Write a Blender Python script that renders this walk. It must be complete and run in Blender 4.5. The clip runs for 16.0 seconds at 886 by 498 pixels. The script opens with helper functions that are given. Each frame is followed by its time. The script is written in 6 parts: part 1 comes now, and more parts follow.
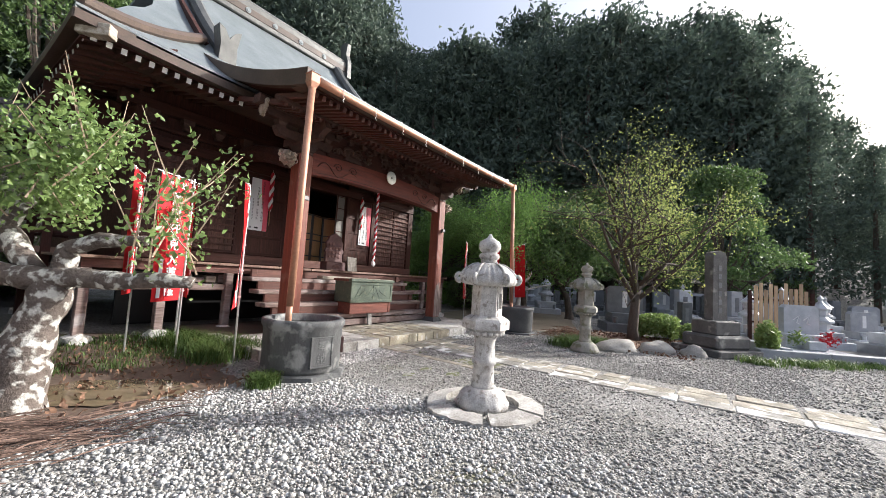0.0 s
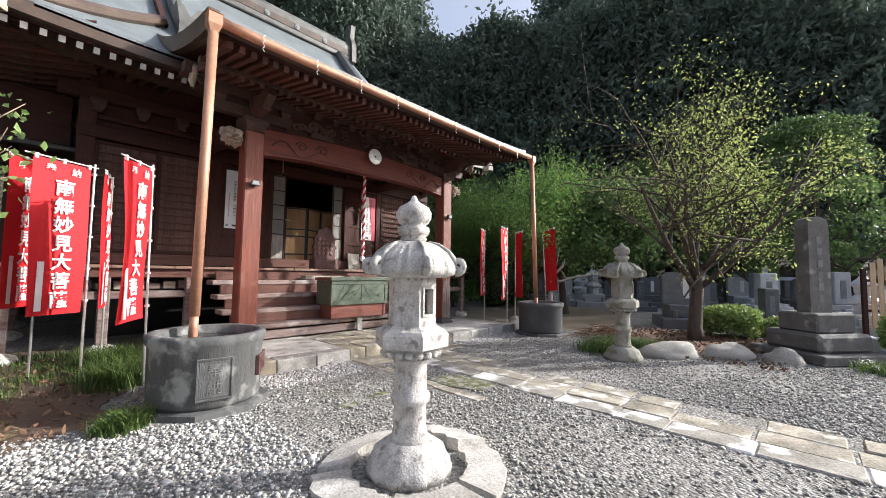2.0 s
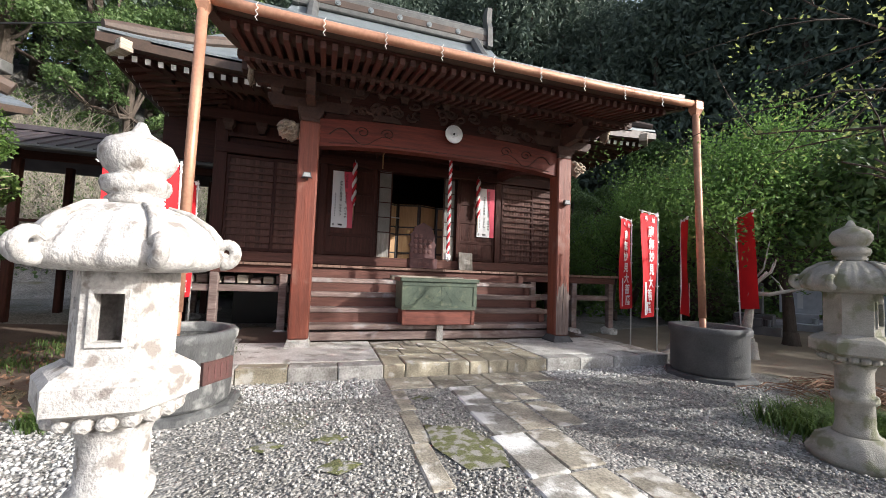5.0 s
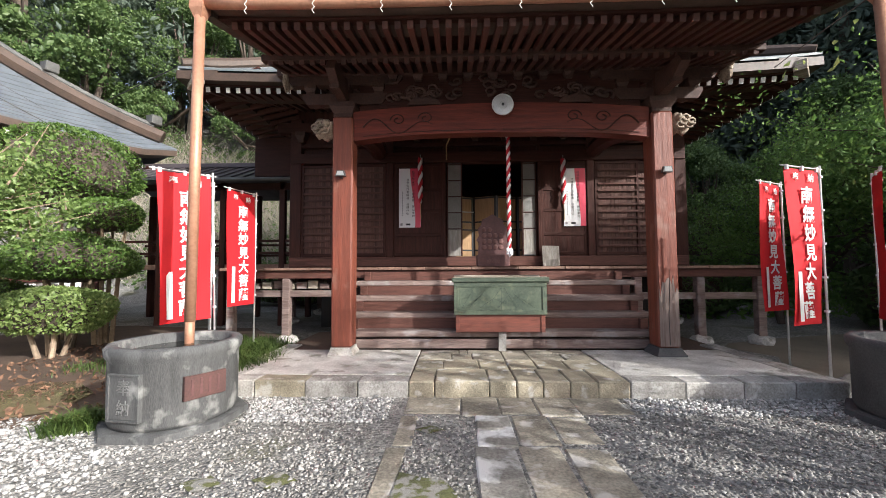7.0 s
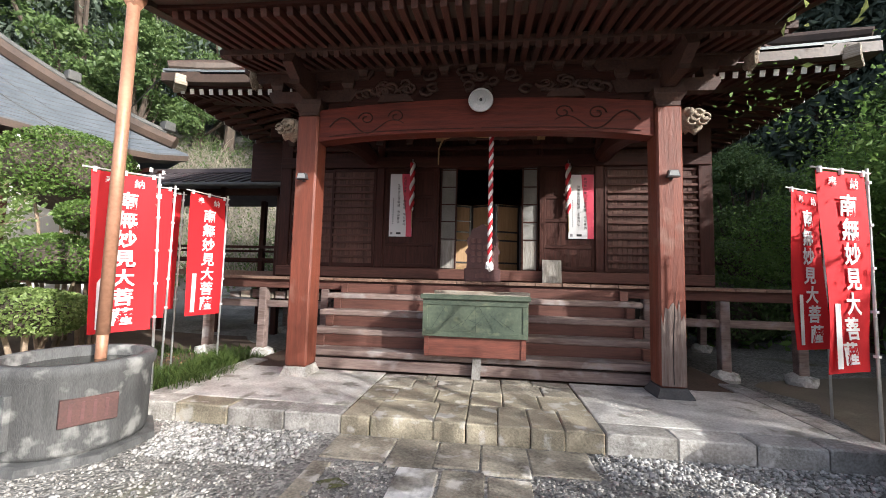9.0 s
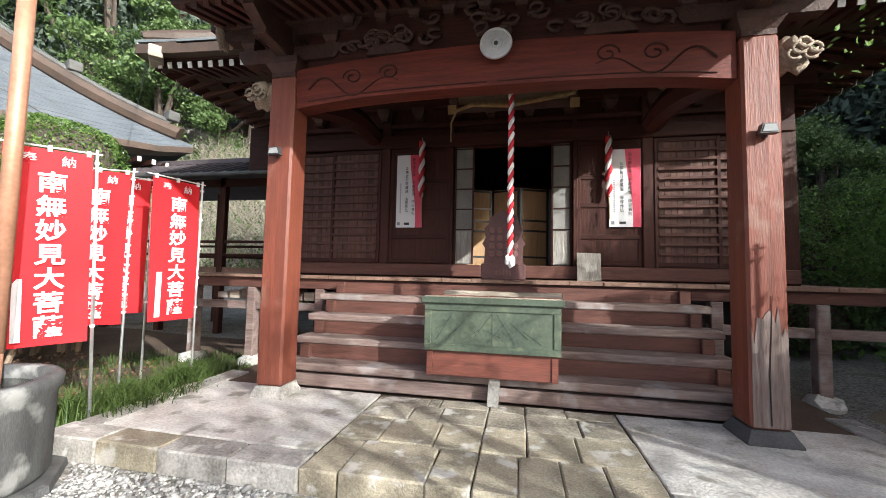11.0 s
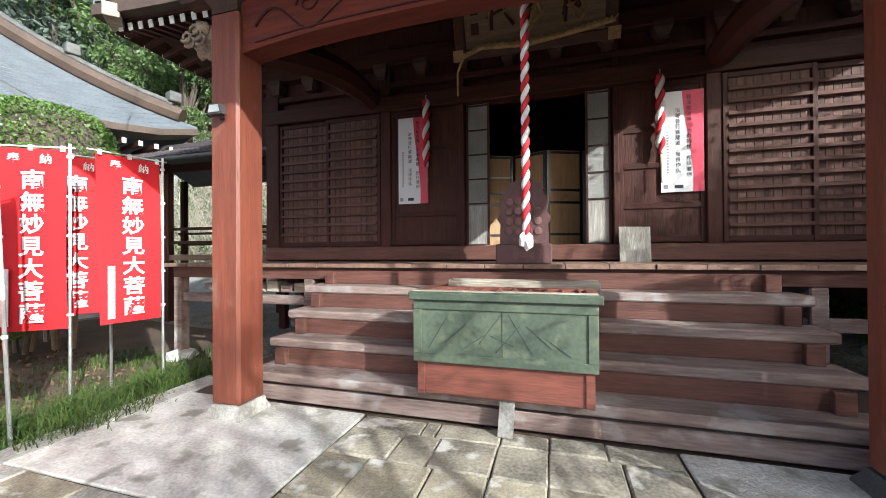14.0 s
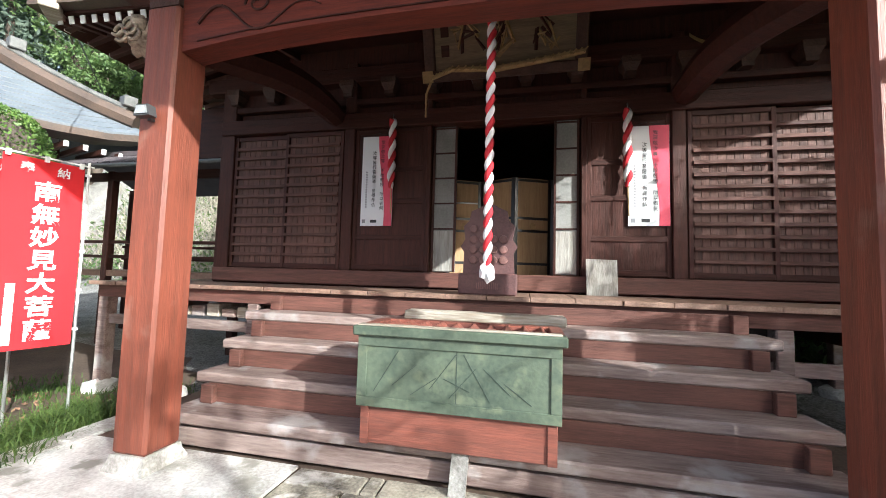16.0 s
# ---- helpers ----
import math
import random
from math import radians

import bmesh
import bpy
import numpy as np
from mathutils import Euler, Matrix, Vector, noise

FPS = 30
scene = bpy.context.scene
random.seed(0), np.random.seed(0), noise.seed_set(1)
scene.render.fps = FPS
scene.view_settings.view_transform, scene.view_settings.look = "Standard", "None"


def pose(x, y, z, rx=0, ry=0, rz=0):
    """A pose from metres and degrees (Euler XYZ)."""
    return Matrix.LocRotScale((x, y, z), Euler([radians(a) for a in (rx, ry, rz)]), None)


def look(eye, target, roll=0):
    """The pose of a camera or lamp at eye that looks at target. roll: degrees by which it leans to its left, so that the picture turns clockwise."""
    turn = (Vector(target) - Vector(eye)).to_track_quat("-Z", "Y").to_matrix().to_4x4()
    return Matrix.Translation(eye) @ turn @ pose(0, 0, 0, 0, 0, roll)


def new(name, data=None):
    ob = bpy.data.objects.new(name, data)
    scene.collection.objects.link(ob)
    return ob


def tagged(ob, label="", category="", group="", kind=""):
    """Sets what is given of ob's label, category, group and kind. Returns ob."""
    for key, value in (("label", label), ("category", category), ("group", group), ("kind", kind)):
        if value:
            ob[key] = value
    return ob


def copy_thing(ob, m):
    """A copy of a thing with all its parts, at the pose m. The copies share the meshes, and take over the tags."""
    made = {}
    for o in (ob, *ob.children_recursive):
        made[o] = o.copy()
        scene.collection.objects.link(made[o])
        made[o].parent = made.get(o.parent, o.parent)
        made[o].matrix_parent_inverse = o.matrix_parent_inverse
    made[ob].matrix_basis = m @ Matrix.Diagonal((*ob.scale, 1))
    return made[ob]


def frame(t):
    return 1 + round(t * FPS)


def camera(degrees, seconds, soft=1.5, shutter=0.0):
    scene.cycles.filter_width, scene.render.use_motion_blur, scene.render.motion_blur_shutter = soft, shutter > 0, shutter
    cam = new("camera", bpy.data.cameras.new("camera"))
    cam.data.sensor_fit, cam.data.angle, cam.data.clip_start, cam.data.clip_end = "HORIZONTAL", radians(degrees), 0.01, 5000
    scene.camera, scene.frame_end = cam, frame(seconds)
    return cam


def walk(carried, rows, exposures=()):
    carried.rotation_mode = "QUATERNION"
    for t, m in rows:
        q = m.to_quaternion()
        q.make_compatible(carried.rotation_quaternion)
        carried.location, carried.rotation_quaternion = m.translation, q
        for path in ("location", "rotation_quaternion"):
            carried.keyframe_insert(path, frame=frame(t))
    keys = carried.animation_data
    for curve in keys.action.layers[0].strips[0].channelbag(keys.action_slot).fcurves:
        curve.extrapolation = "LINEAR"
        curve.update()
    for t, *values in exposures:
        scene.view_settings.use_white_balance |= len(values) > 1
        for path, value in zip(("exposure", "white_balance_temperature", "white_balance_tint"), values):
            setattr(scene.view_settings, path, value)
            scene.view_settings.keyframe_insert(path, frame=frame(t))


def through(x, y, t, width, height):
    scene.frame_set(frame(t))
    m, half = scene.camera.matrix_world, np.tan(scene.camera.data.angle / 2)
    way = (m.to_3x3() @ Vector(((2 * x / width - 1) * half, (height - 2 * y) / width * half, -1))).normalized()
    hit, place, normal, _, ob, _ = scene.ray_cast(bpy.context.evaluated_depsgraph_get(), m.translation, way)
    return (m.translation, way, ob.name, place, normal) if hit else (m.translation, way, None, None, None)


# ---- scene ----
cam = camera(98.4, 16.0, soft=0.85)
# seconds, eye x y z, yaw (to the left from +y), pitch, roll
ROWS = [
    (0.0, 0.739, 0.720, 1.361, -54.67, 4.42, 3.55),
    (0.5, 1.211, 0.784, 1.373, -52.48, 5.08, 2.93),
    (1.0, 1.760, 0.756, 1.367, -51.39, 4.69, 1.58),
    (1.5, 2.231, 0.805, 1.355, -48.76, 4.01, 0.57),
    (2.0, 2.733, 0.758, 1.346, -46.55, 3.62, 0.89),
    (2.5, 3.225, 0.774, 1.322, -43.21, 3.25, 1.14),
    (3.0, 3.671, 0.816, 1.317, -40.26, 2.70, 1.66),
    (3.5, 4.130, 0.857, 1.325, -35.84, 2.60, 2.11),
    (4.0, 4.499, 0.899, 1.355, -31.64, 2.69, 2.83),
    (4.5, 4.919, 0.884, 1.361, -25.32, 2.78, 3.16),
    (5.0, 5.268, 0.999, 1.356, -17.45, 3.38, 2.21),
    (7.5, 6.807, 1.878, 1.373, 3.64, 2.70, 0.60),
    (8.0, 6.998, 2.056, 1.430, 4.74, 2.20, 2.00),
    (8.5, 7.235, 2.203, 1.432, 5.49, 3.48, 2.35),
    (9.0, 7.408, 2.351, 1.441, 7.07, 4.36, 1.50),
    (11.5, 7.510, 3.663, 1.490, 11.44, 3.20, 1.34),
    (12.0, 7.566, 3.789, 1.506, 10.58, 2.92, 1.65),
    (12.5, 7.688, 3.830, 1.512, 12.89, 4.49, 1.40),
    (13.0, 7.716, 3.909, 1.492, 15.94, 5.55, -0.48),
    (13.5, 7.650, 4.183, 1.469, 17.24, 2.73, -1.08),
    (14.0, 7.618, 4.486, 1.541, 16.42, 0.36, -0.39),
    (14.5, 7.738, 4.715, 1.577, 16.63, 1.84, 0.98),
    (15.0, 7.764, 4.778, 1.585, 16.01, 3.65, 1.05),
    (15.5, 7.670, 4.802, 1.594, 11.81, 3.50, 1.40),
    (16.0, 7.669, 4.792, 1.593, 12.32, 3.86, 1.61),
]
walk(cam, [(t, look((x, y, z), (x - math.sin(radians(yaw)) * math.cos(radians(pitch)), y + math.cos(radians(yaw)) * math.cos(radians(pitch)), z + math.sin(radians(pitch))), roll)) for t, x, y, z, yaw, pitch, roll in ROWS], [(0.0, 0.6, 5900, 10), (5.0, 0.45, 5900, 10), (9.0, 0.5, 5900, 10), (13.0, 0.82, 5650, 4), (14.0, 0.80, 5600, 4), (15.0, 0.92, 5600, 4), (15.5, 1.12, 5600, 4), (16.0, 1.18, 5600, 4)])

# ---- light ----
world = bpy.data.worlds.new("sky")
scene.world = world
world.use_nodes = True
wn = world.node_tree
sky = wn.nodes.new("ShaderNodeTexSky")
sky.sky_type, sky.sun_disc = "NISHITA", False
SUN_EL, SUN_AZ = 25.0, -34.0
sky.sun_elevation, sky.sun_rotation = radians(SUN_EL), radians(90 - SUN_AZ)
sky.air_density, sky.dust_density, sky.ozone_density = 0.6, 9.0, 0.6
haze = wn.nodes.new("ShaderNodeMix")  # thin bright haze over the whole sky
haze.data_type, haze.blend_type = "RGBA", "ADD"
haze.inputs[0].default_value = 1.0
haze.inputs[7].default_value = (1.72, 1.83, 2.05, 1)
wn.links.new(sky.outputs[0], haze.inputs[6])
wn.links.new(haze.outputs[2], wn.nodes["Background"].inputs[0])
wn.nodes["Background"].inputs[1].default_value = 0.13
sun = new("sun", bpy.data.lights.new("sun", "SUN"))
sun.data.energy, sun.data.angle, sun.data.color = 5.0, radians(0.6), (1.0, 0.93, 0.82)
sd = Vector((math.cos(radians(SUN_AZ)) * math.cos(radians(SUN_EL)), math.sin(radians(SUN_AZ)) * math.cos(radians(SUN_EL)), math.sin(radians(SUN_EL))))
sun.matrix_world = look(sd * 60, (0, 0, 0))

# ---- materials ----
def material(name, a, b=None, rough=0.7, metal=0.0, scale=4.0, fine=60.0, bump=0.25, stretch=(1, 1, 1), spots=None, spot_scale=3.0, spot_at=0.6, vary=0.0, island=0.0, relief=0.02, spec=None):
    """Two mixed colours at a large and a fine scale, optional stains with a shape of their own, and fine relief."""
    m = bpy.data.materials.new(name)
    m.use_nodes = True
    n, l = m.node_tree.nodes, m.node_tree.links
    bs = n["Principled BSDF"]
    b = b or tuple(c * 0.6 for c in a)
    tc, mp = n.new("ShaderNodeTexCoord"), n.new("ShaderNodeMapping")
    place = tc.outputs["Object"]
    if vary:  # each piece takes its own stretch of the texture
        oi, far, shift = n.new("ShaderNodeObjectInfo"), n.new("ShaderNodeMath"), n.new("ShaderNodeVectorMath")
        far.operation, shift.operation = "MULTIPLY", "ADD"
        far.inputs[1].default_value = 43.0
        l.new(oi.outputs["Random"], far.inputs[0]), l.new(place, shift.inputs[0]), l.new(far.outputs[0], shift.inputs[1])
        place = shift.outputs[0]
    l.new(place, mp.inputs[0])
    mp.inputs["Scale"].default_value = stretch
    big, small = n.new("ShaderNodeTexNoise"), n.new("ShaderNodeTexNoise")
    big.inputs["Scale"].default_value, small.inputs["Scale"].default_value = scale, fine
    big.inputs["Detail"].default_value, small.inputs["Detail"].default_value = 5, 4
    l.new(mp.outputs[0], big.inputs[0]), l.new(mp.outputs[0], small.inputs[0])
    mix = n.new("ShaderNodeMix")
    mix.data_type = "RGBA"
    add = n.new("ShaderNodeMath")
    add.operation = "MULTIPLY_ADD"
    l.new(small.outputs[0], add.inputs[0])
    add.inputs[1].default_value = 0.7
    sub = n.new("ShaderNodeMath")
    sub.operation = "SUBTRACT"
    l.new(big.outputs[0], sub.inputs[0])
    sub.inputs[1].default_value = 0.35
    l.new(sub.outputs[0], add.inputs[2])
    ramp = n.new("ShaderNodeMapRange")
    ramp.inputs[1].default_value, ramp.inputs[2].default_value = 0.25, 0.75
    l.new(add.outputs[0], ramp.inputs[0])
    l.new(ramp.outputs[0], mix.inputs[0])
    mix.inputs[6].default_value, mix.inputs[7].default_value = (*b, 1), (*a, 1)
    out = mix.outputs[2]
    if spots:
        st, sm, sx = n.new("ShaderNodeTexNoise"), n.new("ShaderNodeMapRange"), n.new("ShaderNodeMix")
        sx.data_type = "RGBA"
        st.inputs["Scale"].default_value, st.inputs["Detail"].default_value = spot_scale, 8
        l.new(place, st.inputs[0])
        sm.inputs[1].default_value, sm.inputs[2].default_value = spot_at - 0.04, spot_at + 0.06
        l.new(st.outputs[0], sm.inputs[0]), l.new(sm.outputs[0], sx.inputs[0])
        l.new(out, sx.inputs[6])
        sx.inputs[7].default_value = (*spots, 1)
        out = sx.outputs[2]
    if vary or island:
        rnd = n.new("ShaderNodeObjectInfo").outputs["Random"] if vary else n.new("ShaderNodeNewGeometry").outputs["Random Per Island"]
        hv, vr = n.new("ShaderNodeHueSaturation"), n.new("ShaderNodeMapRange")
        w = vary or island
        vr.inputs[3].default_value, vr.inputs[4].default_value = 1 - w, 1 + w
        l.new(rnd, vr.inputs[0]), l.new(vr.outputs[0], hv.inputs["Value"]), l.new(out, hv.inputs["Color"])
        out = hv.outputs[0]
    l.new(out, bs.inputs["Base Color"])
    bs.inputs["Roughness"].default_value, bs.inputs["Metallic"].default_value = rough, metal
    if spec is not None:
        bs.inputs["Specular IOR Level"].default_value = spec
    if bump:
        bp = n.new("ShaderNodeBump")
        bp.inputs["Strength"].default_value, bp.inputs["Distance"].default_value = bump, relief
        l.new(add.outputs[0], bp.inputs["Height"])
        l.new(bp.outputs[0], bs.inputs["Normal"])
    return m


def leaf_material(name, a, b, through=0.35, rough=0.5):
    """Leaves: colour varies leaf by leaf, and light passes through them."""
    m = bpy.data.materials.new(name)
    m.use_nodes = True
    n, l = m.node_tree.nodes, m.node_tree.links
    bs, out = n["Principled BSDF"], n["Material Output"]
    geo, mix = n.new("ShaderNodeNewGeometry"), n.new("ShaderNodeMix")
    mix.data_type = "RGBA"
    l.new(geo.outputs["Random Per Island"], mix.inputs[0])
    mix.inputs[6].default_value, mix.inputs[7].default_value = (*a, 1), (*b, 1)
    l.new(mix.outputs[2], bs.inputs["Base Color"])
    bs.inputs["Roughness"].default_value = rough
    tr, ms = n.new("ShaderNodeBsdfTranslucent"), n.new("ShaderNodeMixShader")
    l.new(mix.outputs[2], tr.inputs[0])
    ms.inputs[0].default_value = through
    l.new(bs.outputs[0], ms.inputs[1]), l.new(tr.outputs[0], ms.inputs[2]), l.new(ms.outputs[0], out.inputs[0])
    return m


GRAIN_Z, GRAIN_X, GRAIN_Y = (9, 9, 0.7), (0.7, 9, 9), (9, 0.7, 9)
M_POST = material("red_post_wood", (0.23, 0.062, 0.034), (0.135, 0.040, 0.024), 0.55, stretch=GRAIN_Z, scale=2.2, fine=12, bump=0.25, spots=(0.24, 0.12, 0.085), spot_scale=2.2, spot_at=0.66)
M_BEAM = material("red_beam_wood", (0.17, 0.034, 0.020), (0.085, 0.020, 0.013), 0.55, spec=0.3, stretch=GRAIN_X, scale=2.2, fine=12, bump=0.2)
M_DARK = material("dark_stained_wood", (0.066, 0.022, 0.015), (0.030, 0.011, 0.008), 0.62, spec=0.25, stretch=GRAIN_X, scale=2.5, fine=14, bump=0.25)
M_DARKV = material("dark_upright_wood", (0.078, 0.027, 0.019), (0.036, 0.014, 0.010), 0.62, spec=0.25, stretch=GRAIN_Z, scale=2.5, fine=14, bump=0.25)
M_RAFTER = material("rafter_wood", (0.105, 0.038, 0.026), (0.055, 0.022, 0.016), 0.6, stretch=GRAIN_Y, scale=2.5, fine=14, bump=0.2, vary=0.25)
M_BRACKET = material("weathered_bracket_wood", (0.088, 0.041, 0.028), (0.042, 0.020, 0.015), 0.7, scale=5, fine=40, bump=0.4)
M_STEP = material("worn_step_wood", (0.33, 0.252, 0.222), (0.145, 0.092, 0.077), 0.7, stretch=(0.6, 5, 5), scale=2.2, fine=11, bump=0.4, spots=(0.38, 0.335, 0.315), spot_scale=2.6, spot_at=0.60, vary=0.12)
M_RISER = material("red_riser_wood", (0.17, 0.076, 0.057), (0.085, 0.040, 0.031), 0.6, spec=0.3, stretch=GRAIN_X, scale=2, fine=12, bump=0.2)
M_DECK = material("veranda_boards", (0.31, 0.195, 0.14), (0.18, 0.105, 0.074), 0.6, stretch=GRAIN_Y, scale=1.8, fine=10, bump=0.25, vary=0.15)
M_GREYWOOD = material("grey_weathered_wood", (0.42, 0.40, 0.36), (0.22, 0.20, 0.17), 0.85, stretch=GRAIN_Z, scale=2, fine=12, bump=0.5)
M_BAREFOOT = material("bare_post_wood", (0.27, 0.215, 0.185), (0.13, 0.085, 0.07), 0.85, stretch=GRAIN_Z, scale=2, fine=10, bump=0.5)
M_OLDBOARD = material("flaking_old_board", (0.55, 0.50, 0.42), (0.22, 0.17, 0.12), 0.85, stretch=GRAIN_X, scale=1.4, fine=9, bump=0.5)
M_CARVE = material("pale_carved_wood", (0.46, 0.38, 0.29), (0.20, 0.15, 0.11), 0.8, scale=8, fine=50, bump=0.6)
M_STONE_L = material("lantern_granite", (0.60, 0.58, 0.55), (0.30, 0.285, 0.265), 0.88, scale=9, fine=70, bump=0.8, relief=0.010, spots=(0.24, 0.215, 0.19), spot_scale=15, spot_at=0.60)
M_STONE_D = material("mossy_lantern_stone", (0.36, 0.34, 0.29), (0.22, 0.21, 0.18), 0.9, scale=7, fine=120, bump=0.5, spots=(0.16, 0.16, 0.10), spot_scale=6, spot_at=0.56)
M_KERB = material("yellow_tuff_kerb", (0.46, 0.405, 0.295), (0.20, 0.178, 0.13), 0.9, scale=4, fine=60, bump=0.6, spots=(0.55, 0.53, 0.48), spot_scale=6, spot_at=0.6, vary=0.18)
M_SLAB = material("pale_stone_slab", (0.52, 0.50, 0.465), (0.21, 0.195, 0.17), 0.9, scale=4, fine=48, bump=0.5, spots=(0.60, 0.59, 0.56), spot_scale=7, spot_at=0.64, vary=0.18)
M_PATH = material("worn_path_slab", (0.44, 0.395, 0.31), (0.14, 0.126, 0.098), 0.9, scale=4, fine=44, bump=0.5, spots=(0.58, 0.55, 0.50), spot_scale=5, spot_at=0.6, vary=0.2)
M_LIME = material("whitened_path_slab", (0.40, 0.375, 0.33), (0.16, 0.15, 0.125), 0.9, scale=4, fine=44, bump=0.6, spots=(0.80, 0.79, 0.76), spot_scale=3.0, spot_at=0.53, vary=0.12)
M_CONC = material("brushed_concrete", (0.74, 0.72, 0.68), (0.38, 0.36, 0.32), 0.9, scale=3.2, fine=42, bump=0.7, spots=(0.30, 0.285, 0.24), spot_scale=4.5, spot_at=0.60)
M_TANK = material("cast_concrete_tank", (0.125, 0.127, 0.125), (0.058, 0.058, 0.058), 0.8, scale=3, fine=60, bump=0.35, stretch=(3, 3, 0.5), spots=(0.30, 0.30, 0.285), spot_scale=4, spot_at=0.6)
M_TANK_D = material("dark_grey_tank", (0.11, 0.11, 0.11), (0.055, 0.055, 0.055), 0.75, scale=3, fine=60, bump=0.3)
M_RELIEF = material("dull_red_plate", (0.11, 0.05, 0.043), (0.06, 0.035, 0.032), 0.5)
M_WATER = material("still_water", (0.02, 0.022, 0.016), (0.015, 0.016, 0.012), 0.02, bump=0.03)
M_MUDWATER = material("muddy_water", (0.20, 0.16, 0.10), (0.16, 0.12, 0.075), 0.08, scale=1.2, bump=0.02)
M_COPPER = material("copper_gutter", (0.52, 0.28, 0.18), (0.36, 0.18, 0.11), 0.5, metal=0.25, scale=3, fine=30, bump=0.05)
M_ROOF = material("grey_copper_sheet_roof", (0.20, 0.225, 0.235), (0.13, 0.15, 0.155), 0.55, metal=0.1, scale=2, fine=25, bump=0.12)
M_ROOFEDGE = material("brown_roof_edge", (0.095, 0.062, 0.044), (0.05, 0.034, 0.025), 0.55, scale=3, fine=30, bump=0.2)
M_RIDGE = material("dark_ridge_copper", (0.15, 0.15, 0.14), (0.08, 0.08, 0.075), 0.5, metal=0.3, scale=4, bump=0.15)
M_TIN = material("dark_corridor_tin", (0.13, 0.11, 0.115), (0.075, 0.065, 0.07), 0.4, metal=0.3, scale=3, bump=0.08)
M_PLASTER = material("white_plaster", (0.78, 0.77, 0.74), (0.68, 0.66, 0.62), 0.85, scale=2, fine=40, bump=0.1)
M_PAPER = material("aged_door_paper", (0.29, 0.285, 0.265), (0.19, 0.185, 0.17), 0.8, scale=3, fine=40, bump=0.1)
M_WHITE = material("white_cloth", (0.82, 0.81, 0.80), (0.72, 0.71, 0.70), 0.8, scale=8, fine=90, bump=0.1)
M_RED = material("red_flag_cloth", (0.62, 0.009, 0.015), (0.48, 0.006, 0.012), 0.75, scale=3, fine=200, bump=0.1, relief=0.004)
M_CLOTHRED = material("red_rope_cloth", (0.55, 0.02, 0.03), (0.40, 0.015, 0.025), 0.8, scale=8, fine=90, bump=0.2)
M_POSTERRED = material("poster_red", (0.70, 0.08, 0.13), (0.62, 0.06, 0.11), 0.4, bump=0.0)
M_POSTER = material("poster_paper", (0.80, 0.80, 0.81), (0.76, 0.76, 0.77), 0.4, bump=0.0)
M_INK = material("black_ink", (0.02, 0.02, 0.022), (0.015, 0.015, 0.016), 0.5, bump=0.0)
M_CUTINK = material("cut_lettering", (0.19, 0.19, 0.185), (0.13, 0.13, 0.128), 0.8, bump=0.0)
M_GREYINK = material("grey_ink", (0.30, 0.30, 0.31), (0.25, 0.25, 0.26), 0.5, bump=0.0)
M_STEEL = material("galvanised_steel", (0.60, 0.60, 0.58), (0.45, 0.45, 0.44), 0.35, metal=0.8, scale=6, bump=0.05)
M_POLE = material("white_plastic_pole", (0.78, 0.77, 0.74), (0.66, 0.65, 0.62), 0.4, bump=0.0)
M_GREEN = material("worn_green_paint", (0.112, 0.138, 0.092), (0.058, 0.080, 0.058), 0.55, scale=3, fine=30, bump=0.2, spots=(0.135, 0.155, 0.10), spot_scale=7, spot_at=0.60)
M_GREENDK = material("dark_green_joint", (0.05, 0.07, 0.055), (0.035, 0.05, 0.04), 0.7, bump=0.0)
M_BOXRED = material("red_box_base", (0.25, 0.082, 0.055), (0.11, 0.042, 0.032), 0.45, stretch=GRAIN_X, scale=2, fine=12, bump=0.15)
M_STAND = material("dark_red_carved_stand", (0.14, 0.065, 0.06), (0.085, 0.04, 0.038), 0.6, scale=8, fine=40, bump=0.3)
M_STANDLT = material("worn_carved_relief", (0.22, 0.11, 0.095), (0.15, 0.07, 0.06), 0.6, scale=8, fine=40, bump=0.3)
M_GOLD = material("dull_gilt_wood", (0.42, 0.27, 0.10), (0.24, 0.15, 0.06), 0.55, scale=5, fine=40, bump=0.3)
M_SIGN = material("aged_sign_board", (0.26, 0.185, 0.105), (0.14, 0.10, 0.06), 0.6, stretch=GRAIN_X, scale=2, fine=14, bump=0.3)
M_STRAW = material("straw_rope", (0.48, 0.34, 0.15), (0.30, 0.20, 0.09), 0.85, scale=12, fine=60, bump=0.4)
M_SCREEN = material("tan_folding_screen", (0.42, 0.26, 0.125), (0.30, 0.18, 0.085), 0.7, stretch=GRAIN_Z, scale=3, fine=20, bump=0.15)
M_BLACK = material("black_lacquer_and_shade", (0.018, 0.016, 0.016), (0.012, 0.011, 0.011), 0.3, bump=0.0)
M_LAMP = material("lamp_housing", (0.06, 0.06, 0.062), (0.04, 0.04, 0.042), 0.4, bump=0.0)
M_LENS = material("lamp_lens", (0.34, 0.35, 0.35), (0.26, 0.27, 0.27), 0.15, bump=0.0)
M_GONG = material("silver_gong", (0.82, 0.82, 0.80), (0.66, 0.66, 0.64), 0.35, metal=0.5, scale=6, bump=0.1)
M_GRAVE = material("grey_granite", (0.48, 0.49, 0.51), (0.34, 0.35, 0.37), 0.5, scale=6, fine=160, bump=0.2, vary=0.35)
M_GRAVED = material("dark_granite", (0.16, 0.165, 0.17), (0.09, 0.094, 0.10), 0.35, scale=6, fine=160, bump=0.2, vary=0.3)
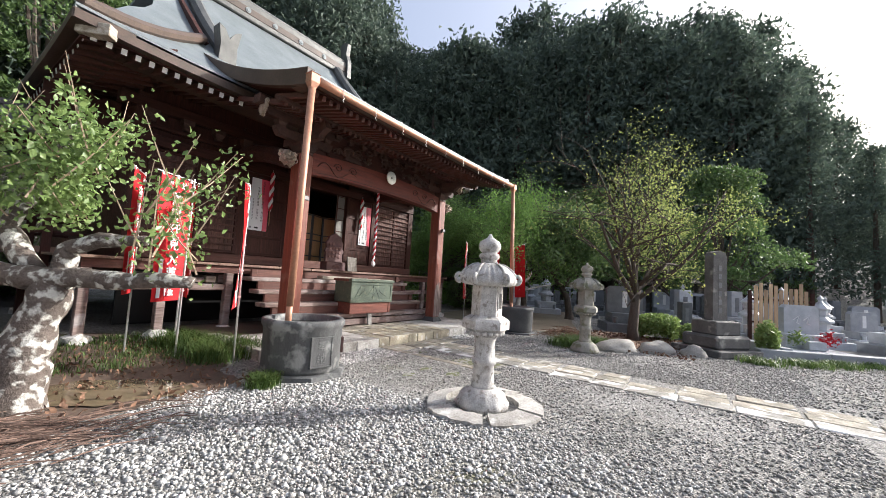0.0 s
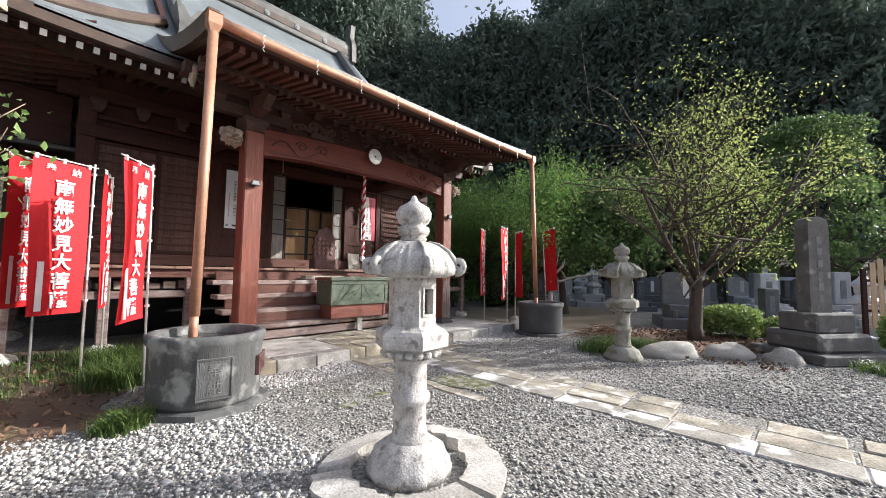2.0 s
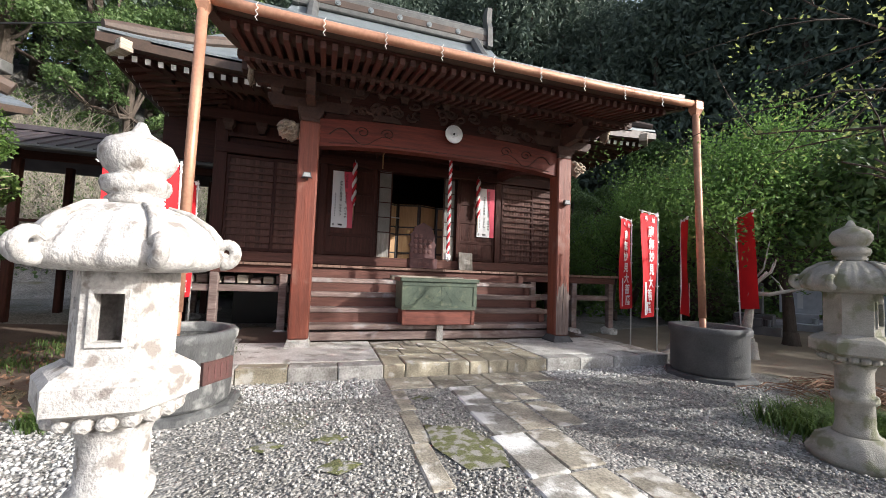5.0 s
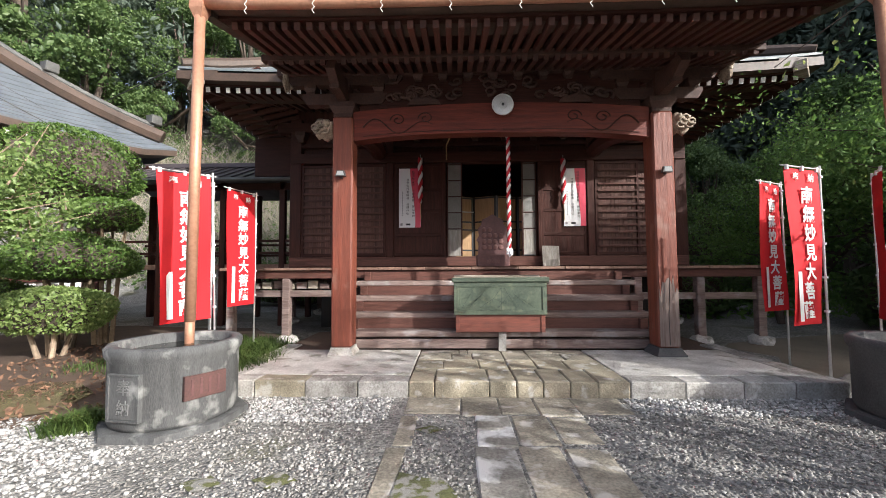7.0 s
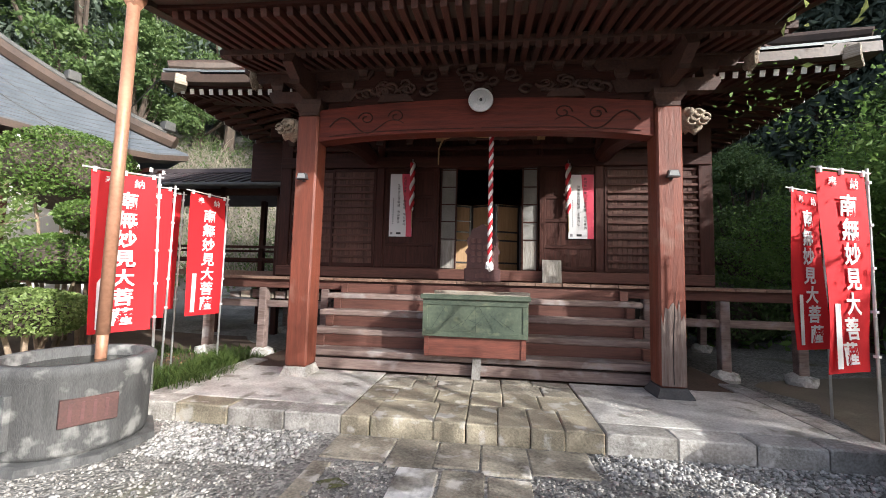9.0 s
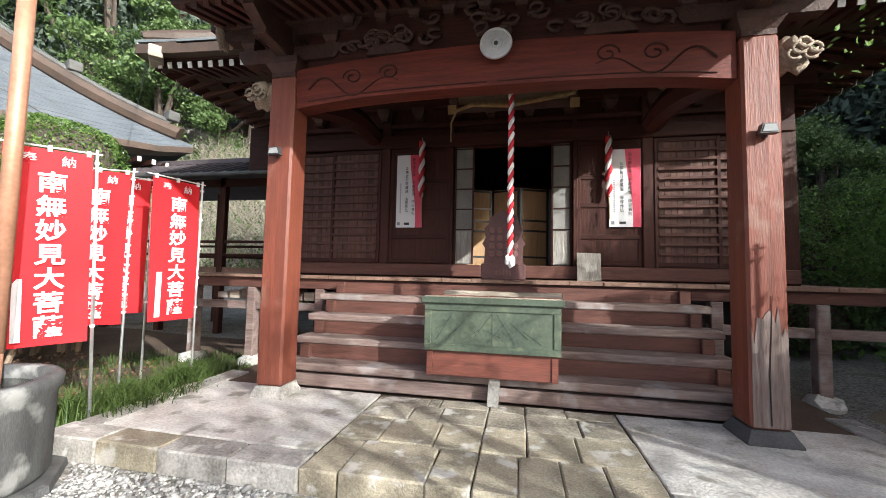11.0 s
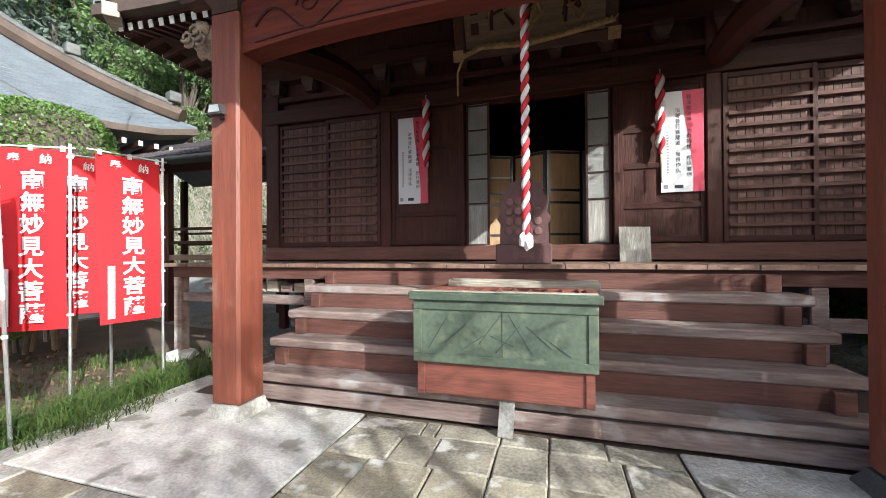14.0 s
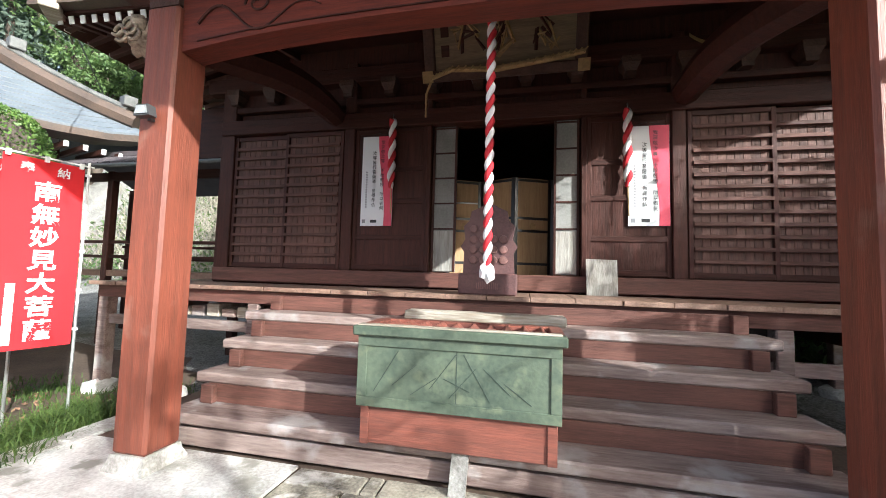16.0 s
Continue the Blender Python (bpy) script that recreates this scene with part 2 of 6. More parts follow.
M_STELE = material("lichened_stele", (0.155, 0.148, 0.14), (0.08, 0.077, 0.073), 0.85, scale=5, fine=60, bump=0.5, spots=(0.30, 0.29, 0.26), spot_scale=4, spot_at=0.64)
M_ROCK = material("garden_rock", (0.42, 0.40, 0.36), (0.26, 0.24, 0.21), 0.9, scale=3, fine=40, bump=0.7)
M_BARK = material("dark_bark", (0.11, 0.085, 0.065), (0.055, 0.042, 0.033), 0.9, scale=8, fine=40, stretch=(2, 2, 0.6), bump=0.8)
M_LICHEN = material("lichened_plum_bark", (0.16, 0.13, 0.11), (0.07, 0.055, 0.045), 0.95, scale=8, fine=40, bump=0.9, spots=(0.55, 0.54, 0.49), spot_scale=11, spot_at=0.55)
M_DRYTWIG = material("dry_twigs", (0.40, 0.31, 0.22), (0.26, 0.19, 0.13), 0.9, scale=9, bump=0.2, island=0.3)
M_THICKET = material("grey_bare_twigs", (0.36, 0.325, 0.26), (0.22, 0.195, 0.15), 0.9, scale=9, bump=0.2, island=0.35)
M_CUTTWIG = material("cut_brown_twigs", (0.20, 0.13, 0.10), (0.10, 0.065, 0.05), 0.9, scale=9, bump=0.2, island=0.4)
M_DRYLEAF = material("fallen_leaves", (0.22, 0.12, 0.07), (0.12, 0.07, 0.045), 0.9, scale=9, bump=0.2, island=0.4)
M_PEBBLE = material("white_pebbles", (0.52, 0.51, 0.49), (0.36, 0.35, 0.33), 0.85, scale=9, fine=120, bump=0.2, island=0.45)
M_GRAVEL = material("grey_gravel_stones", (0.39, 0.375, 0.35), (0.24, 0.23, 0.21), 0.9, scale=9, fine=120, bump=0.2, island=0.5)
M_SOIL = material("bare_damp_soil", (0.14, 0.095, 0.065), (0.075, 0.05, 0.036), 0.9, scale=1.5, fine=30, bump=0.6)
M_BAMBOO = material("bleached_grave_boards", (0.50, 0.36, 0.22), (0.34, 0.23, 0.14), 0.8, stretch=GRAIN_Z, scale=2, fine=14, bump=0.2, vary=0.3)
M_WIRE = material("black_cable", (0.03, 0.03, 0.03), (0.02, 0.02, 0.02), 0.6, bump=0.0)
L_CEDAR = leaf_material("cedar_foliage", (0.070, 0.102, 0.078), (0.130, 0.170, 0.122), 0.3, 0.7)
L_OAK = leaf_material("evergreen_foliage", (0.075, 0.135, 0.042), (0.15, 0.22, 0.072), 0.36)
L_CHERRY = leaf_material("yellowing_foliage", (0.19, 0.24, 0.07), (0.34, 0.38, 0.13), 0.58, 0.8)
L_MAPLE = leaf_material("green_maple_foliage", (0.117, 0.221, 0.052), (0.208, 0.338, 0.085), 0.45, 0.7)
L_PLUM = leaf_material("pale_green_leaves", (0.14, 0.22, 0.06), (0.24, 0.33, 0.11), 0.35, 0.4)
L_HEDGE = leaf_material("clipped_leaves", (0.08, 0.15, 0.03), (0.15, 0.24, 0.05), 0.3, 0.45)
L_GRASS = leaf_material("grass_blades", (0.06, 0.11, 0.025), (0.13, 0.19, 0.045), 0.35)
L_BUSH = leaf_material("bright_bush_leaves", (0.16, 0.24, 0.06), (0.28, 0.36, 0.12), 0.35)

# ---- building blocks ----
def thing(name, at=(0, 0, 0), label="", category="", group="", kind="", rz=0.0):
    e = new(name)
    e.empty_display_size = 0.1
    e.matrix_basis = pose(*at, 0, 0, rz)
    return tagged(e, label, category, group, kind)


def part(name, bm, mat, parent=None, label="", smooth=False):
    me = bpy.data.meshes.new(name)
    if smooth:
        for f in bm.faces:
            f.smooth = True
    bm.to_mesh(me)
    bm.free()
    me.materials.append(mat)
    ob = new(name, me)
    ob.parent = parent
    if label:
        ob["label"] = label
    return ob


def shared(name, me, parent, at, scale=(1, 1, 1), rot=(0, 0, 0)):
    ob = new(name, me)
    ob.parent = parent
    ob.location, ob.scale, ob.rotation_euler = at, scale, [radians(a) for a in rot]
    return ob


def solid(name, bm, mat, label, category, group="", kind="", smooth=False):
    return tagged(part(name, bm, mat, None, "", smooth), label, category, group, kind)


def box(bm, x0, x1, y0, y1, z0, z1, bev=0.0, m=None):
    vs = bmesh.ops.create_cube(bm, size=1.0)["verts"]
    for v in vs:
        v.co = Vector((x0 + (v.co.x + 0.5) * (x1 - x0), y0 + (v.co.y + 0.5) * (y1 - y0), z0 + (v.co.z + 0.5) * (z1 - z0)))
    if bev:
        es = list({e for v in vs for e in v.link_edges})
        r = bmesh.ops.bevel(bm, geom=es, offset=bev, segments=1, affect="EDGES", profile=0.5)
        vs = list({v for f in r["faces"] for v in f.verts} | {v for v in vs if v.is_valid})
    if m:
        bmesh.ops.transform(bm, matrix=m, verts=vs)
    return bm


def B(x0, x1, y0, y1, z0, z1, bev=0.006, m=None):
    return box(bmesh.new(), x0, x1, y0, y1, z0, z1, bev, m)


def lathe(profile, seg=24, bm=None, at=(0, 0, 0), turn=0.0, wobble=None):
    bm = bm or bmesh.new()
    rings = []
    for r, z in profile:
        ring = []
        for i in range(seg):
            a = 2 * math.pi * i / seg + turn
            k = wobble(a, z) if wobble else 1.0
            ring.append(bm.verts.new((at[0] + r * k * math.cos(a), at[1] + r * k * math.sin(a), at[2] + z)))
        rings.append(ring)
    for p, q in zip(rings, rings[1:]):
        for i in range(seg):
            bm.faces.new((p[i], p[(i + 1) % seg], q[(i + 1) % seg], q[i]))
    bm.faces.new(rings[-1])
    bm.faces.new(list(reversed(rings[0])))
    return bm


def tube(points, radii, seg=8, bm=None, close=True):
    """A round bar along points, with a radius at each."""
    bm = bm or bmesh.new()
    pts = [Vector(p) for p in points]
    rings = []
    side = None
    for i, p in enumerate(pts):
        d = (pts[min(i + 1, len(pts) - 1)] - pts[max(i - 1, 0)]).normalized()
        if side is None:
            side = d.orthogonal().normalized()
        side = (side - d * side.dot(d)).normalized()
        up = d.cross(side)
        r = radii[i] if isinstance(radii, (list, tuple)) else radii
        rings.append([bm.verts.new(p + r * (math.cos(2 * math.pi * k / seg) * side + math.sin(2 * math.pi * k / seg) * up)) for k in range(seg)])
    for p, q in zip(rings, rings[1:]):
        for k in range(seg):
            bm.faces.new((p[k], p[(k + 1) % seg], q[(k + 1) % seg], q[k]))
    if close:
        bm.faces.new(list(reversed(rings[0])))
        bm.faces.new(rings[-1])
    return bm


def sheet(rows, thick, bm=None):
    """A bent plate: rows of points, thickened straight down."""
    bm = bm or bmesh.new()
    top = [[bm.verts.new(p) for p in r] for r in rows]
    low = [[bm.verts.new((p[0], p[1], p[2] - thick)) for p in r] for r in rows]
    nr, nc = len(rows), len(rows[0])
    for i in range(nr - 1):
        for j in range(nc - 1):
            bm.faces.new((top[i][j], top[i][j + 1], top[i + 1][j + 1], top[i + 1][j]))
            bm.faces.new((low[i][j], low[i + 1][j], low[i + 1][j + 1], low[i][j + 1]))
    for i in range(nr - 1):
        bm.faces.new((top[i][0], top[i + 1][0], low[i + 1][0], low[i][0]))
        bm.faces.new((top[i][-1], low[i][-1], low[i + 1][-1], top[i + 1][-1]))
    for j in range(nc - 1):
        bm.faces.new((top[0][j], low[0][j], low[0][j + 1], top[0][j + 1]))
        bm.faces.new((top[-1][j], top[-1][j + 1], low[-1][j + 1], low[-1][j]))
    bmesh.ops.recalc_face_normals(bm, faces=bm.faces)
    return bm


def prism(outline, depth, bm=None, m=None):
    """An outline in x and z, with a depth along y."""
    bm = bm or bmesh.new()
    a = [bm.verts.new((x, 0, z)) for x, z in outline]
    b = [bm.verts.new((x, depth, z)) for x, z in outline]
    n = len(a)
    bm.faces.new(a), bm.faces.new(list(reversed(b)))
    for i in range(n):
        bm.faces.new((a[i], b[i], b[(i + 1) % n], a[(i + 1) % n]))
    bmesh.ops.recalc_face_normals(bm, faces=bm.faces)
    if m:
        bmesh.ops.transform(bm, matrix=m, verts=a + b)
    return bm


def lump(rx, ry, rz, sub=3, rough=0.2, freq=1.5, seed=0.0, flat=None):
    bm = bmesh.new()
    bmesh.ops.create_icosphere(bm, subdivisions=sub, radius=1.0)
    for v in bm.verts:
        k = 1 + rough * noise.noise(v.co * freq + Vector((seed, seed * 1.7, -seed))) + rough * 0.4 * noise.noise(v.co * freq * 3 + Vector((seed, 0, 0)))
        v.co = Vector((v.co.x * rx * k, v.co.y * ry * k, v.co.z * rz * k))
        if flat is not None and v.co.z < flat:
            v.co.z = flat
    return bm


_letters = {}
def letters(text, size, mat, parent, m, name="lettering", thick=0.0012, bold=0.0):
    """Upright characters in a column or row, as flat raised meshes."""
    key = (text, size, bold)
    if key not in _letters:
        c = bpy.data.curves.new("glyph", "FONT")
        c.body, c.size, c.extrude, c.align_x, c.align_y, c.resolution_u, c.offset = text, size, thick, "CENTER", "CENTER", 2, bold
        o = bpy.data.objects.new("glyph", c)
        scene.collection.objects.link(o)
        me = bpy.data.meshes.new_from_object(o.evaluated_get(bpy.context.evaluated_depsgraph_get()))
        bpy.data.objects.remove(o)
        _letters[key] = me
    me = _letters[key]
    if not me.materials:
        me.materials.append(mat)
    ob = new(name, me)
    ob.parent = parent
    ob.matrix_basis = m
    return ob


def raw_mesh(name, verts, faces, mat, parent=None, smooth=False):
    me = bpy.data.meshes.new(name)
    verts = np.asarray(verts, np.float32)
    faces = np.asarray(faces, np.int32)
    k = faces.shape[1]
    me.vertices.add(len(verts)), me.loops.add(faces.size), me.polygons.add(len(faces))
    me.vertices.foreach_set("co", verts.ravel())
    me.loops.foreach_set("vertex_index", faces.ravel())
    me.polygons.foreach_set("loop_start", np.arange(0, faces.size, k, dtype=np.int32))
    me.polygons.foreach_set("loop_total", np.full(len(faces), k, np.int32))
    me.update(), me.validate()
    me.materials.append(mat)
    if smooth:
        me.shade_smooth()
    ob = new(name, me)
    ob.parent = parent
    return ob


def leaf_cloud(centres, size, rng, droop=0.3, narrow=0.5, bend=0.25):
    """A folded leaf of four corners at every centre, turned at random."""
    c = np.asarray(centres)
    n = len(c)
    a = rng.normal(size=(n, 3))
    a[:, 2] -= droop
    a /= np.linalg.norm(a, axis=1, keepdims=True)
    b = np.cross(a, rng.normal(size=(n, 3)))
    b /= np.linalg.norm(b, axis=1, keepdims=True)
    u = np.cross(a, b)
    s = size * rng.uniform(0.6, 1.3, (n, 1))
    v = np.stack([c - a * s, c + b * s * narrow + u * s * bend, c + a * s, c - b * s * narrow + u * s * bend], 1).reshape(-1, 3)
    i = np.arange(n)[:, None] * 4
    return v, np.concatenate([i + [0, 1, 2], i + [0, 2, 3]], 0)


def shell_points(n, rng, centre, radii, inner=0.55, low=-1.0):
    d = rng.normal(size=(n * 2, 3))
    d /= np.linalg.norm(d, axis=1, keepdims=True)
    d = d[d[:, 2] > low][:n]
    r = rng.uniform(inner, 1.0, (len(d), 1)) ** 0.6
    return np.asarray(centre) + d * r * np.asarray(radii)

# ---- ground ----
CX = 7.22
PLAT = 0.17
RNG = np.random.default_rng(5)


def height(x, y):
    """The yard is flat; the wooded hill rises behind the hall and beyond the graves."""
    h = 0.0
    h += 0.30 * max(0.0, y - 19) + 0.30 * max(0.0, y - 17.5) * max(0.0, min(1.0, (5 - x) / 5)) + 0.25 * max(0.0, x - 30) + 0.35 * max(0.0, -3 - x) * max(0.0, min(1.0, (y - 20) / 6))
    return min(h, 18.0)


ticks = [-160, -100, -60, -40, -30, -20, -14, -9, -5, -3, -1, 1, 3, 5, 7, 9, 11, 13, 15, 17, 19, 21, 23, 25, 28, 31, 35, 40, 46, 54, 64, 80, 110, 160]
gv = [(x, y, height(x, y)) for y in ticks for x in ticks]
nt = len(ticks)
gf = [(j * nt + i, j * nt + i + 1, (j + 1) * nt + i + 1, (j + 1) * nt + i) for j in range(nt - 1) for i in range(nt - 1)]


def gravel_ground():
    m = material("gravel_yard", (0.30, 0.288, 0.268), (0.155, 0.148, 0.132), 0.95, scale=0.9, fine=45, bump=0.0)
    n, l = m.node_tree.nodes, m.node_tree.links
    bs = n["Principled BSDF"]
    tc = n.new("ShaderNodeTexCoord")
    base = bs.inputs["Base Color"].links[0].from_socket
    vo = n.new("ShaderNodeTexVoronoi")
    vo.inputs["Scale"].default_value = 38
    l.new(tc.outputs["Object"], vo.inputs[0])
    hs, mr = n.new("ShaderNodeHueSaturation"), n.new("ShaderNodeMapRange")
    sep = n.new("ShaderNodeSeparateColor")
    l.new(vo.outputs["Color"], sep.inputs[0]), l.new(sep.outputs[0], mr.inputs[0])
    mr.inputs[3].default_value, mr.inputs[4].default_value = 0.55, 1.6
    l.new(mr.outputs[0], hs.inputs["Value"]), l.new(base, hs.inputs["Color"])
    mo, mm, mx = n.new("ShaderNodeTexNoise"), n.new("ShaderNodeMapRange"), n.new("ShaderNodeMix")
    mx.data_type = "RGBA"
    mo.inputs["Scale"].default_value, mo.inputs["Detail"].default_value = 0.7, 6
    l.new(tc.outputs["Object"], mo.inputs[0]), l.new(mo.outputs[0], mm.inputs[0])
    mm.inputs[1].default_value, mm.inputs[2].default_value = 0.60, 0.72
    l.new(mm.outputs[0], mx.inputs[0]), l.new(hs.outputs[0], mx.inputs[6])
    mx.inputs[7].default_value = (0.13, 0.125, 0.07, 1)
    l.new(mx.outputs[2], bs.inputs["Base Color"])
    bp = n.new("ShaderNodeBump")
    bp.inputs["Strength"].default_value, bp.inputs["Distance"].default_value, bp.invert = 0.9, 0.02, True
    l.new(vo.outputs["Distance"], bp.inputs["Height"]), l.new(bp.outputs[0], bs.inputs["Normal"])
    return m


tagged(raw_mesh("ground", gv, gf, gravel_ground()), "grey crushed-gravel temple yard rising to a wooded hill", "ground", kind="structure")


def patch(name, mat, label, category, outline, z=0.006, kind="structure"):
    """A thin irregular sheet laid over the ground."""
    bm = bmesh.new()
    cx, cy = sum(p[0] for p in outline) / len(outline), sum(p[1] for p in outline) / len(outline)
    ring = []
    n = 72
    for i in range(n):
        k = i / n * len(outline)
        p, q = outline[int(k) % len(outline)], outline[(int(k) + 1) % len(outline)]
        f = k - int(k)
        x, y = p[0] + (q[0] - p[0]) * f, p[1] + (q[1] - p[1]) * f
        w = 1 + 0.06 * noise.noise(Vector((x * 2.2, y * 2.2, z * 50))) + 0.04 * noise.noise(Vector((x * 7, y * 7, 3)))
        ring.append(bm.verts.new((cx + (x - cx) * w, cy + (y - cy) * w, z)))
    c = bm.verts.new((cx, cy, z + 0.01))
    for i in range(n):
        bm.faces.new((ring[i], ring[(i + 1) % n], c))
    return solid(name, bm, mat, label, category, kind=kind)


patch("soil_bed", M_SOIL, "dark damp bare soil of the planting bed", "soil", [(-3, 5.6), (0.5, 5.0), (1.6, 5.1), (2.7, 4.85), (3.2, 5.3), (3.3, 5.9), (3.6, 6.4), (4.2, 7.2), (4.0, 8.6), (2, 10.5), (-3, 11)], 0.008)
patch("puddle", M_MUDWATER, "shallow brown puddle on the bare soil", "puddle", [(1.9, 5.25), (2.5, 5.15), (2.75, 5.4), (2.6, 5.85), (2.0, 6.3), (1.5, 6.2), (1.5, 5.6)], 0.024)
patch("dirt_lane", material("packed_earth", (0.24, 0.20, 0.15), (0.17, 0.14, 0.10), 0.95, scale=1.5, fine=40, bump=0.4), "packed earth lane leading to the graves", "lane", [(11.6, 5.2), (13.0, 4.2), (22, 7), (30, 12), (30, 17), (20, 11), (13.5, 9.5), (11.4, 8.8), (11.3, 6.6)], 0.006)
patch("moss", material("green_moss", (0.15, 0.155, 0.06), (0.08, 0.085, 0.035), 0.95, scale=6, fine=60, bump=0.6, spots=(0.27, 0.26, 0.235), spot_scale=13, spot_at=0.52), "patch of yellow-green moss among the gravel", "moss", [(6.2, 4.3), (6.5, 4.2), (6.7, 3.8), (6.6, 3.45), (6.3, 3.5), (6.15, 3.9)], 0.014)
patch("moss", bpy.data.materials["green_moss"], "small patch of yellow-green moss", "moss", [(11.0, 4.2), (11.7, 3.7), (11.6, 3.3), (10.9, 3.7)], 0.014)
for mx, my, mr in ((5.40, 4.2, 0.16), (5.45, 3.75, 0.17), (4.95, 4.15, 0.14), (6.35, 5.0, 0.12)):
    patch("moss", bpy.data.materials["green_moss"], "small dark patch of moss in the gravel", "moss", [(mx - mr, my), (mx, my - mr * 0.7), (mx + mr, my), (mx, my + mr * 0.7)], 0.010)
patch("leaf_litter", M_DRYLEAF, "bed of fallen brown leaves under the trees", "leaf litter", [(9.9, 2.6), (10.8, 1.9), (12.4, 0.9), (13.6, 1.6), (13.6, 3.4), (12, 3.9), (10.6, 3.9)], 0.03)

# ---- stone platform before the hall ----
plat = thing("stone_platform", (0, 0, 0), "low tuff-edged stone platform before the steps", "platform", kind="structure")
px0, px1, pf = 3.85, 10.65, 5.82
part("core", B(px0 + 0.05, px1 - 0.05, pf + 0.06, 9.2, 0.0, PLAT - 0.03), M_SOIL, plat, "dark packed earth showing in the joints")
part("concrete_slab", B(px0 + 0.27, 6.06, pf + 0.27, 7.42, PLAT - 0.025, PLAT, 0.008), M_CONC, plat, "sunlit brushed concrete slab")
part("concrete_slab", B(8.41, px1 - 0.27, pf + 0.27, 7.42, PLAT - 0.025, PLAT, 0.008), M_CONC, plat)


def stone_mesh(name, mat, w, d, h, seed, bev=0.012):
    bm = B(-w / 2, w / 2, -d / 2, d / 2, -h, 0, bev)
    for v in bm.verts:
        k = noise.noise_vector(v.co * 3 + Vector((seed, seed, 0)))
        v.co += k * 0.009
    me = bpy.data.meshes.new(name)
    bm.to_mesh(me)
    bm.free()
    me.materials.append(mat)
    return me


def lay(name, parent, mat, x0, x1, y0, y1, top, thick, seed, gap=0.008):
    me = stone_mesh(name, mat, x1 - x0 - gap, y1 - y0 - gap, thick, seed)
    return shared(name, me, parent, ((x0 + x1) / 2, (y0 + y1) / 2, top + random.uniform(-0.006, 0.006)), rot=(random.uniform(-.4, .4), random.uniform(-.4, .4), random.uniform(-.5, .5)))


xs = [px0, 4.40, 4.95, 5.52, 6.07]
for i in range(4):
    lay("kerbstone", plat, M_SLAB if i != 1 else M_KERB, xs[i], xs[i + 1], pf, pf + 0.26, PLAT, 0.19, i)
xs = [8.40, 8.97, 9.57, 10.1, px1]
for i in range(4):
    lay("kerbstone", plat, M_SLAB, xs[i], xs[i + 1], pf, pf + 0.26, PLAT, 0.19, 10 + i)
for side in (px0, px1 - 0.26):
    for k in range(3):
        lay("kerbstone", plat, M_SLAB, side, side + 0.26, pf + 0.26 + k * 0.6, pf + 0.86 + k * 0.6, PLAT, 0.19, 30 + k + side)
xs = [6.07, 6.35, 6.93, 7.22, 7.50, 7.78, 8.07, 8.40]
for i in range(7):
    lay("paving_stone", plat, M_KERB, xs[i], xs[i + 1], pf, pf + 0.52, PLAT, 0.19, 50 + i)
ys = [pf + 0.52, pf + 0.98, pf + 1.38, 7.42]
for j in range(3):
    xx = [6.07, 6.42 + 0.1 * j, 6.86 - 0.06 * j, 7.22, 7.56, 7.94 + 0.08 * (j % 2), 8.40]
    for i in range(6):
        lay("paving_stone", plat, M_PATH if j else M_KERB, xx[i], xx[i + 1], ys[j], ys[j + 1], PLAT, 0.12, 70 + 10 * j + i)

path = thing("stone_path", (0, 0, 0), "worn stone slab path with bright and mossy slabs", "path", kind="structure")
xx = [6.07, 6.62, 7.0, 7.36, 7.74, 8.25]
for i in range(5):
    lay("slab", path, M_PATH, xx[i], xx[i + 1], 5.36 - 0.06 * (i % 2), pf - 0.01, 0.014, 0.08, 100 + i)
y = 5.3
k = 0
while y > -14:
    step = random.uniform(0.42, 0.95)
    if y > 3.4:
        lay("slab", path, M_PATH, 5.95 + (y - 3.4) * 0.06, 6.12 + (y - 3.4) * 0.06, y - step, y, 0.008, 0.06, k)
    off = (y - 5.3) * 0.055 if y > 1.5 else -0.21 + (y - 1.5) * -0.04
    lay("slab", path, M_LIME, 6.74 + off, 7.06 + off, y - step, y, 0.014, 0.08, 200 + k)
    lay("slab", path, M_PATH, 7.07 + off, 7.40 + off, y - step * 0.93, y + 0.03, 0.010, 0.08, 300 + k)
    if k % 4 != 2:
        lay("slab", path, M_PATH, 7.41 + off, 7.74 + off, y - step + 0.06, y - 0.02, 0.008, 0.08, 400 + k)
    y -= step
    k += 1

# ---- the hall ----
hall = thing("temple_hall", (0, 0, 0), "old dark red-stained wooden temple hall with a canopied porch", "temple hall")
WY, DECK = 9.75, 1.40
WX0, WX1 = 3.08, 11.36
for sx, x0 in ((-1, 4.84), (1, 9.33)):
    base = lathe([(0.255, 0.0), (0.25, 0.03), (0.217, 0.08), (0.208, 0.12)] if sx < 0 else [(0.28, 0.0), (0.275, 0.03), (0.225, 0.09), (0.21, 0.12)], 4, None, (x0 + 0.145, 7.155, PLAT - 0.01), math.pi / 4)
    part("post_base", base, M_SLAB if sx < 0 else M_TANK_D, hall, "worn stone post base")
    part("porch_post", B(x0, x0 + 0.29, 7.01, 7.30, PLAT + 0.11, 3.55, 0.022), M_POST, hall, "square red-stained post with worn grey foot")
ragged = [(9.345, PLAT + 0.13), (9.605, PLAT + 0.13)] + [(9.605 - 0.26 * i / 12, 1.05 + 0.42 * i / 12 * (1 - i / 12) * 2 - 0.05 * (i % 3) + 0.06 * math.sin(i * 2.7)) for i in range(13)]
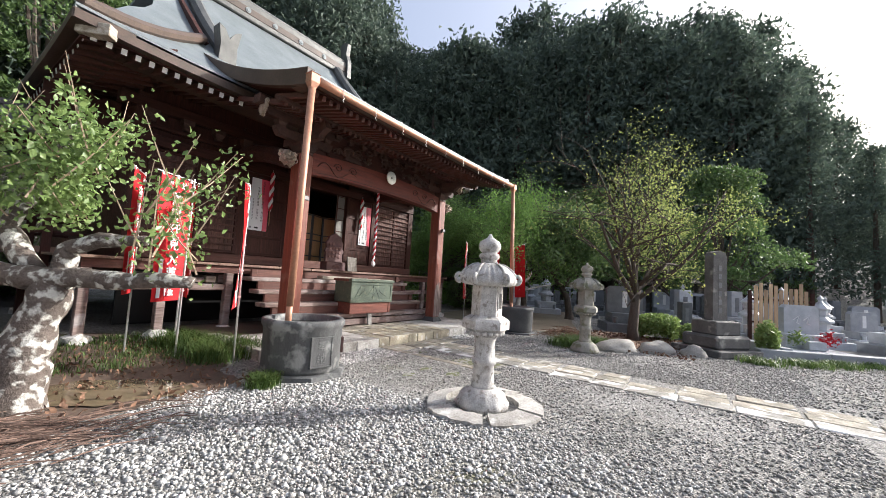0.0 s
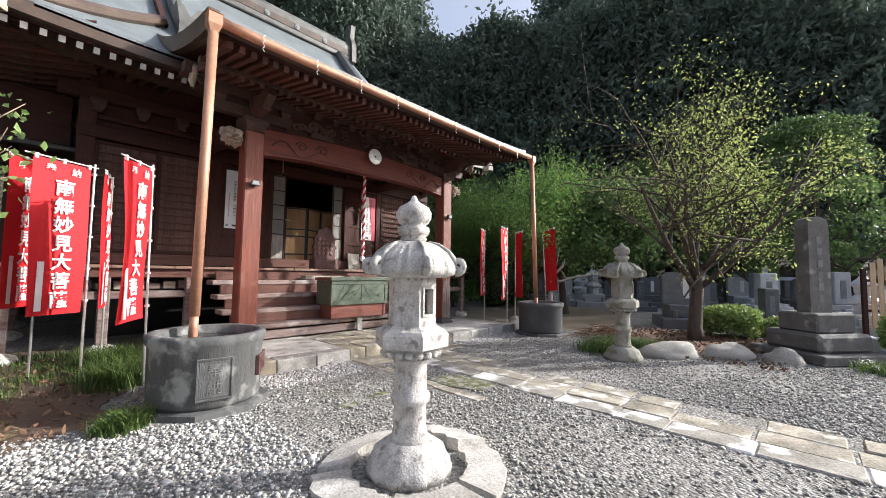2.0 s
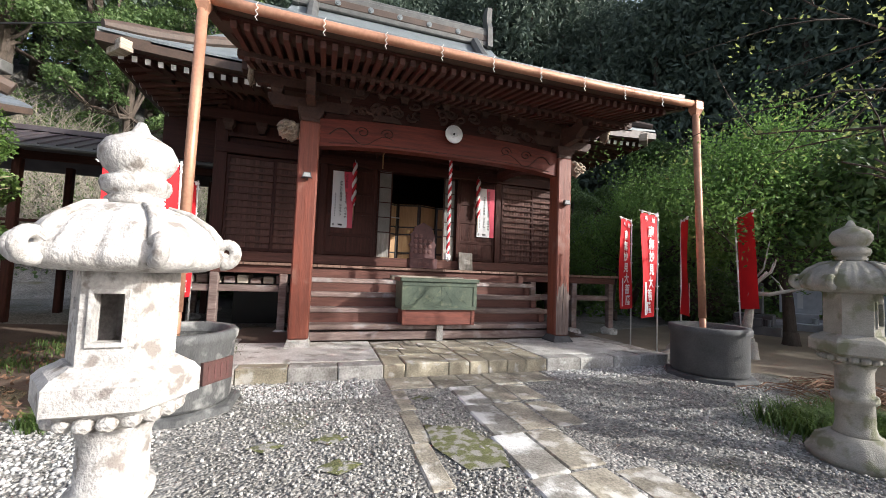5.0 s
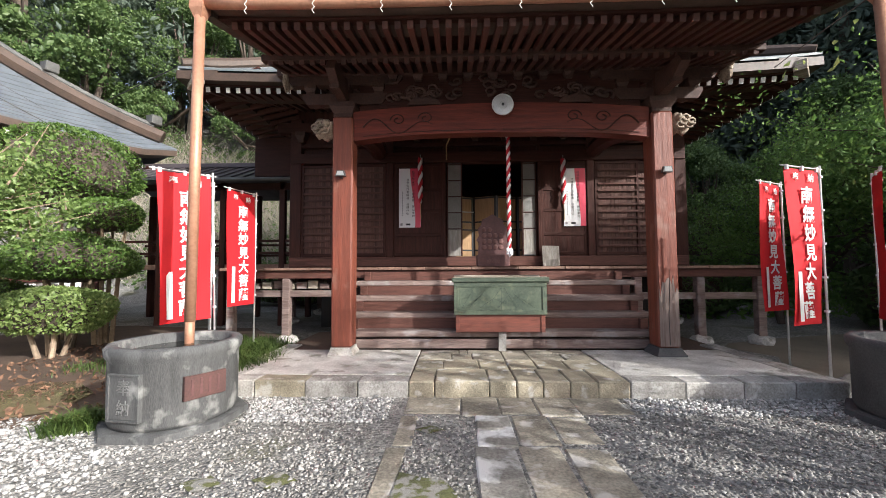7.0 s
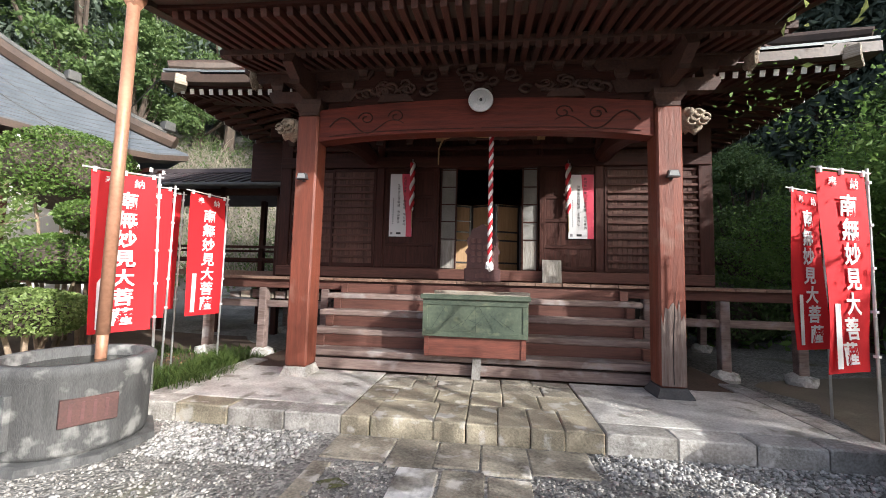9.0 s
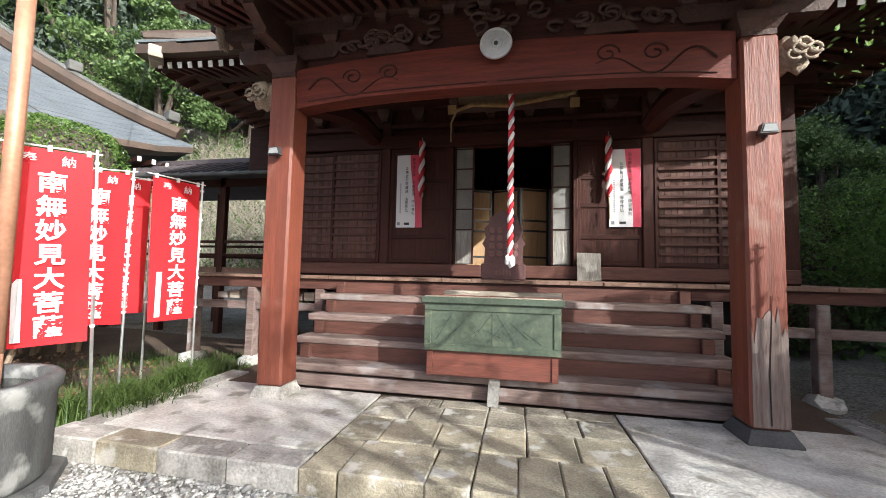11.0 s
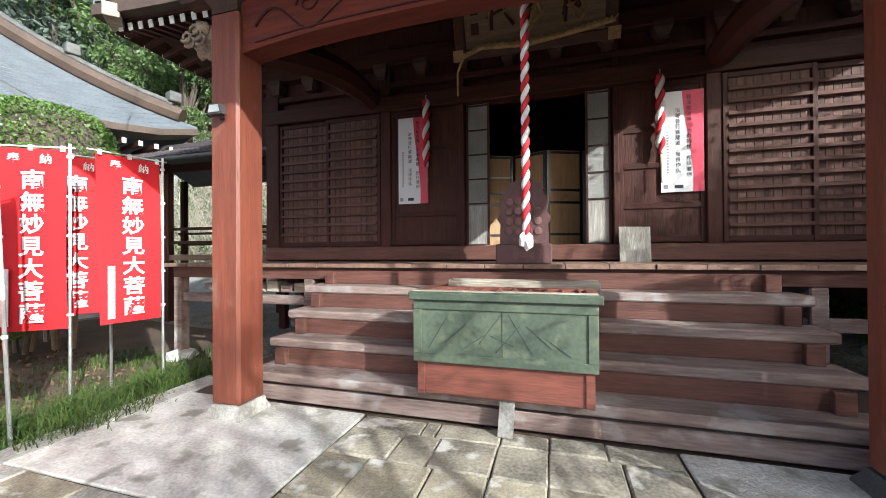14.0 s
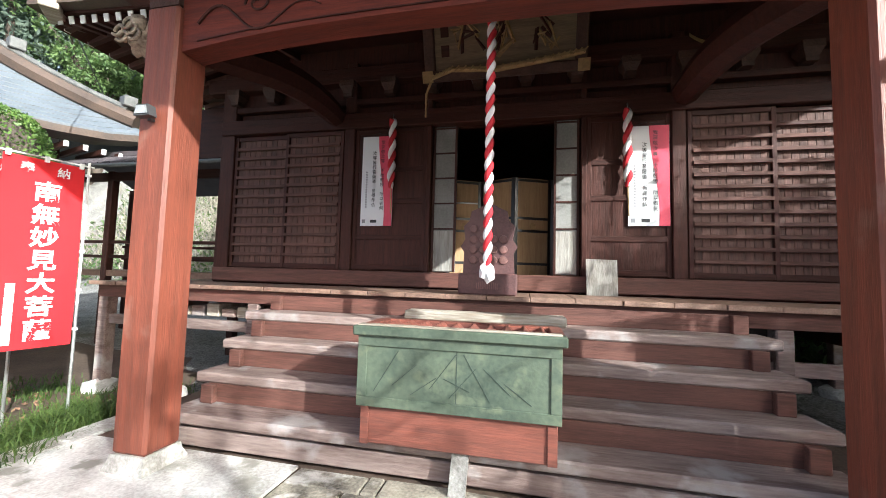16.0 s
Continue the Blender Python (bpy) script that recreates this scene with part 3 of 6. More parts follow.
part("bare_foot", prism(ragged, 0.006, None, pose(0, 7.005, 0)), M_BAREFOOT, hall, "bare grey weathered wood at the post's foot")
part("crack", tube([(9.47, 7.004, 0.32), (9.465, 7.004, 0.7), (9.485, 7.004, 1.05), (9.50, 7.004, 1.35)], [0.006, 0.005, 0.004, 0.002], 4), M_BLACK, hall)
# curved tie beam with carved scrolls
out = []
N = 24
for i in range(N + 1):
    u = i / N * 2 - 1
    out.append((CX + u * 2.10, 3.63 + 0.10 * (1 - u * u)))
for i in range(N, -1, -1):
    u = i / N * 2 - 1
    out.append((CX + u * 2.10, 3.20 + 0.10 * (1 - abs(u) ** 3)))
beam = part("tie_beam", prism(out, 0.20, None, pose(0, 7.06, 0)), M_BEAM, hall, "arched red tie beam with carved scrollwork")
for s in (-1, 1):
    pts = []
    for i in range(26):
        a = i / 25
        pts.append((CX + s * (1.95 - 1.0 * a), 7.053, 3.40 + 0.13 * math.sin(a * 9) * (1 - 0.5 * a)))
    part("carved_scroll", tube(pts, [0.012 * (1 - 0.6 * i / 25) for i in range(26)], 5), M_DARK, beam)
    for k, (rx, rz) in enumerate(((1.45, 3.50), (1.05, 3.52))):
        pts = [(CX + s * (rx + (0.11 - 0.004 * i) * math.cos(i * 0.42)), 7.053, rz + (0.09 - 0.0035 * i) * math.sin(i * 0.42)) for i in range(20)]
        part("carved_scroll", tube(pts, 0.009, 5), M_DARK, beam)
    part("edge_line", tube([(CX + s * x, 7.054, 3.25 + 0.09 * (1 - (x / 2.1) ** 3)) for x in np.linspace(0.05, 1.95, 14)], 0.006, 4), M_DARK, beam)


def lion_nose(s):
    """A carved beast's head on the beam end: a core with carved curls."""
    rnd = random.Random(3)
    x0 = 4.84 if s < 0 else 9.62
    core = lump(0.15, 0.11, 0.14, 3, 0.5, 2.2, 4)
    head = part("beast_head", core, M_CARVE, hall, "pale carved beast head on the beam end", True)
    head.location = (x0 + s * 0.15, 7.155, 3.40)
    for k in range(20):
        u, w = rnd.random(), rnd.uniform(-1, 0.6)
        r = 0.06 - 0.02 * u
        part("carved_curl", lump(r, r, r, 2, 0.5, 3, k), M_CARVE, head, "", True).location = (s * (-0.12 + 0.27 * u), 0.11 * w, 0.15 * (rnd.random() - 0.5) + 0.04 * u)
    for k in range(5):
        pts = [(s * (-0.05 + 0.04 * k + 0.05 * math.cos(i * 0.7)), -0.13 - 0.003 * i, -0.05 + 0.05 * (k % 3) + 0.045 * math.sin(i * 0.7)) for i in range(9)]
        part("carved_curl", tube(pts, 0.014, 5), M_CARVE, head, "", True)


for s in (-1, 1):
    lion_nose(s)
# bracket sets over the posts and the carved frieze between them
for x in (4.985, 9.475):
    bs = part("bracket_set", lathe([(0.19, 0), (0.19, 0.05), (0.26, 0.13), (0.26, 0.20)], 4, None, (x, 7.155, 3.55), math.pi / 4), M_BRACKET, hall)
    part("bracket_arm", prism([(-0.62, 0.10), (-0.55, 0.0), (0.55, 0.0), (0.62, 0.10), (0.62, 0.16), (-0.62, 0.16)], 0.13, None, pose(x, 7.09, 3.76)), M_BRACKET, bs)
    part("bracket_arm", B(x - 0.065, x + 0.065, 6.62, 7.75, 3.78, 3.92), M_BRACKET, bs)
    for dx in (-0.5, 0, 0.5):
        part("bracket_block", lathe([(0.09, 0), (0.09, 0.03), (0.125, 0.08), (0.125, 0.13)], 4, None, (x + dx, 7.155, 3.92), math.pi / 4), M_BRACKET, bs)
    part("bracket_arm", prism([(-0.85, 0.10), (-0.78, 0.0), (0.78, 0.0), (0.85, 0.10), (0.85, 0.15), (-0.85, 0.15)], 0.13, None, pose(x, 7.09, 4.05)), M_BRACKET, bs)
    part("cloud_bracket", prism([(0, 0), (0.35, 0.04), (0.62, 0.20), (0.55, 0.34), (0.25, 0.30), (0, 0.36)], 0.12, None, pose(x - 0.06, 7.05, 3.75, 0, 0, -90)), M_BRACKET, bs)
    # curved rainbow beam from post to the hall wall
    pts = [(x, 7.3 + 2.4 * t, 3.42 + 0.42 * math.sin(t * math.pi * 0.62)) for t in np.linspace(0, 1, 10)]
    part("rainbow_beam", tube(pts, [0.15, 0.17, 0.18, 0.18, 0.18, 0.18, 0.18, 0.17, 0.16, 0.15], 8), M_DARK, hall)
part("purlin", B(4.0, 10.45, 7.05, 7.26, 4.18, 4.34), M_BRACKET, hall)
part("frieze_board", B(5.2, 9.25, 7.14, 7.18, 3.66, 4.21), M_DARK, hall)
rnd = random.Random(11)
frz = part("frieze_ground", B(5.5, 8.95, 7.115, 7.139, 3.70, 4.1, 0.0), M_DARK, hall, "dark wooden frieze carved with swirling dragon and clouds")
for k in range(46):
    u = rnd.uniform(-1, 1)
    x, z = CX + u * 1.55, 3.78 + 0.32 * (1 - u * u) * rnd.random() + 0.05
    pts = [(x + 0.10 * math.cos(i * 0.8 + k) * (1 - i / 12), 7.10 - 0.03 * math.sin(i * 0.5), z + 0.07 * math.sin(i * 0.8 + k) * (1 - i / 12)) for i in range(10)]
    part("carved_swirl", tube(pts, [0.03 * (1 - i / 14) for i in range(10)], 5), M_BRACKET, frz, "", True)
for x in (6.15, 8.3):
    part("frog_leg_strut", prism([(-0.24, 0), (0.24, 0), (0.20, 0.06), (0.14, 0.10), (-0.14, 0.10), (-0.20, 0.06)], 0.14, None, pose(x, 7.05, 3.72)), M_BRACKET, hall)
for x in np.arange(5.7, 8.9, 0.36):
    part("bracket_block", lathe([(0.07, 0), (0.07, 0.03), (0.10, 0.07), (0.10, 0.11)], 4, None, (float(x), 7.10, 4.08), math.pi / 4), M_BRACKET, hall)

# porch roof: sweeps from the eave up into the main slope
EX0, EX1, EY, EZ = 3.95, 10.62, 5.55, 4.25


def canopy_z(y):
    t = (y - EY) / (10.2 - EY)
    return EZ + 1.00 * t + 0.90 * t * t


rows = []
for y in np.linspace(EY, 10.2, 12):
    t = (y - EY) / (10.2 - EY)
    row = []
    for x in np.linspace(EX0 + 0.18 * t, EX1 - 0.18 * t, 15):
        u = abs(x - CX) / 3.3
        row.append((x, y, canopy_z(y) + 0.05 * u ** 4 * (1 - t)))
    rows.append(row)
roof = part("porch_roof", sheet(rows, 0.05), M_ROOF, hall, "grey-green copper sheet porch roof", False)
part("roof_edge", sheet([[(p[0], p[1] - 0.01 + d, p[2] - 0.052) for p in rows[0]] for d in (0, 0.5)], 0.11), M_ROOFEDGE, roof)
part("under_board", sheet([[(p[0] + (0.06 if p[0] < CX else -0.06), p[1] + 0.1, p[2] - 0.17) for p in r] for r in rows[:-1]], 0.03), M_DARK, roof)
for s in (0, -1):
    part("verge_board", sheet([[(r[s][0] + d, r[s][1] + 0.02, r[s][2] + 0.03) for r in rows] for d in (-0.06, 0.06)], 0.26), M_ROOFEDGE, roof)
n_raft = 46


def rafter_mesh(length):
    bm = B(-0.034, 0.034, 0, length, -0.085, 0, 0.004)
    me = bpy.data.meshes.new("rafter")
    bm.to_mesh(me), bm.free()
    me.materials.append(M_RAFTER)
    return me


fly, basr = rafter_mesh(1.15), rafter_mesh(3.2)
for i in range(n_raft):
    x = EX0 + 0.22 + (EX1 - EX0 - 0.44) * i / (n_raft - 1)
    u = abs(x - CX) / 3.3
    shared("fly_rafter", fly, hall, (x, EY + 0.14, EZ - 0.195 + 0.05 * u ** 4), rot=(11.5, 0, 0))
    shared("base_rafter", basr, hall, (x, EY + 0.95, EZ - 0.135 + 0.03 * u ** 4), rot=(15.5, 0, 0))
part("eave_batten", B(EX0 + 0.1, EX1 - 0.1, EY + 0.95, EY + 1.05, EZ - 0.15, EZ - 0.06), M_BRACKET, hall)
# copper gutter and its down pipes
gut = thing("copper_gutter", (0, 0, 0), "copper rain gutter with two slanting down pipes", "gutter")
gp = [(x, EY - 0.07, 4.12 + 0.03 * (abs(x - CX) / 3.3) ** 4) for x in np.linspace(3.95, 10.78, 15)]
part("trough", tube(gp, 0.058, 10), M_COPPER, gut, "", True)
for k, x in enumerate(np.linspace(4.45, 10.05, 9)):
    z = 4.12 + 0.03 * (abs(x - CX) / 3.3) ** 4
    pts = [(x + 0.012 * (-1) ** i, EY - 0.14, z + 0.05 - 0.035 * i) for i in range(7)]
    part("hook", tube(pts, 0.005, 5), M_POLE, gut, "white twisted gutter hook")
for x, foot in ((3.93, (3.90, 5.50, 0.50)), (10.80, (10.80, 5.36, 0.45))):
    part("rain_head", lathe([(0.055, -0.12), (0.10, -0.03), (0.10, 0.09), (0.115, 0.10)], 4, None, (x, EY - 0.07, 4.10), math.pi / 4), M_COPPER, gut)
    part("down_pipe", tube([(x, EY - 0.07, 4.0), (x + (foot[0] - x) * 0.9, EY - 0.07 + (foot[1] - EY + 0.07) * 0.9, 4.0 + (foot[2] - 4.0) * 0.9)], 0.052, 12), M_COPPER, gut, "", True)
    part("pipe_end", tube([(x + (foot[0] - x) * 0.88, EY - 0.07 + (foot[1] - EY + 0.07) * 0.88, 4.0 + (foot[2] - 4.0) * 0.88), foot], 0.044, 12), M_COPPER, gut, "", True)

for x in (4.12, 10.45):
    pend = part("carved_pendant", lump(0.045, 0.10, 0.17, 3, 0.5, 3.5, x), M_CARVE, hall, "pale carved pendant under the porch verge", True)
    pend.location = (x, 7.12, 4.16)
    for k in range(6):
        part("carved_curl", lump(0.04, 0.045, 0.05, 2, 0.4, 3, k), M_CARVE, pend, "", True).location = (0.01 * (k % 2), -0.10 + 0.04 * k, 0.07 - 0.06 * (k % 3))
# main roof: four curved slopes, ridge, hips and gable
MX0, MX1, MY0, MY1, MZ, RZ, RYc = 1.78, 12.62, 8.0, 18.0, 4.78, 9.3, 13.0
GX0, GX1 = 4.5, 9.95


def curve_z(t):
    return MZ + (RZ - MZ) * (0.57 * t + 0.43 * t * t)


mroof = part("main_roof", sheet([[(x, MY0 + (RYc - MY0) * t, curve_z(t) + 0.12 * (abs(u) ** 5) * (1 - t) ** 3) for u in np.linspace(-1, 1, 17) for x in [CX + u * ((MX1 - MX0) / 2 * (1 - t) + (GX1 - GX0 + 0.9) / 2 * t if t < 0.45 else (GX1 - GX0 + 2.6 - 1.7 * (t - 0.45) / 0.55) / 2 + ((MX1 - MX0) / 2 * 0.55 + (GX1 - GX0 + 0.9) / 2 * 0.45 - (GX1 - GX0 + 2.6) / 2) * max(0, 1 - (t - 0.45) * 8))]] for t in np.linspace(0, 1, 14)], 0.04), M_ROOF, hall, "grey-green copper sheet main roof")
part("main_roof_back", sheet([[(CX + u * ((MX1 - MX0) / 2 * (1 - t) + (GX1 - GX0 + 0.9) / 2 * t), MY1 - (MY1 - RYc) * t, curve_z(t)) for u in np.linspace(-1, 1, 9)] for t in np.linspace(0, 1, 8)], 0.08), M_ROOF, mroof)
for s in (-1, 1):
    ex = CX + s * (MX1 - MX0) / 2
    part("side_roof", sheet([[(ex - s * 2.4 * t, MY0 + 2.2 * t + (MY1 - MY0 - 4.4 * t) * v, curve_z(t * 0.48) + 0.12 * (abs(2 * v - 1) ** 5) * (1 - t) ** 3) for v in np.linspace(0, 1, 13)] for t in np.linspace(0, 1, 8)], 0.08), M_ROOF, mroof)
    part("gable_wall", prism([(-2.9, 0), (2.9, 0), (0, 2.8)], 0.1, None, pose(ex - s * 2.5, RYc, 6.35, 0, 0, 90)), M_DARK, mroof, "dark boarded gable")
part("eave_fascia", sheet([[(CX + u * (MX1 - MX0) / 2, MY0 - 0.02 + d, curve_z(0) + 0.12 * abs(u) ** 5 - 0.085) for u in np.linspace(-1, 1, 17)] for d in (0, 0.9)], 0.14), M_ROOFEDGE, mroof)
part("eave_soffit", sheet([[(CX + u * (MX1 - MX0 - 0.3) / 2, MY0 + 0.12 + 1.9 * t, curve_z(0) - 0.23 + 0.42 * t + 0.11 * abs(u) ** 5 * (1 - t)) for u in np.linspace(-1, 1, 17)] for t in (0, 0.5, 1)], 0.03), M_DARK, mroof)
for s in (-1, 1):
    ex = CX + s * (MX1 - MX0) / 2
    part("eave_fascia", sheet([[(ex - s * d, MY0 + (MY1 - MY0) * v, curve_z(0) + 0.12 * abs(2 * v - 1) ** 5 - 0.085) for v in np.linspace(0, 1, 13)] for d in (-0.02, 0.7)], 0.14), M_ROOFEDGE, mroof)
    part("eave_soffit", sheet([[(ex - s * (0.12 + 1.2 * t), MY0 + 0.2 + (MY1 - MY0 - 0.4) * v, curve_z(0) - 0.23 + 0.42 * t) for v in np.linspace(0, 1, 9)] for t in (0, 1)], 0.03), M_DARK, mroof)
part("main_ridge", B(GX0 - 0.35, GX1 + 0.35, RYc - 0.22, RYc + 0.22, RZ - 0.15, RZ + 0.42, 0.03), M_RIDGE, mroof)
part("ridge_band", B(GX0 - 0.36, GX1 + 0.36, RYc - 0.235, RYc + 0.235, RZ + 0.02, RZ + 0.24, 0.01), M_ROOFEDGE, mroof, "brown copper band along the ridge")
part("ridge_cap", tube([(GX0 - 0.4, RYc, RZ + 0.44), (GX1 + 0.4, RYc, RZ + 0.44)], 0.16, 10), M_RIDGE, mroof)
for x in (5.3, 6.3, 7.22, 8.2, 9.2):
    part("crest", lathe([(0.09, 0), (0.09, 0.02), (0.055, 0.021), (0.05, 0.035)], 14), M_ROOF, mroof, "round crest on the ridge").matrix_basis = pose(x, RYc - 0.235, RZ + 0.13, 90, 0, 0)
for x in (GX0 - 0.4, GX1 + 0.4):
    part("ridge_end", prism([(-0.35, -0.2), (0.35, -0.2), (0.30, 0.5), (0.16, 0.8), (0.22, 1.25), (0.0, 1.35), (-0.22, 1.25), (-0.16, 0.8), (-0.30, 0.5)], 0.18, None, pose(x + 0.09, RYc, RZ, 0, 0, 90)), M_RIDGE, mroof, "dark horned ridge-end ornament")
for s in (-1, 1):
    xx = CX + s * 2.62
    pts = [(xx, RYc - 0.2 - 2.75 * t, curve_z(1 - 0.04 - 0.55 * t) + 0.16) for t in np.linspace(0, 1, 9)]
    part("descending_ridge", tube(pts, 0.17, 8), M_RIDGE, mroof)
    part("ridge_end", prism([(-0.2, -0.2), (0.2, -0.2), (0.18, 0.35), (0.25, 0.78), (0.12, 0.72), (0.0, 0.52), (-0.12, 0.72), (-0.25, 0.78), (-0.18, 0.35)], 0.3, None, pose(xx, RYc - 3.2, curve_z(0.36) + 0.05)), M_RIDGE, mroof, "dark horned ridge-end ornament")
    cpts = [(CX + s * ((MX1 - MX0) / 2 - 2.4 * t), MY0 + 2.2 * t, curve_z(t * 0.46) + 0.06 + 0.12 * (1 - t) ** 3) for t in np.linspace(0.02, 1, 9)]
    part("hip_ridge", tube(cpts, [0.07] + [0.11] * 8, 8), M_ROOFEDGE, mroof, "brown copper hip ridge")
    part("corner_tip", B(-0.09, 0.09, -0.35, 0.1, -0.13, 0.05, 0.01), M_OLDBOARD, mroof, "pale weathered corner rafter end").matrix_basis = pose(CX + s * ((MX1 - MX0) / 2 - 0.18), MY0 + 0.18, MZ - 0.09, 0, 0, -45 * s)
tip = rafter_mesh(2.1)
white_tip = B(-0.036, 0.036, -0.012, 0.0, -0.087, 0.002, 0.0)
wt = bpy.data.meshes.new("rafter_tip")
white_tip.to_mesh(wt), white_tip.free()
wt.materials.append(M_PLASTER)
for i in range(58):
    x = MX0 + 0.28 + (MX1 - MX0 - 0.56) * i / 57
    if 4.3 < x < 10.2:
        continue
    u = abs(x - CX) / ((MX1 - MX0) / 2)
    r = shared("eave_rafter", tip, hall, (x, MY0 + 0.16, MZ - 0.26 + 0.11 * u ** 5), rot=(12, 0, 0))
    shared("rafter_tip", wt, r, (0, 0, 0))
for s in (-1, 1):
    ex = CX + s * (MX1 - MX0) / 2
    for i in range(36):
        y = MY0 + 0.3 + 9.4 * i / 35
        v = abs(2 * (y - MY0) / 10 - 1)
        r = shared("eave_rafter", tip, hall, (ex - s * 0.16, y, MZ - 0.26 + 0.11 * v ** 5), (1, 0.62, 1), (12, 0, 90 * s))
        shared("rafter_tip", wt, r, (0, 0, 0))

# walls of the hall
def wood_wall(name, x0, x1, y0, y1, z0, z1):
    return part(name, B(x0, x1, y0, y1, z0, z1, 0.0), M_DARKV, hall)


wood_wall("front_wall", WX0 + 0.1, 6.36, WY + 0.08, WY + 0.16, DECK, 4.9)
wood_wall("front_wall", 8.36, WX1 - 0.1, WY + 0.08, WY + 0.16, DECK, 4.9)
wood_wall("front_wall", 6.36, 8.36, WY + 0.08, WY + 0.16, 3.62, 4.9)
wood_wall("side_wall", WX0 + 0.02, WX0 + 0.12, WY + 0.16, 16.3, 0.9, 5.0)
wood_wall("side_wall", WX1 - 0.12, WX1 - 0.02, WY + 0.16, 16.3, 0.9, 5.0)
wood_wall("back_wall", WX0 + 0.02, WX1 - 0.02, 16.3, 16.4, 0.9, 5.0)
part("inner_ceiling", B(WX0, WX1, WY + 0.2, 16.3, 4.4, 4.45, 0.0), M_DARK, hall)
part("inner_floor", B(WX0 + 0.12, WX1 - 0.12, WY + 0.16, 16.3, DECK + 0.08, DECK + 0.14, 0.0), M_DARK, hall)
for x, w in ((WX0 + 0.1, 0.24), (5.20, 0.16), (9.42, 0.16), (WX1 - 0.1, 0.24), (6.36, 0.07), (8.36, 0.07)):
    part("wall_post", B(x - w / 2, x + w / 2, WY - (0.06 if w > 0.1 else 0.03), WY + 0.17, DECK, 4.6, 0.01), M_DARKV, hall)
part("sill", B(WX0, WX1, WY - 0.10, WY + 0.08, DECK + 0.02, DECK + 0.22, 0.01), M_RISER, hall, "red-brown ground sill")
part("lintel", B(WX0, WX1, WY - 0.09, WY + 0.08, 3.62, 3.84, 0.01), M_DARK, hall)
part("upper_beam", B(WX0 - 0.3, WX1 + 0.3, WY - 0.08, WY + 0.10, 4.30, 4.52, 0.01), M_DARK, hall)
part("rail", B(WX0, WX1, WY - 0.04, WY + 0.08, 3.98, 4.06, 0.006), M_DARK, hall)
for x in np.arange(3.3, 11.3, 0.62):
    part("bracket_block", lathe([(0.09, 0), (0.09, 0.05), (0.15, 0.14), (0.15, 0.22)], 4, None, (float(x), WY - 0.05, 4.08), math.pi / 4), M_BRACKET, hall)


M_SLAT = material("dark_shutter_slat", (0.15, 0.075, 0.058), (0.07, 0.032, 0.025), 0.7, stretch=GRAIN_X, scale=2, fine=12, bump=0.25, vary=0.2, spec=0.3)
M_BOARDBACK = material("faded_backing_board", (0.155, 0.078, 0.058), (0.07, 0.032, 0.024), 0.75, stretch=GRAIN_Z, scale=3, fine=14, bump=0.3, vary=0.3)


def lattice(x0, x1, z0, z1, proud):
    """A sliding shutter with level slats over boards."""
    sh = part("sliding_shutter", B(x0, x1, WY + 0.015 - proud, WY + 0.03 - proud, z0, z1, 0.0), M_BRACKET, hall, "dark slatted sliding shutter")
    for a, b in ((x0, x0 + 0.05), (x1 - 0.05, x1)):
        part("stile", B(a, b, WY - 0.025 - proud, WY + 0.013 - proud, z0, z1, 0.004), M_DARKV, sh)
    for a, b in ((z0, z0 + 0.07), (z1 - 0.06, z1)):
        part("shutter_rail", B(x0 + 0.05, x1 - 0.05, WY - 0.022 - proud, WY + 0.013 - proud, a, b, 0.004), M_DARK, sh)
    for k in range(1, 13):
        z = z0 + 0.05 + (z1 - z0 - 0.1) * k / 13
        part("slat", B(x0 + 0.05, x1 - 0.05, WY - 0.045 - proud, WY + 0.001 - proud, z - 0.022, z + 0.022, 0.004), M_SLAT, sh, "dark weathered slat")
    for k in range(9):
        xx = x0 + 0.06 + (x1 - x0 - 0.12) * k / 9
        part("backing_board", B(xx, xx + (x1 - x0 - 0.12) / 9 - 0.004, WY + 0.002 - proud, WY + 0.013 - proud, z0 + 0.07, z1 - 0.06, 0.001), M_BOARDBACK, sh)


for a, b, pr in ((3.30, 4.24, 0.0), (4.20, 5.12, 0.05), (9.50, 10.40, 0.05), (10.36, 11.2, 0.0)):
    lattice(a, b, DECK + 0.23, 3.60, pr)
for a, b in ((5.28, 6.33), (8.39, 9.34)):
    dp = part("panel_door", B(a, b, WY + 0.0, WY + 0.04, DECK + 0.23, 3.62, 0.004), M_DARKV, hall, "dark boarded sliding door")
    for z in (DECK + 0.24, 2.05, 2.55, 3.0, 3.54):
        part("door_rail", B(a + 0.05, b - 0.05, WY - 0.018, WY - 0.002, z, z + 0.07, 0.004), M_DARK, dp)
    for x in (a, b - 0.055):
        part("door_stile", B(x, x + 0.055, WY - 0.018, WY - 0.002, DECK + 0.23, 3.62, 0.004), M_DARKV, dp)
for a, b in ((6.41, 6.74), (8.00, 8.31)):
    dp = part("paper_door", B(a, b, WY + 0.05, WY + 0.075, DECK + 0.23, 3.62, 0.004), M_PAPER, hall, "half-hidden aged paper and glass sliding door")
    for x in (a, b - 0.03):
        part("door_stile", B(x, x + 0.03, WY + 0.03, WY + 0.048, DECK + 0.23, 3.62, 0.003), M_DARKV, dp)
    for z in np.linspace(2.2, 3.58, 5):
        part("door_rail", B(a + 0.03, b - 0.03, WY + 0.033, WY + 0.048, float(z), float(z) + 0.02, 0.002), M_DARK, dp)
    part("lower_panel", B(a + 0.03, b - 0.03, WY + 0.04, WY + 0.048, DECK + 0.24, 2.18, 0.002), M_GREYWOOD, dp)

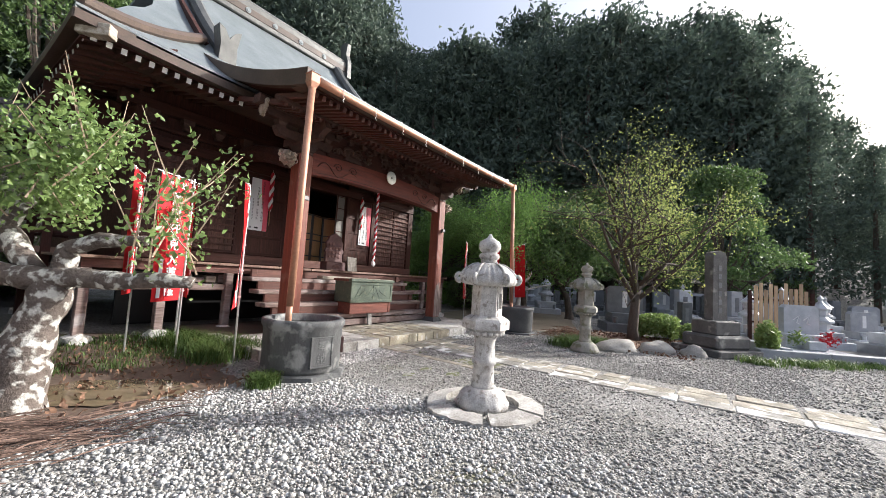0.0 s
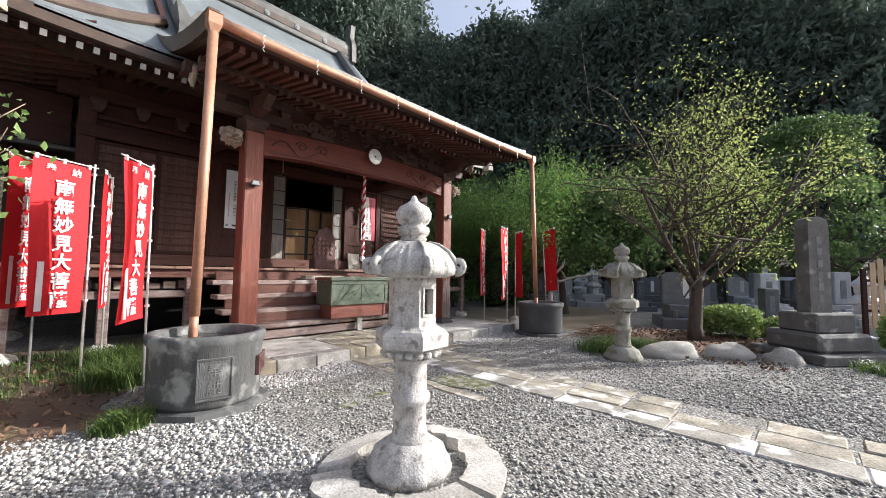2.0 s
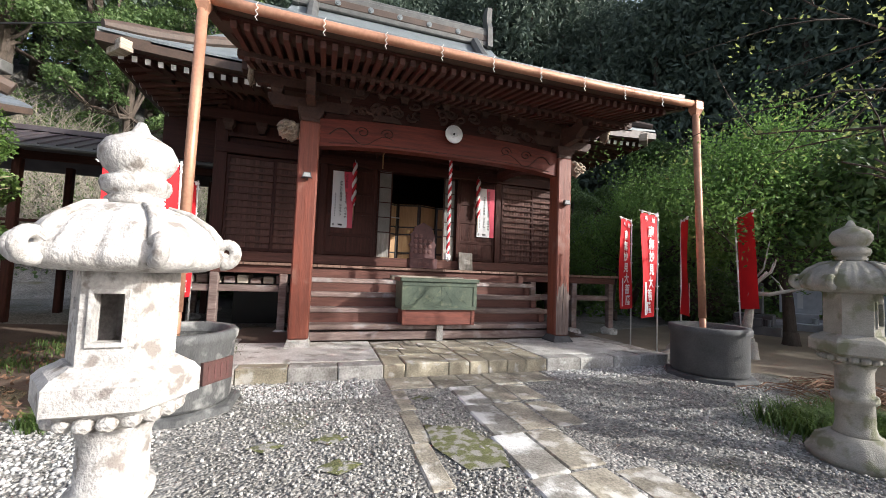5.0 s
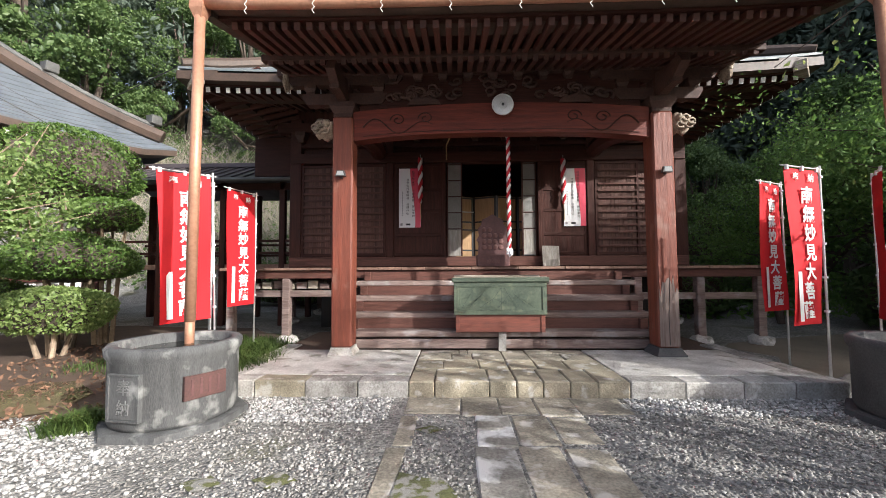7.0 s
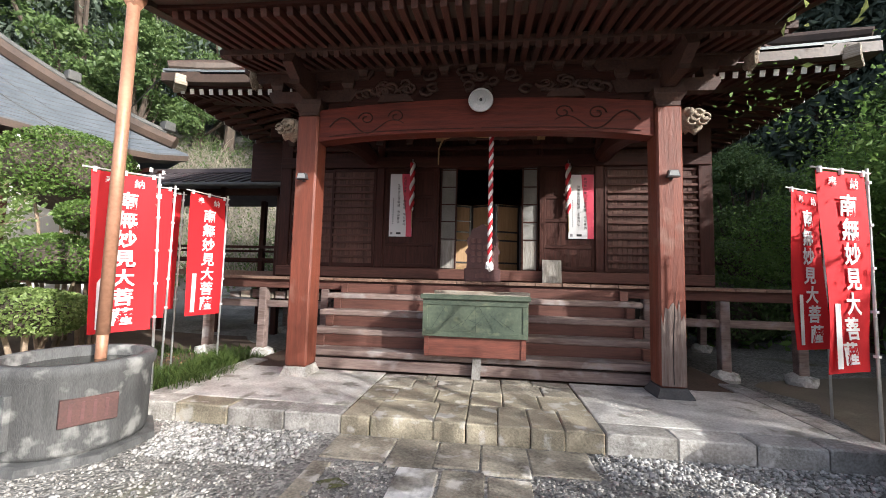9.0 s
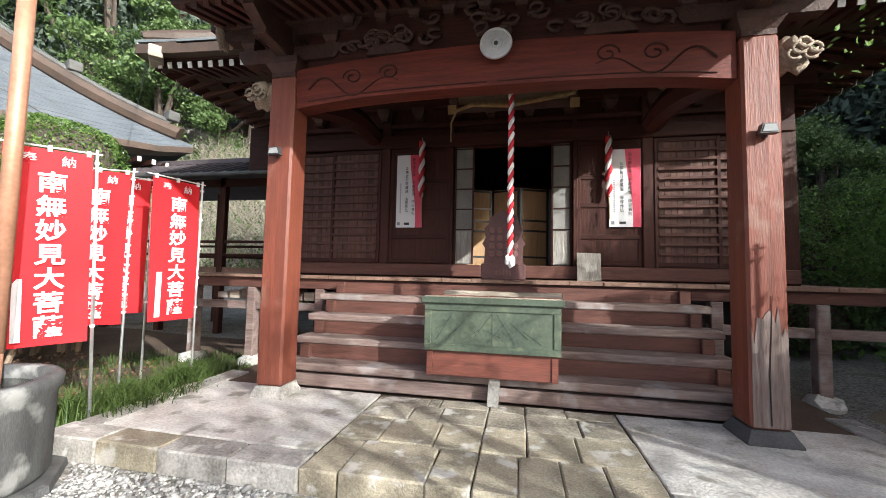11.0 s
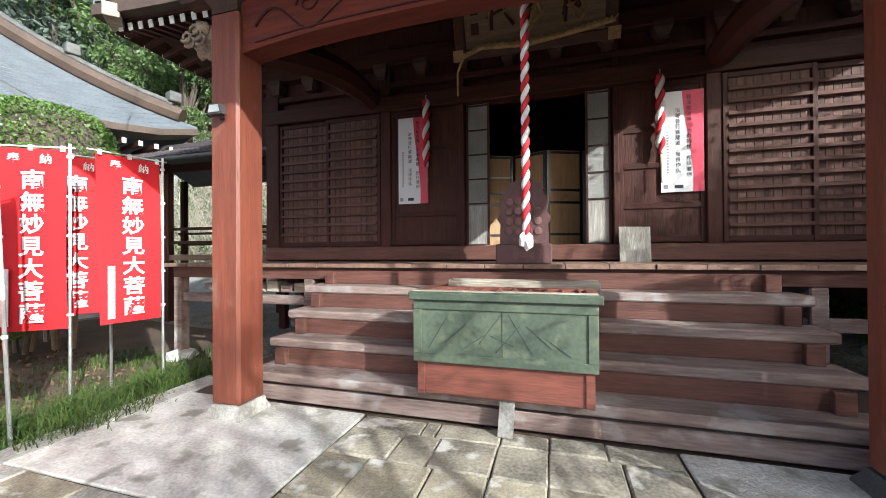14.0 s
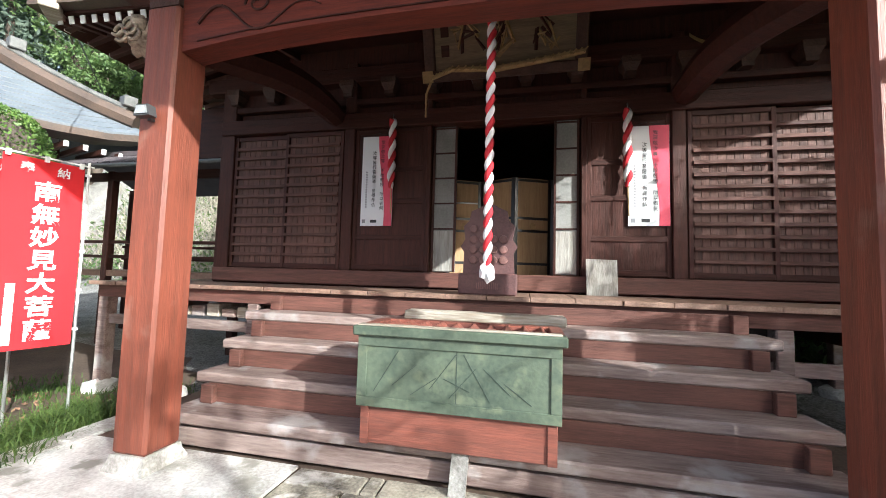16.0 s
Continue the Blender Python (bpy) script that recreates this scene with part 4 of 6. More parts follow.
# veranda round the hall
ver = thing("veranda", (0, 0, 0), "sun-worn plank veranda on posts round the hall", "veranda")
VX0, VX1, VY = 2.25, 12.2, 8.60
kx = VX0
i = 0
while kx < VX1 - 0.05:
    w = 0.42 if kx + 0.60 < VX1 else VX1 - kx
    part("plank", B(kx + 0.003, kx + w - 0.003, VY + random.uniform(-0.012, 0.012), WY - 0.11, DECK - 0.05, DECK + random.uniform(-0.003, 0.003), 0.004), M_DECK, ver)
    kx += w
for a, b in ((VX0, WX0), (WX1, VX1)):
    for k in range(22):
        y = WY - 0.11 + 0.003 + k * 0.3
        part("plank", B(a, b, y, y + 0.294, DECK - 0.05, DECK - 0.001, 0.004), M_DECK, ver)
part("edge_beam", B(VX0 + 0.1, VX1 - 0.1, VY + 0.06, VY + 0.2, DECK - 0.20, DECK - 0.052, 0.006), M_RISER, ver)
part("tie_rail", B(VX0 + 0.1, 4.7, VY + 0.10, VY + 0.17, 0.86, 0.98, 0.006), M_STEP, ver)
part("tie_rail", B(9.75, VX1 - 0.1, VY + 0.10, VY + 0.17, 0.80, 0.92, 0.006), M_STEP, ver)
for x in (2.42, 3.46, 4.6, 9.85, 10.95, 12.0):
    for y in (VY + 0.13, 11.4, 13.4):
        if y > 9 and 3 < x < 11.5:
            continue
        part("veranda_post", B(x - 0.07, x + 0.07, y - 0.07, y + 0.07, 0.14, DECK - 0.20, 0.012), M_STEP, ver)
        part("post_stone", lump(0.2, 0.19, 0.12, 2, 0.25, 2, x, -0.08), M_CONC, ver).location = (x, y, 0.06)
# Black sheet stands in for the deep shade under the floor.
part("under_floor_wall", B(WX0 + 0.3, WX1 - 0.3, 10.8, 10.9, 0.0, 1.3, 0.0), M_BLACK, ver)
for k in range(9):
    y = VY + 0.25
    part("stored_timber", B(2.7 + 0.22 * k, 2.88 + 0.22 * k, y, y + 0.55, 1.0, 1.10 + 0.03 * (k % 3), 0.01), M_OLDBOARD if k % 2 else M_STEP, ver)

# steps
steps = thing("wooden_steps", (0, 0, 0), "broad worn wooden steps with grey treads and red risers", "steps")
SX0, SX1 = 4.83, 9.62
part("base_plank", B(SX0 - 0.02, SX1 + 0.02, 7.44, 7.55, PLAT + 0.01, PLAT + 0.15, 0.01), M_STEP, steps)
fronts = [(7.40, 0.44), (7.70, 0.68), (7.98, 0.92), (8.26, 1.16)]
for k, (yf, zt) in enumerate(fronts):
    part("tread", B(SX0, SX1, yf, yf + 0.36, zt - 0.085, zt, 0.014), M_STEP, steps)
    part("riser", B(SX0 + 0.14, SX1 - 0.14, yf + 0.30, yf + 0.34, zt + 0.001, zt + 0.155, 0.004), M_RISER, steps)
    for x in (SX0 + 0.12, SX1 - 0.24):
        part("string_post", B(x, x + 0.12, yf + 0.24, yf + 0.299, zt + 0.001, zt + 0.155, 0.006), M_RISER, steps)

# ---- things by the porch ----
obox = thing("offering_box", (0, 0, 0), "green-painted offering box on a red plinth", "offering box")
bx0, bx1, by0, by1 = 6.555, 7.895, 7.27, 7.82
part("plinth", B(bx0 + 0.03, bx1 - 0.03, by0 + 0.03, by1 - 0.03, 0.445, 0.70, 0.006), M_BOXRED, obox, "scuffed red plinth")
for x in (bx0 + 0.025, bx1 - 0.085):
    part("plinth_corner", B(x, x + 0.06, by0 + 0.015, by0 + 0.029, 0.445, 0.70, 0.003), M_BOXRED, obox)
body = part("body", B(bx0, bx1, by0, by1, 0.70, 1.17, 0.008), M_GREEN, obox)
for a, b, c, d in ((bx0, bx1, 0.70, 0.765), (bx0, bx1, 1.10, 1.17), (bx0, bx0 + 0.07, 0.766, 1.099), (bx1 - 0.07, bx1, 0.766, 1.099)):
    part("frame_strip", B(a + 0.002, b - 0.002, by0 - 0.012, by0 - 0.001, c, d, 0.003), M_GREEN, body)
for k in range(9):
    x = bx0 + 0.12 + k * 0.13
    s = 1 if k > 4 else -1
    part("seam", tube([(x, by0 - 0.002, 0.80 + 0.05 * (k % 2)), (x - s * 0.17, by0 - 0.002, 1.08 - 0.08 * (k % 3))], 0.003, 4), M_GREENDK, body)
part("seam", tube([(CX + 0.02, by0 - 0.002, 0.77), (CX + 0.02, by0 - 0.002, 1.1)], 0.003, 4), M_GREENDK, body)
lid = part("lid_frame", B(bx0 - 0.03, bx1 + 0.03, by0 - 0.04, by0 + 0.06, 1.171, 1.235, 0.008), M_GREEN, obox)
part("lid_rail", B(bx0 - 0.03, bx1 + 0.03, by1 - 0.07, by1 + 0.03, 1.171, 1.225, 0.008), M_BOXRED, obox)
for x in (bx0 - 0.03, bx1 - 0.06):
    part("lid_side", B(x, x + 0.09, by0 + 0.061, by1 - 0.071, 1.171, 1.23, 0.006), M_BOXRED, obox)
part("lid_lip", B(bx0 + 0.0, bx1 - 0.0, by0 - 0.02, by0 + 0.055, 1.2355, 1.245, 0.002), M_OLDBOARD, obox, "bleached top edge")
for k in range(10):
    x = bx0 + 0.12 + k * 0.123
    part("slat", B(-0.03, 0.03, by0 + 0.061, by1 - 0.071, -0.03, 0.03, 0.004), M_BOXRED, obox).matrix_basis = pose(x, 0, 1.19, 0, 45, 0)
wb = solid("old_board", B(6.55, 8.02, 8.28, 8.50, 1.165, 1.25, 0.012), M_OLDBOARD, "flaking whitish old board lying on the top step", "board")
st = thing("carved_stand", (7.28, 8.86, DECK), "dark red carved stand with a flame-edged back", "stand")
part("foot_block", B(-0.30, 0.30, -0.14, 0.14, 0.0, 0.22, 0.012), M_STAND, st)
o = [(-0.27, 0.0), (0.27, 0.0), (0.26, 0.22), (0.30, 0.28), (0.25, 0.36), (0.27, 0.50), (0.21, 0.56), (0.19, 0.66), (0.10, 0.70), (0.0, 0.76), (-0.10, 0.70), (-0.19, 0.66), (-0.21, 0.56), (-0.27, 0.50), (-0.25, 0.36), (-0.30, 0.28), (-0.26, 0.22)]
back = part("carved_back", prism(o, 0.07, None, pose(0, -0.03, 0.22)), M_STAND, st)
for k in range(14):
    x, z = (-0.16 + 0.105 * (k % 4), 0.36 + 0.11 * (k // 4))
    part("rosette", lathe([(0.045, 0), (0.04, 0.016), (0.015, 0.02)], 10), M_STANDLT, back).matrix_basis = pose(x, -0.031, z, 90, 0, 0)
for k in range(12):
    part("flute", B(-0.11 + k * 0.019, -0.10 + k * 0.019, -0.148, -0.141, 0.06, 0.16 - 0.04 * abs(k - 5.5) / 5.5, 0.0), M_STANDLT, st)
solid("weathered_board", prism([(-0.17, 0), (0.17, 0), (0.17, 0.42), (-0.17, 0.43)], 0.035, None, pose(8.53, 9.50, DECK + 0.003, -8, 0, 0)), M_GREYWOOD, "grey weathered board leaning on the hall door", "board")
stk = prism([(-0.055, 0), (0.055, 0), (0.055, 0.33), (0, 0.37), (-0.055, 0.33)], 0.05, None, pose(7.25, 7.30, PLAT + 0.003, -10, 3, 0))
solid("marker_stone", stk, M_SLAB, "small pointed grey marker leaning on the bottom step", "marker")

gong = thing("gong", (7.26, 6.98, 3.66), "pale round metal gong hung on the tie beam", "gong")
for nm, prof, mt in (("disc", [(0.148, 0.0), (0.155, 0.012), (0.150, 0.030), (0.138, 0.030), (0.134, 0.020), (0.062, 0.022), (0.058, 0.032), (0.044, 0.032), (0.040, 0.022), (0.0, 0.022)], M_GONG),):
    part(nm, lathe(prof, 40), mt, gong).matrix_basis = pose(0, 0, 0, 90, 0, 0)
part("hanger", B(-0.02, 0.02, 0.0, 0.09, 0.10, 0.16, 0.003), M_STEEL, gong)
part("boss", lathe([(0.02, 0), (0.018, 0.012), (0.0, 0.015)], 12), M_LAMP, gong).matrix_basis = pose(0, -0.022, 0, 90, 0, 0)

# bell rope: two cloths wound round one another
def twisted(name, x, y, z0, z1, r, parent, turns, label=""):
    n = int((z1 - z0) / 0.02)
    for k, mt in enumerate((M_WHITE, M_CLOTHRED)):
        bm = bmesh.new()
        pts, rad = [], []
        for i in range(n + 1):
            a = 2 * math.pi * turns * i / n + k * math.pi
            f = min(1, 0.55 + i * 0.08)
            pts.append((x + 0.5 * r * f * math.cos(a), y + 0.5 * r * f * math.sin(a), z0 + (z1 - z0) * i / n))
            rad.append(r * 0.68 * f * (1 + 0.08 * noise.noise(Vector((i * 0.31, k * 5, x)))))
        part("white_strand" if k == 0 else "red_strand", tube(pts, rad, 8, bm), mt, parent, "", True)


rope = thing("bell_rope", (0, 0, 0), "thick red and white twisted cloth bell rope", "bell rope")
twisted("rope", 7.40, 7.50, 1.63, 4.30, 0.031, rope, 16)
part("frayed_end", lump(0.05, 0.05, 0.07, 2, 0.5, 3, 2), M_WHITE, rope).location = (7.40, 7.50, 1.62)
part("hanger_beam", B(6.9, 7.9, 7.46, 7.56, 4.30, 4.40, 0.005), M_DARK, rope)


def lamp(x):
    e = thing("floodlight", (x, 6.99, 2.70), "small black floodlight screwed to the porch post", "floodlight", "post floodlights")
    part("housing", prism([(-0.07, -0.035), (0.07, -0.035), (0.05, 0.045), (-0.05, 0.045)], 0.06, None, pose(0, -0.075, 0)), M_LAMP, e)
    part("lens", prism([(-0.055, -0.028), (0.055, -0.028), (0.04, 0.03), (-0.04, 0.03)], 0.006, None, pose(0, -0.082, 0.004)), M_LENS, e)
    part("bracket", B(-0.015, 0.015, -0.014, 0.02, -0.05, -0.03, 0.0), M_LAMP, e)


lamp(4.985), lamp(9.475)
tagp = [[(9.30 + 0.30 * i / 8, 9.05 + 0.02 * j, 4.14 - 0.10 * math.sin(math.pi * i / 8 * 0.8) + 0.05 * j) for i in range(9)] for j in (0, 1)]
solid("yellow_strip", sheet(tagp, 0.008), M_GOLD, "curled yellow strip hung under the porch ceiling", "strip")

# signboard under the porch ceiling with a straw rope
sg = thing("signboard", (7.36, 9.42, 4.06), "aged gilt-framed carved signboard tilting forward", "signboard")
tilt = pose(0, 0, 0, 22, 0, 0)
part("board", B(-0.85, 0.85, -0.02, 0.02, 0.08, 0.84, 0.0, tilt), M_SIGN, sg)
for a, b, c, d in ((-0.98, 0.98, 0.0, 0.12), (-0.98, 0.98, 0.80, 0.92), (-0.98, -0.84, 0.121, 0.799), (0.84, 0.98, 0.121, 0.799)):
    part("frame_rail", B(a, b, -0.07, 0.03, c, d, 0.015, tilt), M_BRACKET, sg)
for x in (-0.94, 0.94):
    part("corner_gilt", B(x - 0.07, x + 0.07, -0.08, -0.071, -0.01, 0.13, 0.004, tilt), M_GOLD, sg)
rnd = random.Random(8)
for cx in (-0.42, 0.02, 0.48):
    for k in range(7):
        pts = [(cx + rnd.uniform(-0.16, 0.16) + 0.05 * math.sin(i + k), -0.024, 0.22 + 0.5 * rnd.random() + 0.02 * i) for i in range(2)]
        pts.append((pts[0][0] + rnd.uniform(-0.12, 0.12), -0.024, pts[0][2] + rnd.uniform(-0.12, 0.12)))
        part("brush_stroke", tube([tuple(tilt @ Vector(p)) for p in pts], [0.022, 0.028, 0.012], 5), M_DARK if k % 2 else M_GOLD, sg)
for z in (0.28, 0.5):
    part("seal", B(-0.76, -0.66, -0.028, -0.021, z, z + 0.13, 0.002, tilt), M_DARK, sg)
srp = thing("straw_rope", (0, 0, 0), "slack twisted straw rope under the signboard", "rope")
pts = [(6.42, 9.28, 3.55), (6.42, 9.28, 3.85), (6.50, 9.25, 4.02), (6.75, 9.22, 4.10), (7.3, 9.20, 4.05), (7.9, 9.22, 4.13), (8.30, 9.28, 4.22)]
part("strand", tube(pts, [0.012, 0.014, 0.02, 0.03, 0.035, 0.035, 0.03], 8), M_STRAW, srp)
for k in range(26):
    t = k / 25 * 4.0 + 2
    a, b = Vector(pts[int(min(t, 5))]), Vector(pts[int(min(t, 5)) + 1])
    c = a.lerp(b, t - int(min(t, 5)))
    part("twist", tube([c + Vector((-0.02, -0.034, -0.03)), c + Vector((0.03, -0.036, 0.03))], 0.010, 5), M_STRAW, srp)

# posters
def poster(x0, x1, z0, z1, label):
    e = thing("poster", ((x0 + x1) / 2, WY - 0.03, z0), label, "poster", "prayer posters")
    w, h = x1 - x0, z1 - z0
    part("sheet", B(-w / 2, w / 2, -0.004, 0.0, 0, h, 0.0), M_POSTER, e)
    o = [(0.13 * w + 0.12 * w * math.sin(3.4 * v + 1.2), h * v) for v in np.linspace(0, 1, 16)] + [(w / 2 - 0.002, h), (w / 2 - 0.002, 0)]
    part("red_field", prism(o, 0.002, None, pose(0, -0.007, 0)), M_POSTERRED, e, "red wavy field")
    for cx, text, top, size in ((0.16 * w, "我深敬汝等 不敢軽慢 所以者何", 0.96, 0.072), (-0.10 * w, "汝等皆行菩薩道 当得作仏", 0.84, 0.072)):
        for k, ch in enumerate(text):
            if ch != " ":
                letters(ch, size * 0.82, M_INK, e, pose(cx, -0.0095, h * top - 0.04 - k * size * 0.92, 90, 0, 0), "character")
    for k in range(15):
        part("small_writing", B(-0.34 * w - 0.012, -0.34 * w + 0.012, -0.006, -0.0045, h * 0.60 - k * 0.035 - 0.012, h * 0.60 - k * 0.035 + 0.008, 0.0), M_GREYINK, e)
    part("printed_block", B(-0.44 * w, -0.34 * w, -0.006, -0.0045, 0.04, 0.09, 0.0), M_GREYINK, e)
    part("printed_bar", B(-0.18 * w, 0.02 * w, -0.006, -0.0045, 0.045, 0.085, 0.0), M_INK, e)
    part("hanging_wire", tube([(-0.42 * w, -0.006, h), (0, 0.0, h + 0.05), (0.42 * w, -0.006, h)], 0.003, 4), M_WIRE, e)


poster(5.40, 5.86, 2.24, 3.50, "red and white prayer poster on the dark door")
poster(8.86, 9.32, 2.24, 3.46, "sunlit red and white prayer poster on the dark door")
for x, z0 in ((5.86, 2.75), (8.84, 2.70)):
    e = thing("cloth_tassel", (0, 0, 0), "red and white striped cloth roll hung on the wall", "cloth")
    twisted("tassel", x, WY - 0.11, z0, z0 + 0.95, 0.048, e, 3.2)
    part("hook", tube([(x, WY - 0.02, z0 + 1.02), (x, WY - 0.11, z0 + 1.02), (x, WY - 0.11, z0 + 0.94)], 0.008, 5), M_STEEL, e)
    part("cord", tube([(x, WY - 0.11, z0 + 0.02), (x + 0.01, WY - 0.11, z0 - 0.35)], 0.008, 5), M_STRAW, e)

# inside: folding screen in the dark room
scr = thing("folding_screen", (0, 0, 0), "tan folding screen with black ribs and gilt fittings", "folding screen")
xs = [6.55, 7.0, 7.5, 8.0, 8.5]
for k in range(4):
    a, b = Vector((xs[k], 10.18 + 0.22 * (k % 2), 0)), Vector((xs[k + 1], 10.18 + 0.22 * ((k + 1) % 2), 0))
    d = b - a
    m = Matrix.Translation((a.x, a.y, DECK + 0.14)) @ pose(0, 0, 0, 0, 0, math.degrees(math.atan2(d.y, d.x)))
    leafp = part("leaf", B(0.01, d.length - 0.01, 0, 0.03, 0, 1.45, 0.0, m), M_SCREEN, scr)
    for x in (0.0, d.length - 0.045):
        part("rib", B(x, x + 0.045, -0.012, -0.001, 0, 1.45, 0.0, m), M_BLACK, leafp)
    for z in (0.0, 0.22, 0.68, 0.86, 1.40):
        part("crosspiece", B(0.046, d.length - 0.046, -0.010, -0.001, z, z + 0.035, 0.0, m), M_BLACK, leafp)
    for z in (0.10, 0.77):
        part("fitting", lathe([(0.05, 0), (0.045, 0.004)], 10), M_GOLD, leafp).matrix_basis = m @ pose(d.length / 2, -0.011, z, 90, 0, 0)
part("top_rail", tube([(6.6, 10.05, 2.62), (7.0, 10.07, 2.60)], 0.012, 6), M_STEEL, scr)

# ---- tanks ----
def tank(name, x, y, mat, label, plaque, group="rain tanks", r=0.50):
    e = thing(name, (x, y, 0), label, "water tank", group, rz=0)
    part("plinth", lathe([(r + 0.10, 0.0), (r + 0.09, 0.05), (r + 0.06, 0.06)], 8, None, (0, 0, 0), math.pi / 8), M_TANK if mat is M_TANK else mat, e)
    part("bowl", lathe([(r - 0.02, 0.055), (r, 0.1), (r + 0.005, 0.60), (r + 0.03, 0.64), (r + 0.035, 0.70), (r + 0.01, 0.725), (r - 0.06, 0.72), (r - 0.075, 0.60), (r - 0.08, 0.58)], 48), mat, e, "", True)
    part("water", lathe([(r - 0.078, 0.0), (r - 0.078, 0.01)], 40, None, (0, 0, 0.625)), M_WATER, e, "dark still water")
    for ang in plaque:
        m = pose(0, 0, 0, 0, 0, ang) @ pose(0, -r - 0.004, 0.34)
        p = part("panel", B(-0.13, 0.13, -0.006, 0.03, -0.17, 0.17, 0.003, m), mat, e)
        for a, b, c, d in ((-0.15, 0.15, -0.19, -0.171), (-0.15, 0.15, 0.171, 0.19), (-0.15, -0.131, -0.17, 0.17), (0.131, 0.15, -0.17, 0.17)):
            part("panel_edge", B(a, b, -0.014, 0.03, c, d, 0.002, m), mat, p)
        letters("奉", 0.13, M_CUTINK, p, m @ pose(0, -0.008, 0.075, 90, 0, 0), "character", 0.004)
        letters("納", 0.13, M_CUTINK, p, m @ pose(0, -0.008, -0.085, 90, 0, 0), "character", 0.004)
    return e


t1 = tank("rain_tank", 3.98, 5.24, M_TANK, "round grey cast concrete rain tank with carved panels", (-8, ), r=0.50)
m = pose(0, 0, 0, 0, 0, 60) @ pose(0, -0.505, 0.38)
pl = part("name_plate", B(-0.17, 0.17, -0.008, 0.03, -0.10, 0.10, 0.003, m), M_RELIEF, t1, "dull red plate")
for k in range(4):
    part("plate_line", B(-0.12 + 0.07 * k, -0.10 + 0.07 * k, -0.012, -0.009, -0.07, 0.07, 0.0, m), M_STAND, pl)
tank("rain_tank", 10.70, 5.20, M_TANK_D, "round dark grey cast concrete rain tank", (), r=0.48)

# ---- stone lanterns ----
def lantern(x, y, mat, label, rz, lean=0.0):
    K = 0.92
    e = thing("stone_lantern", (x, y, 0), label, "stone lantern", "pair of stone lanterns", rz=rz)
    H6 = 2 * math.pi / 6
    pet = lambda a, z: 1 + 0.045 * abs(math.cos(a * 6))
    part("base", lathe([(0.30, 0.0), (0.31, 0.05), (0.28, 0.09), (0.255, 0.15), (0.19, 0.19), (0.165, 0.21)], 48, None, (0, 0, 0), 0, pet), mat, e, "lotus-petal base", True)
    part("shaft", lathe([(0.15, 0.20), (0.135, 0.24), (0.125, 0.28), (0.122, 0.45), (0.145, 0.465), (0.15, 0.49), (0.145, 0.515), (0.122, 0.53), (0.12, 0.70), (0.135, 0.74), (0.15, 0.76)], 32), mat, e, "ringed round shaft", True)
    part("platform", lathe([(0.15, 0.755), (0.19, 0.78), (0.245, 0.83), (0.285, 0.845), (0.285, 0.93), (0.26, 0.955), (0.215, 0.975), (0.20, 0.985)], 6), mat, e, "six-sided platform with petals")
    for k in range(18):
        a = k * math.pi / 9
        part("petal", lump(0.034, 0.034, 0.030, 2, 0.1), mat, e).location = (0.20 * math.cos(a), 0.20 * math.sin(a), 0.80)
    for k in range(6):
        fb = bmesh.new()
        a0, a1 = k * H6, (k + 1) * H6
        p, q = Vector((math.cos(a0), math.sin(a0), 0)) * 0.185, Vector((math.cos(a1), math.sin(a1), 0)) * 0.185
        d = (q - p).normalized()
        inn = Vector((-d.y, d.x, 0))
        mm = Matrix(((d.x, inn.x, 0, p.x), (d.y, inn.y, 0, p.y), (0, 0, 1, 0.985), (0, 0, 0, 1)))
        L = (q - p).length
        if k in (0, 3):
            for nm, a, b, c, dd in (("opening_sill", 0, L, 0, 0.08), ("opening_lintel", 0, L, 0.25, 0.33), ("opening_jamb", 0, 0.045, 0.08, 0.25), ("opening_jamb", L - 0.045, L, 0.08, 0.25)):
                pb = bmesh.new()
                box(pb, a, b, 0, 0.05, c, dd, 0.0, mm)
                part(nm, pb, mat, e)
            for a, b, c, dd in ((0.03, L - 0.03, 0.065, 0.08), (0.03, L - 0.03, 0.25, 0.265), (0.03, 0.045, 0.08, 0.25), (L - 0.045, L - 0.03, 0.08, 0.25)):
                pb = bmesh.new()
                box(pb, a, b, -0.012, -0.0, c, dd, 0.0, mm)
                part("opening_frame", pb, mat, e)
        else:
            box(fb, 0, L, 0, 0.05, 0, 0.33, 0.0, mm)
            if k in (2, 5):
                pb = bmesh.new()
                box(pb, L / 2 - 0.018, L / 2 + 0.018, -0.006, 0, 0.19, 0.23, 0.0, mm)
                part("carved_mark", pb, mat, e)
            part("fire_box_wall", fb, mat, e)
    rb = bmesh.new()
    prof = [(0.17, 1.31), (0.27, 1.315), (0.335, 1.34), (0.345, 1.375), (0.325, 1.42), (0.28, 1.48), (0.20, 1.535), (0.13, 1.56), (0.10, 1.565)]
    rib = lambda a, z: 1.0 - 0.07 * (1 - abs(math.cos(3 * a)) ** 0.7) + (0.016 * math.cos(30 * a) if 1.36 < z < 1.55 else 0)
    lathe(prof, 120, rb, (0, 0, 0), 0, rib)
    part("roof", rb, mat, e, "ribbed mushroom roof", True)
    for k in range(6):
        a = k * H6
        cb = bmesh.new()
        pts, rad = [], []
        for i in range(22):
            th = -1.9 + i * 0.36
            rr = 0.048 * (1 - i / 30)
            pts.append(((0.315 + 0.035) + rr * math.cos(th), 0, 1.40 + rr * math.sin(th)))
            rad.append(0.030 * (1 - i / 40))
        tube(pts, rad, 8, cb)
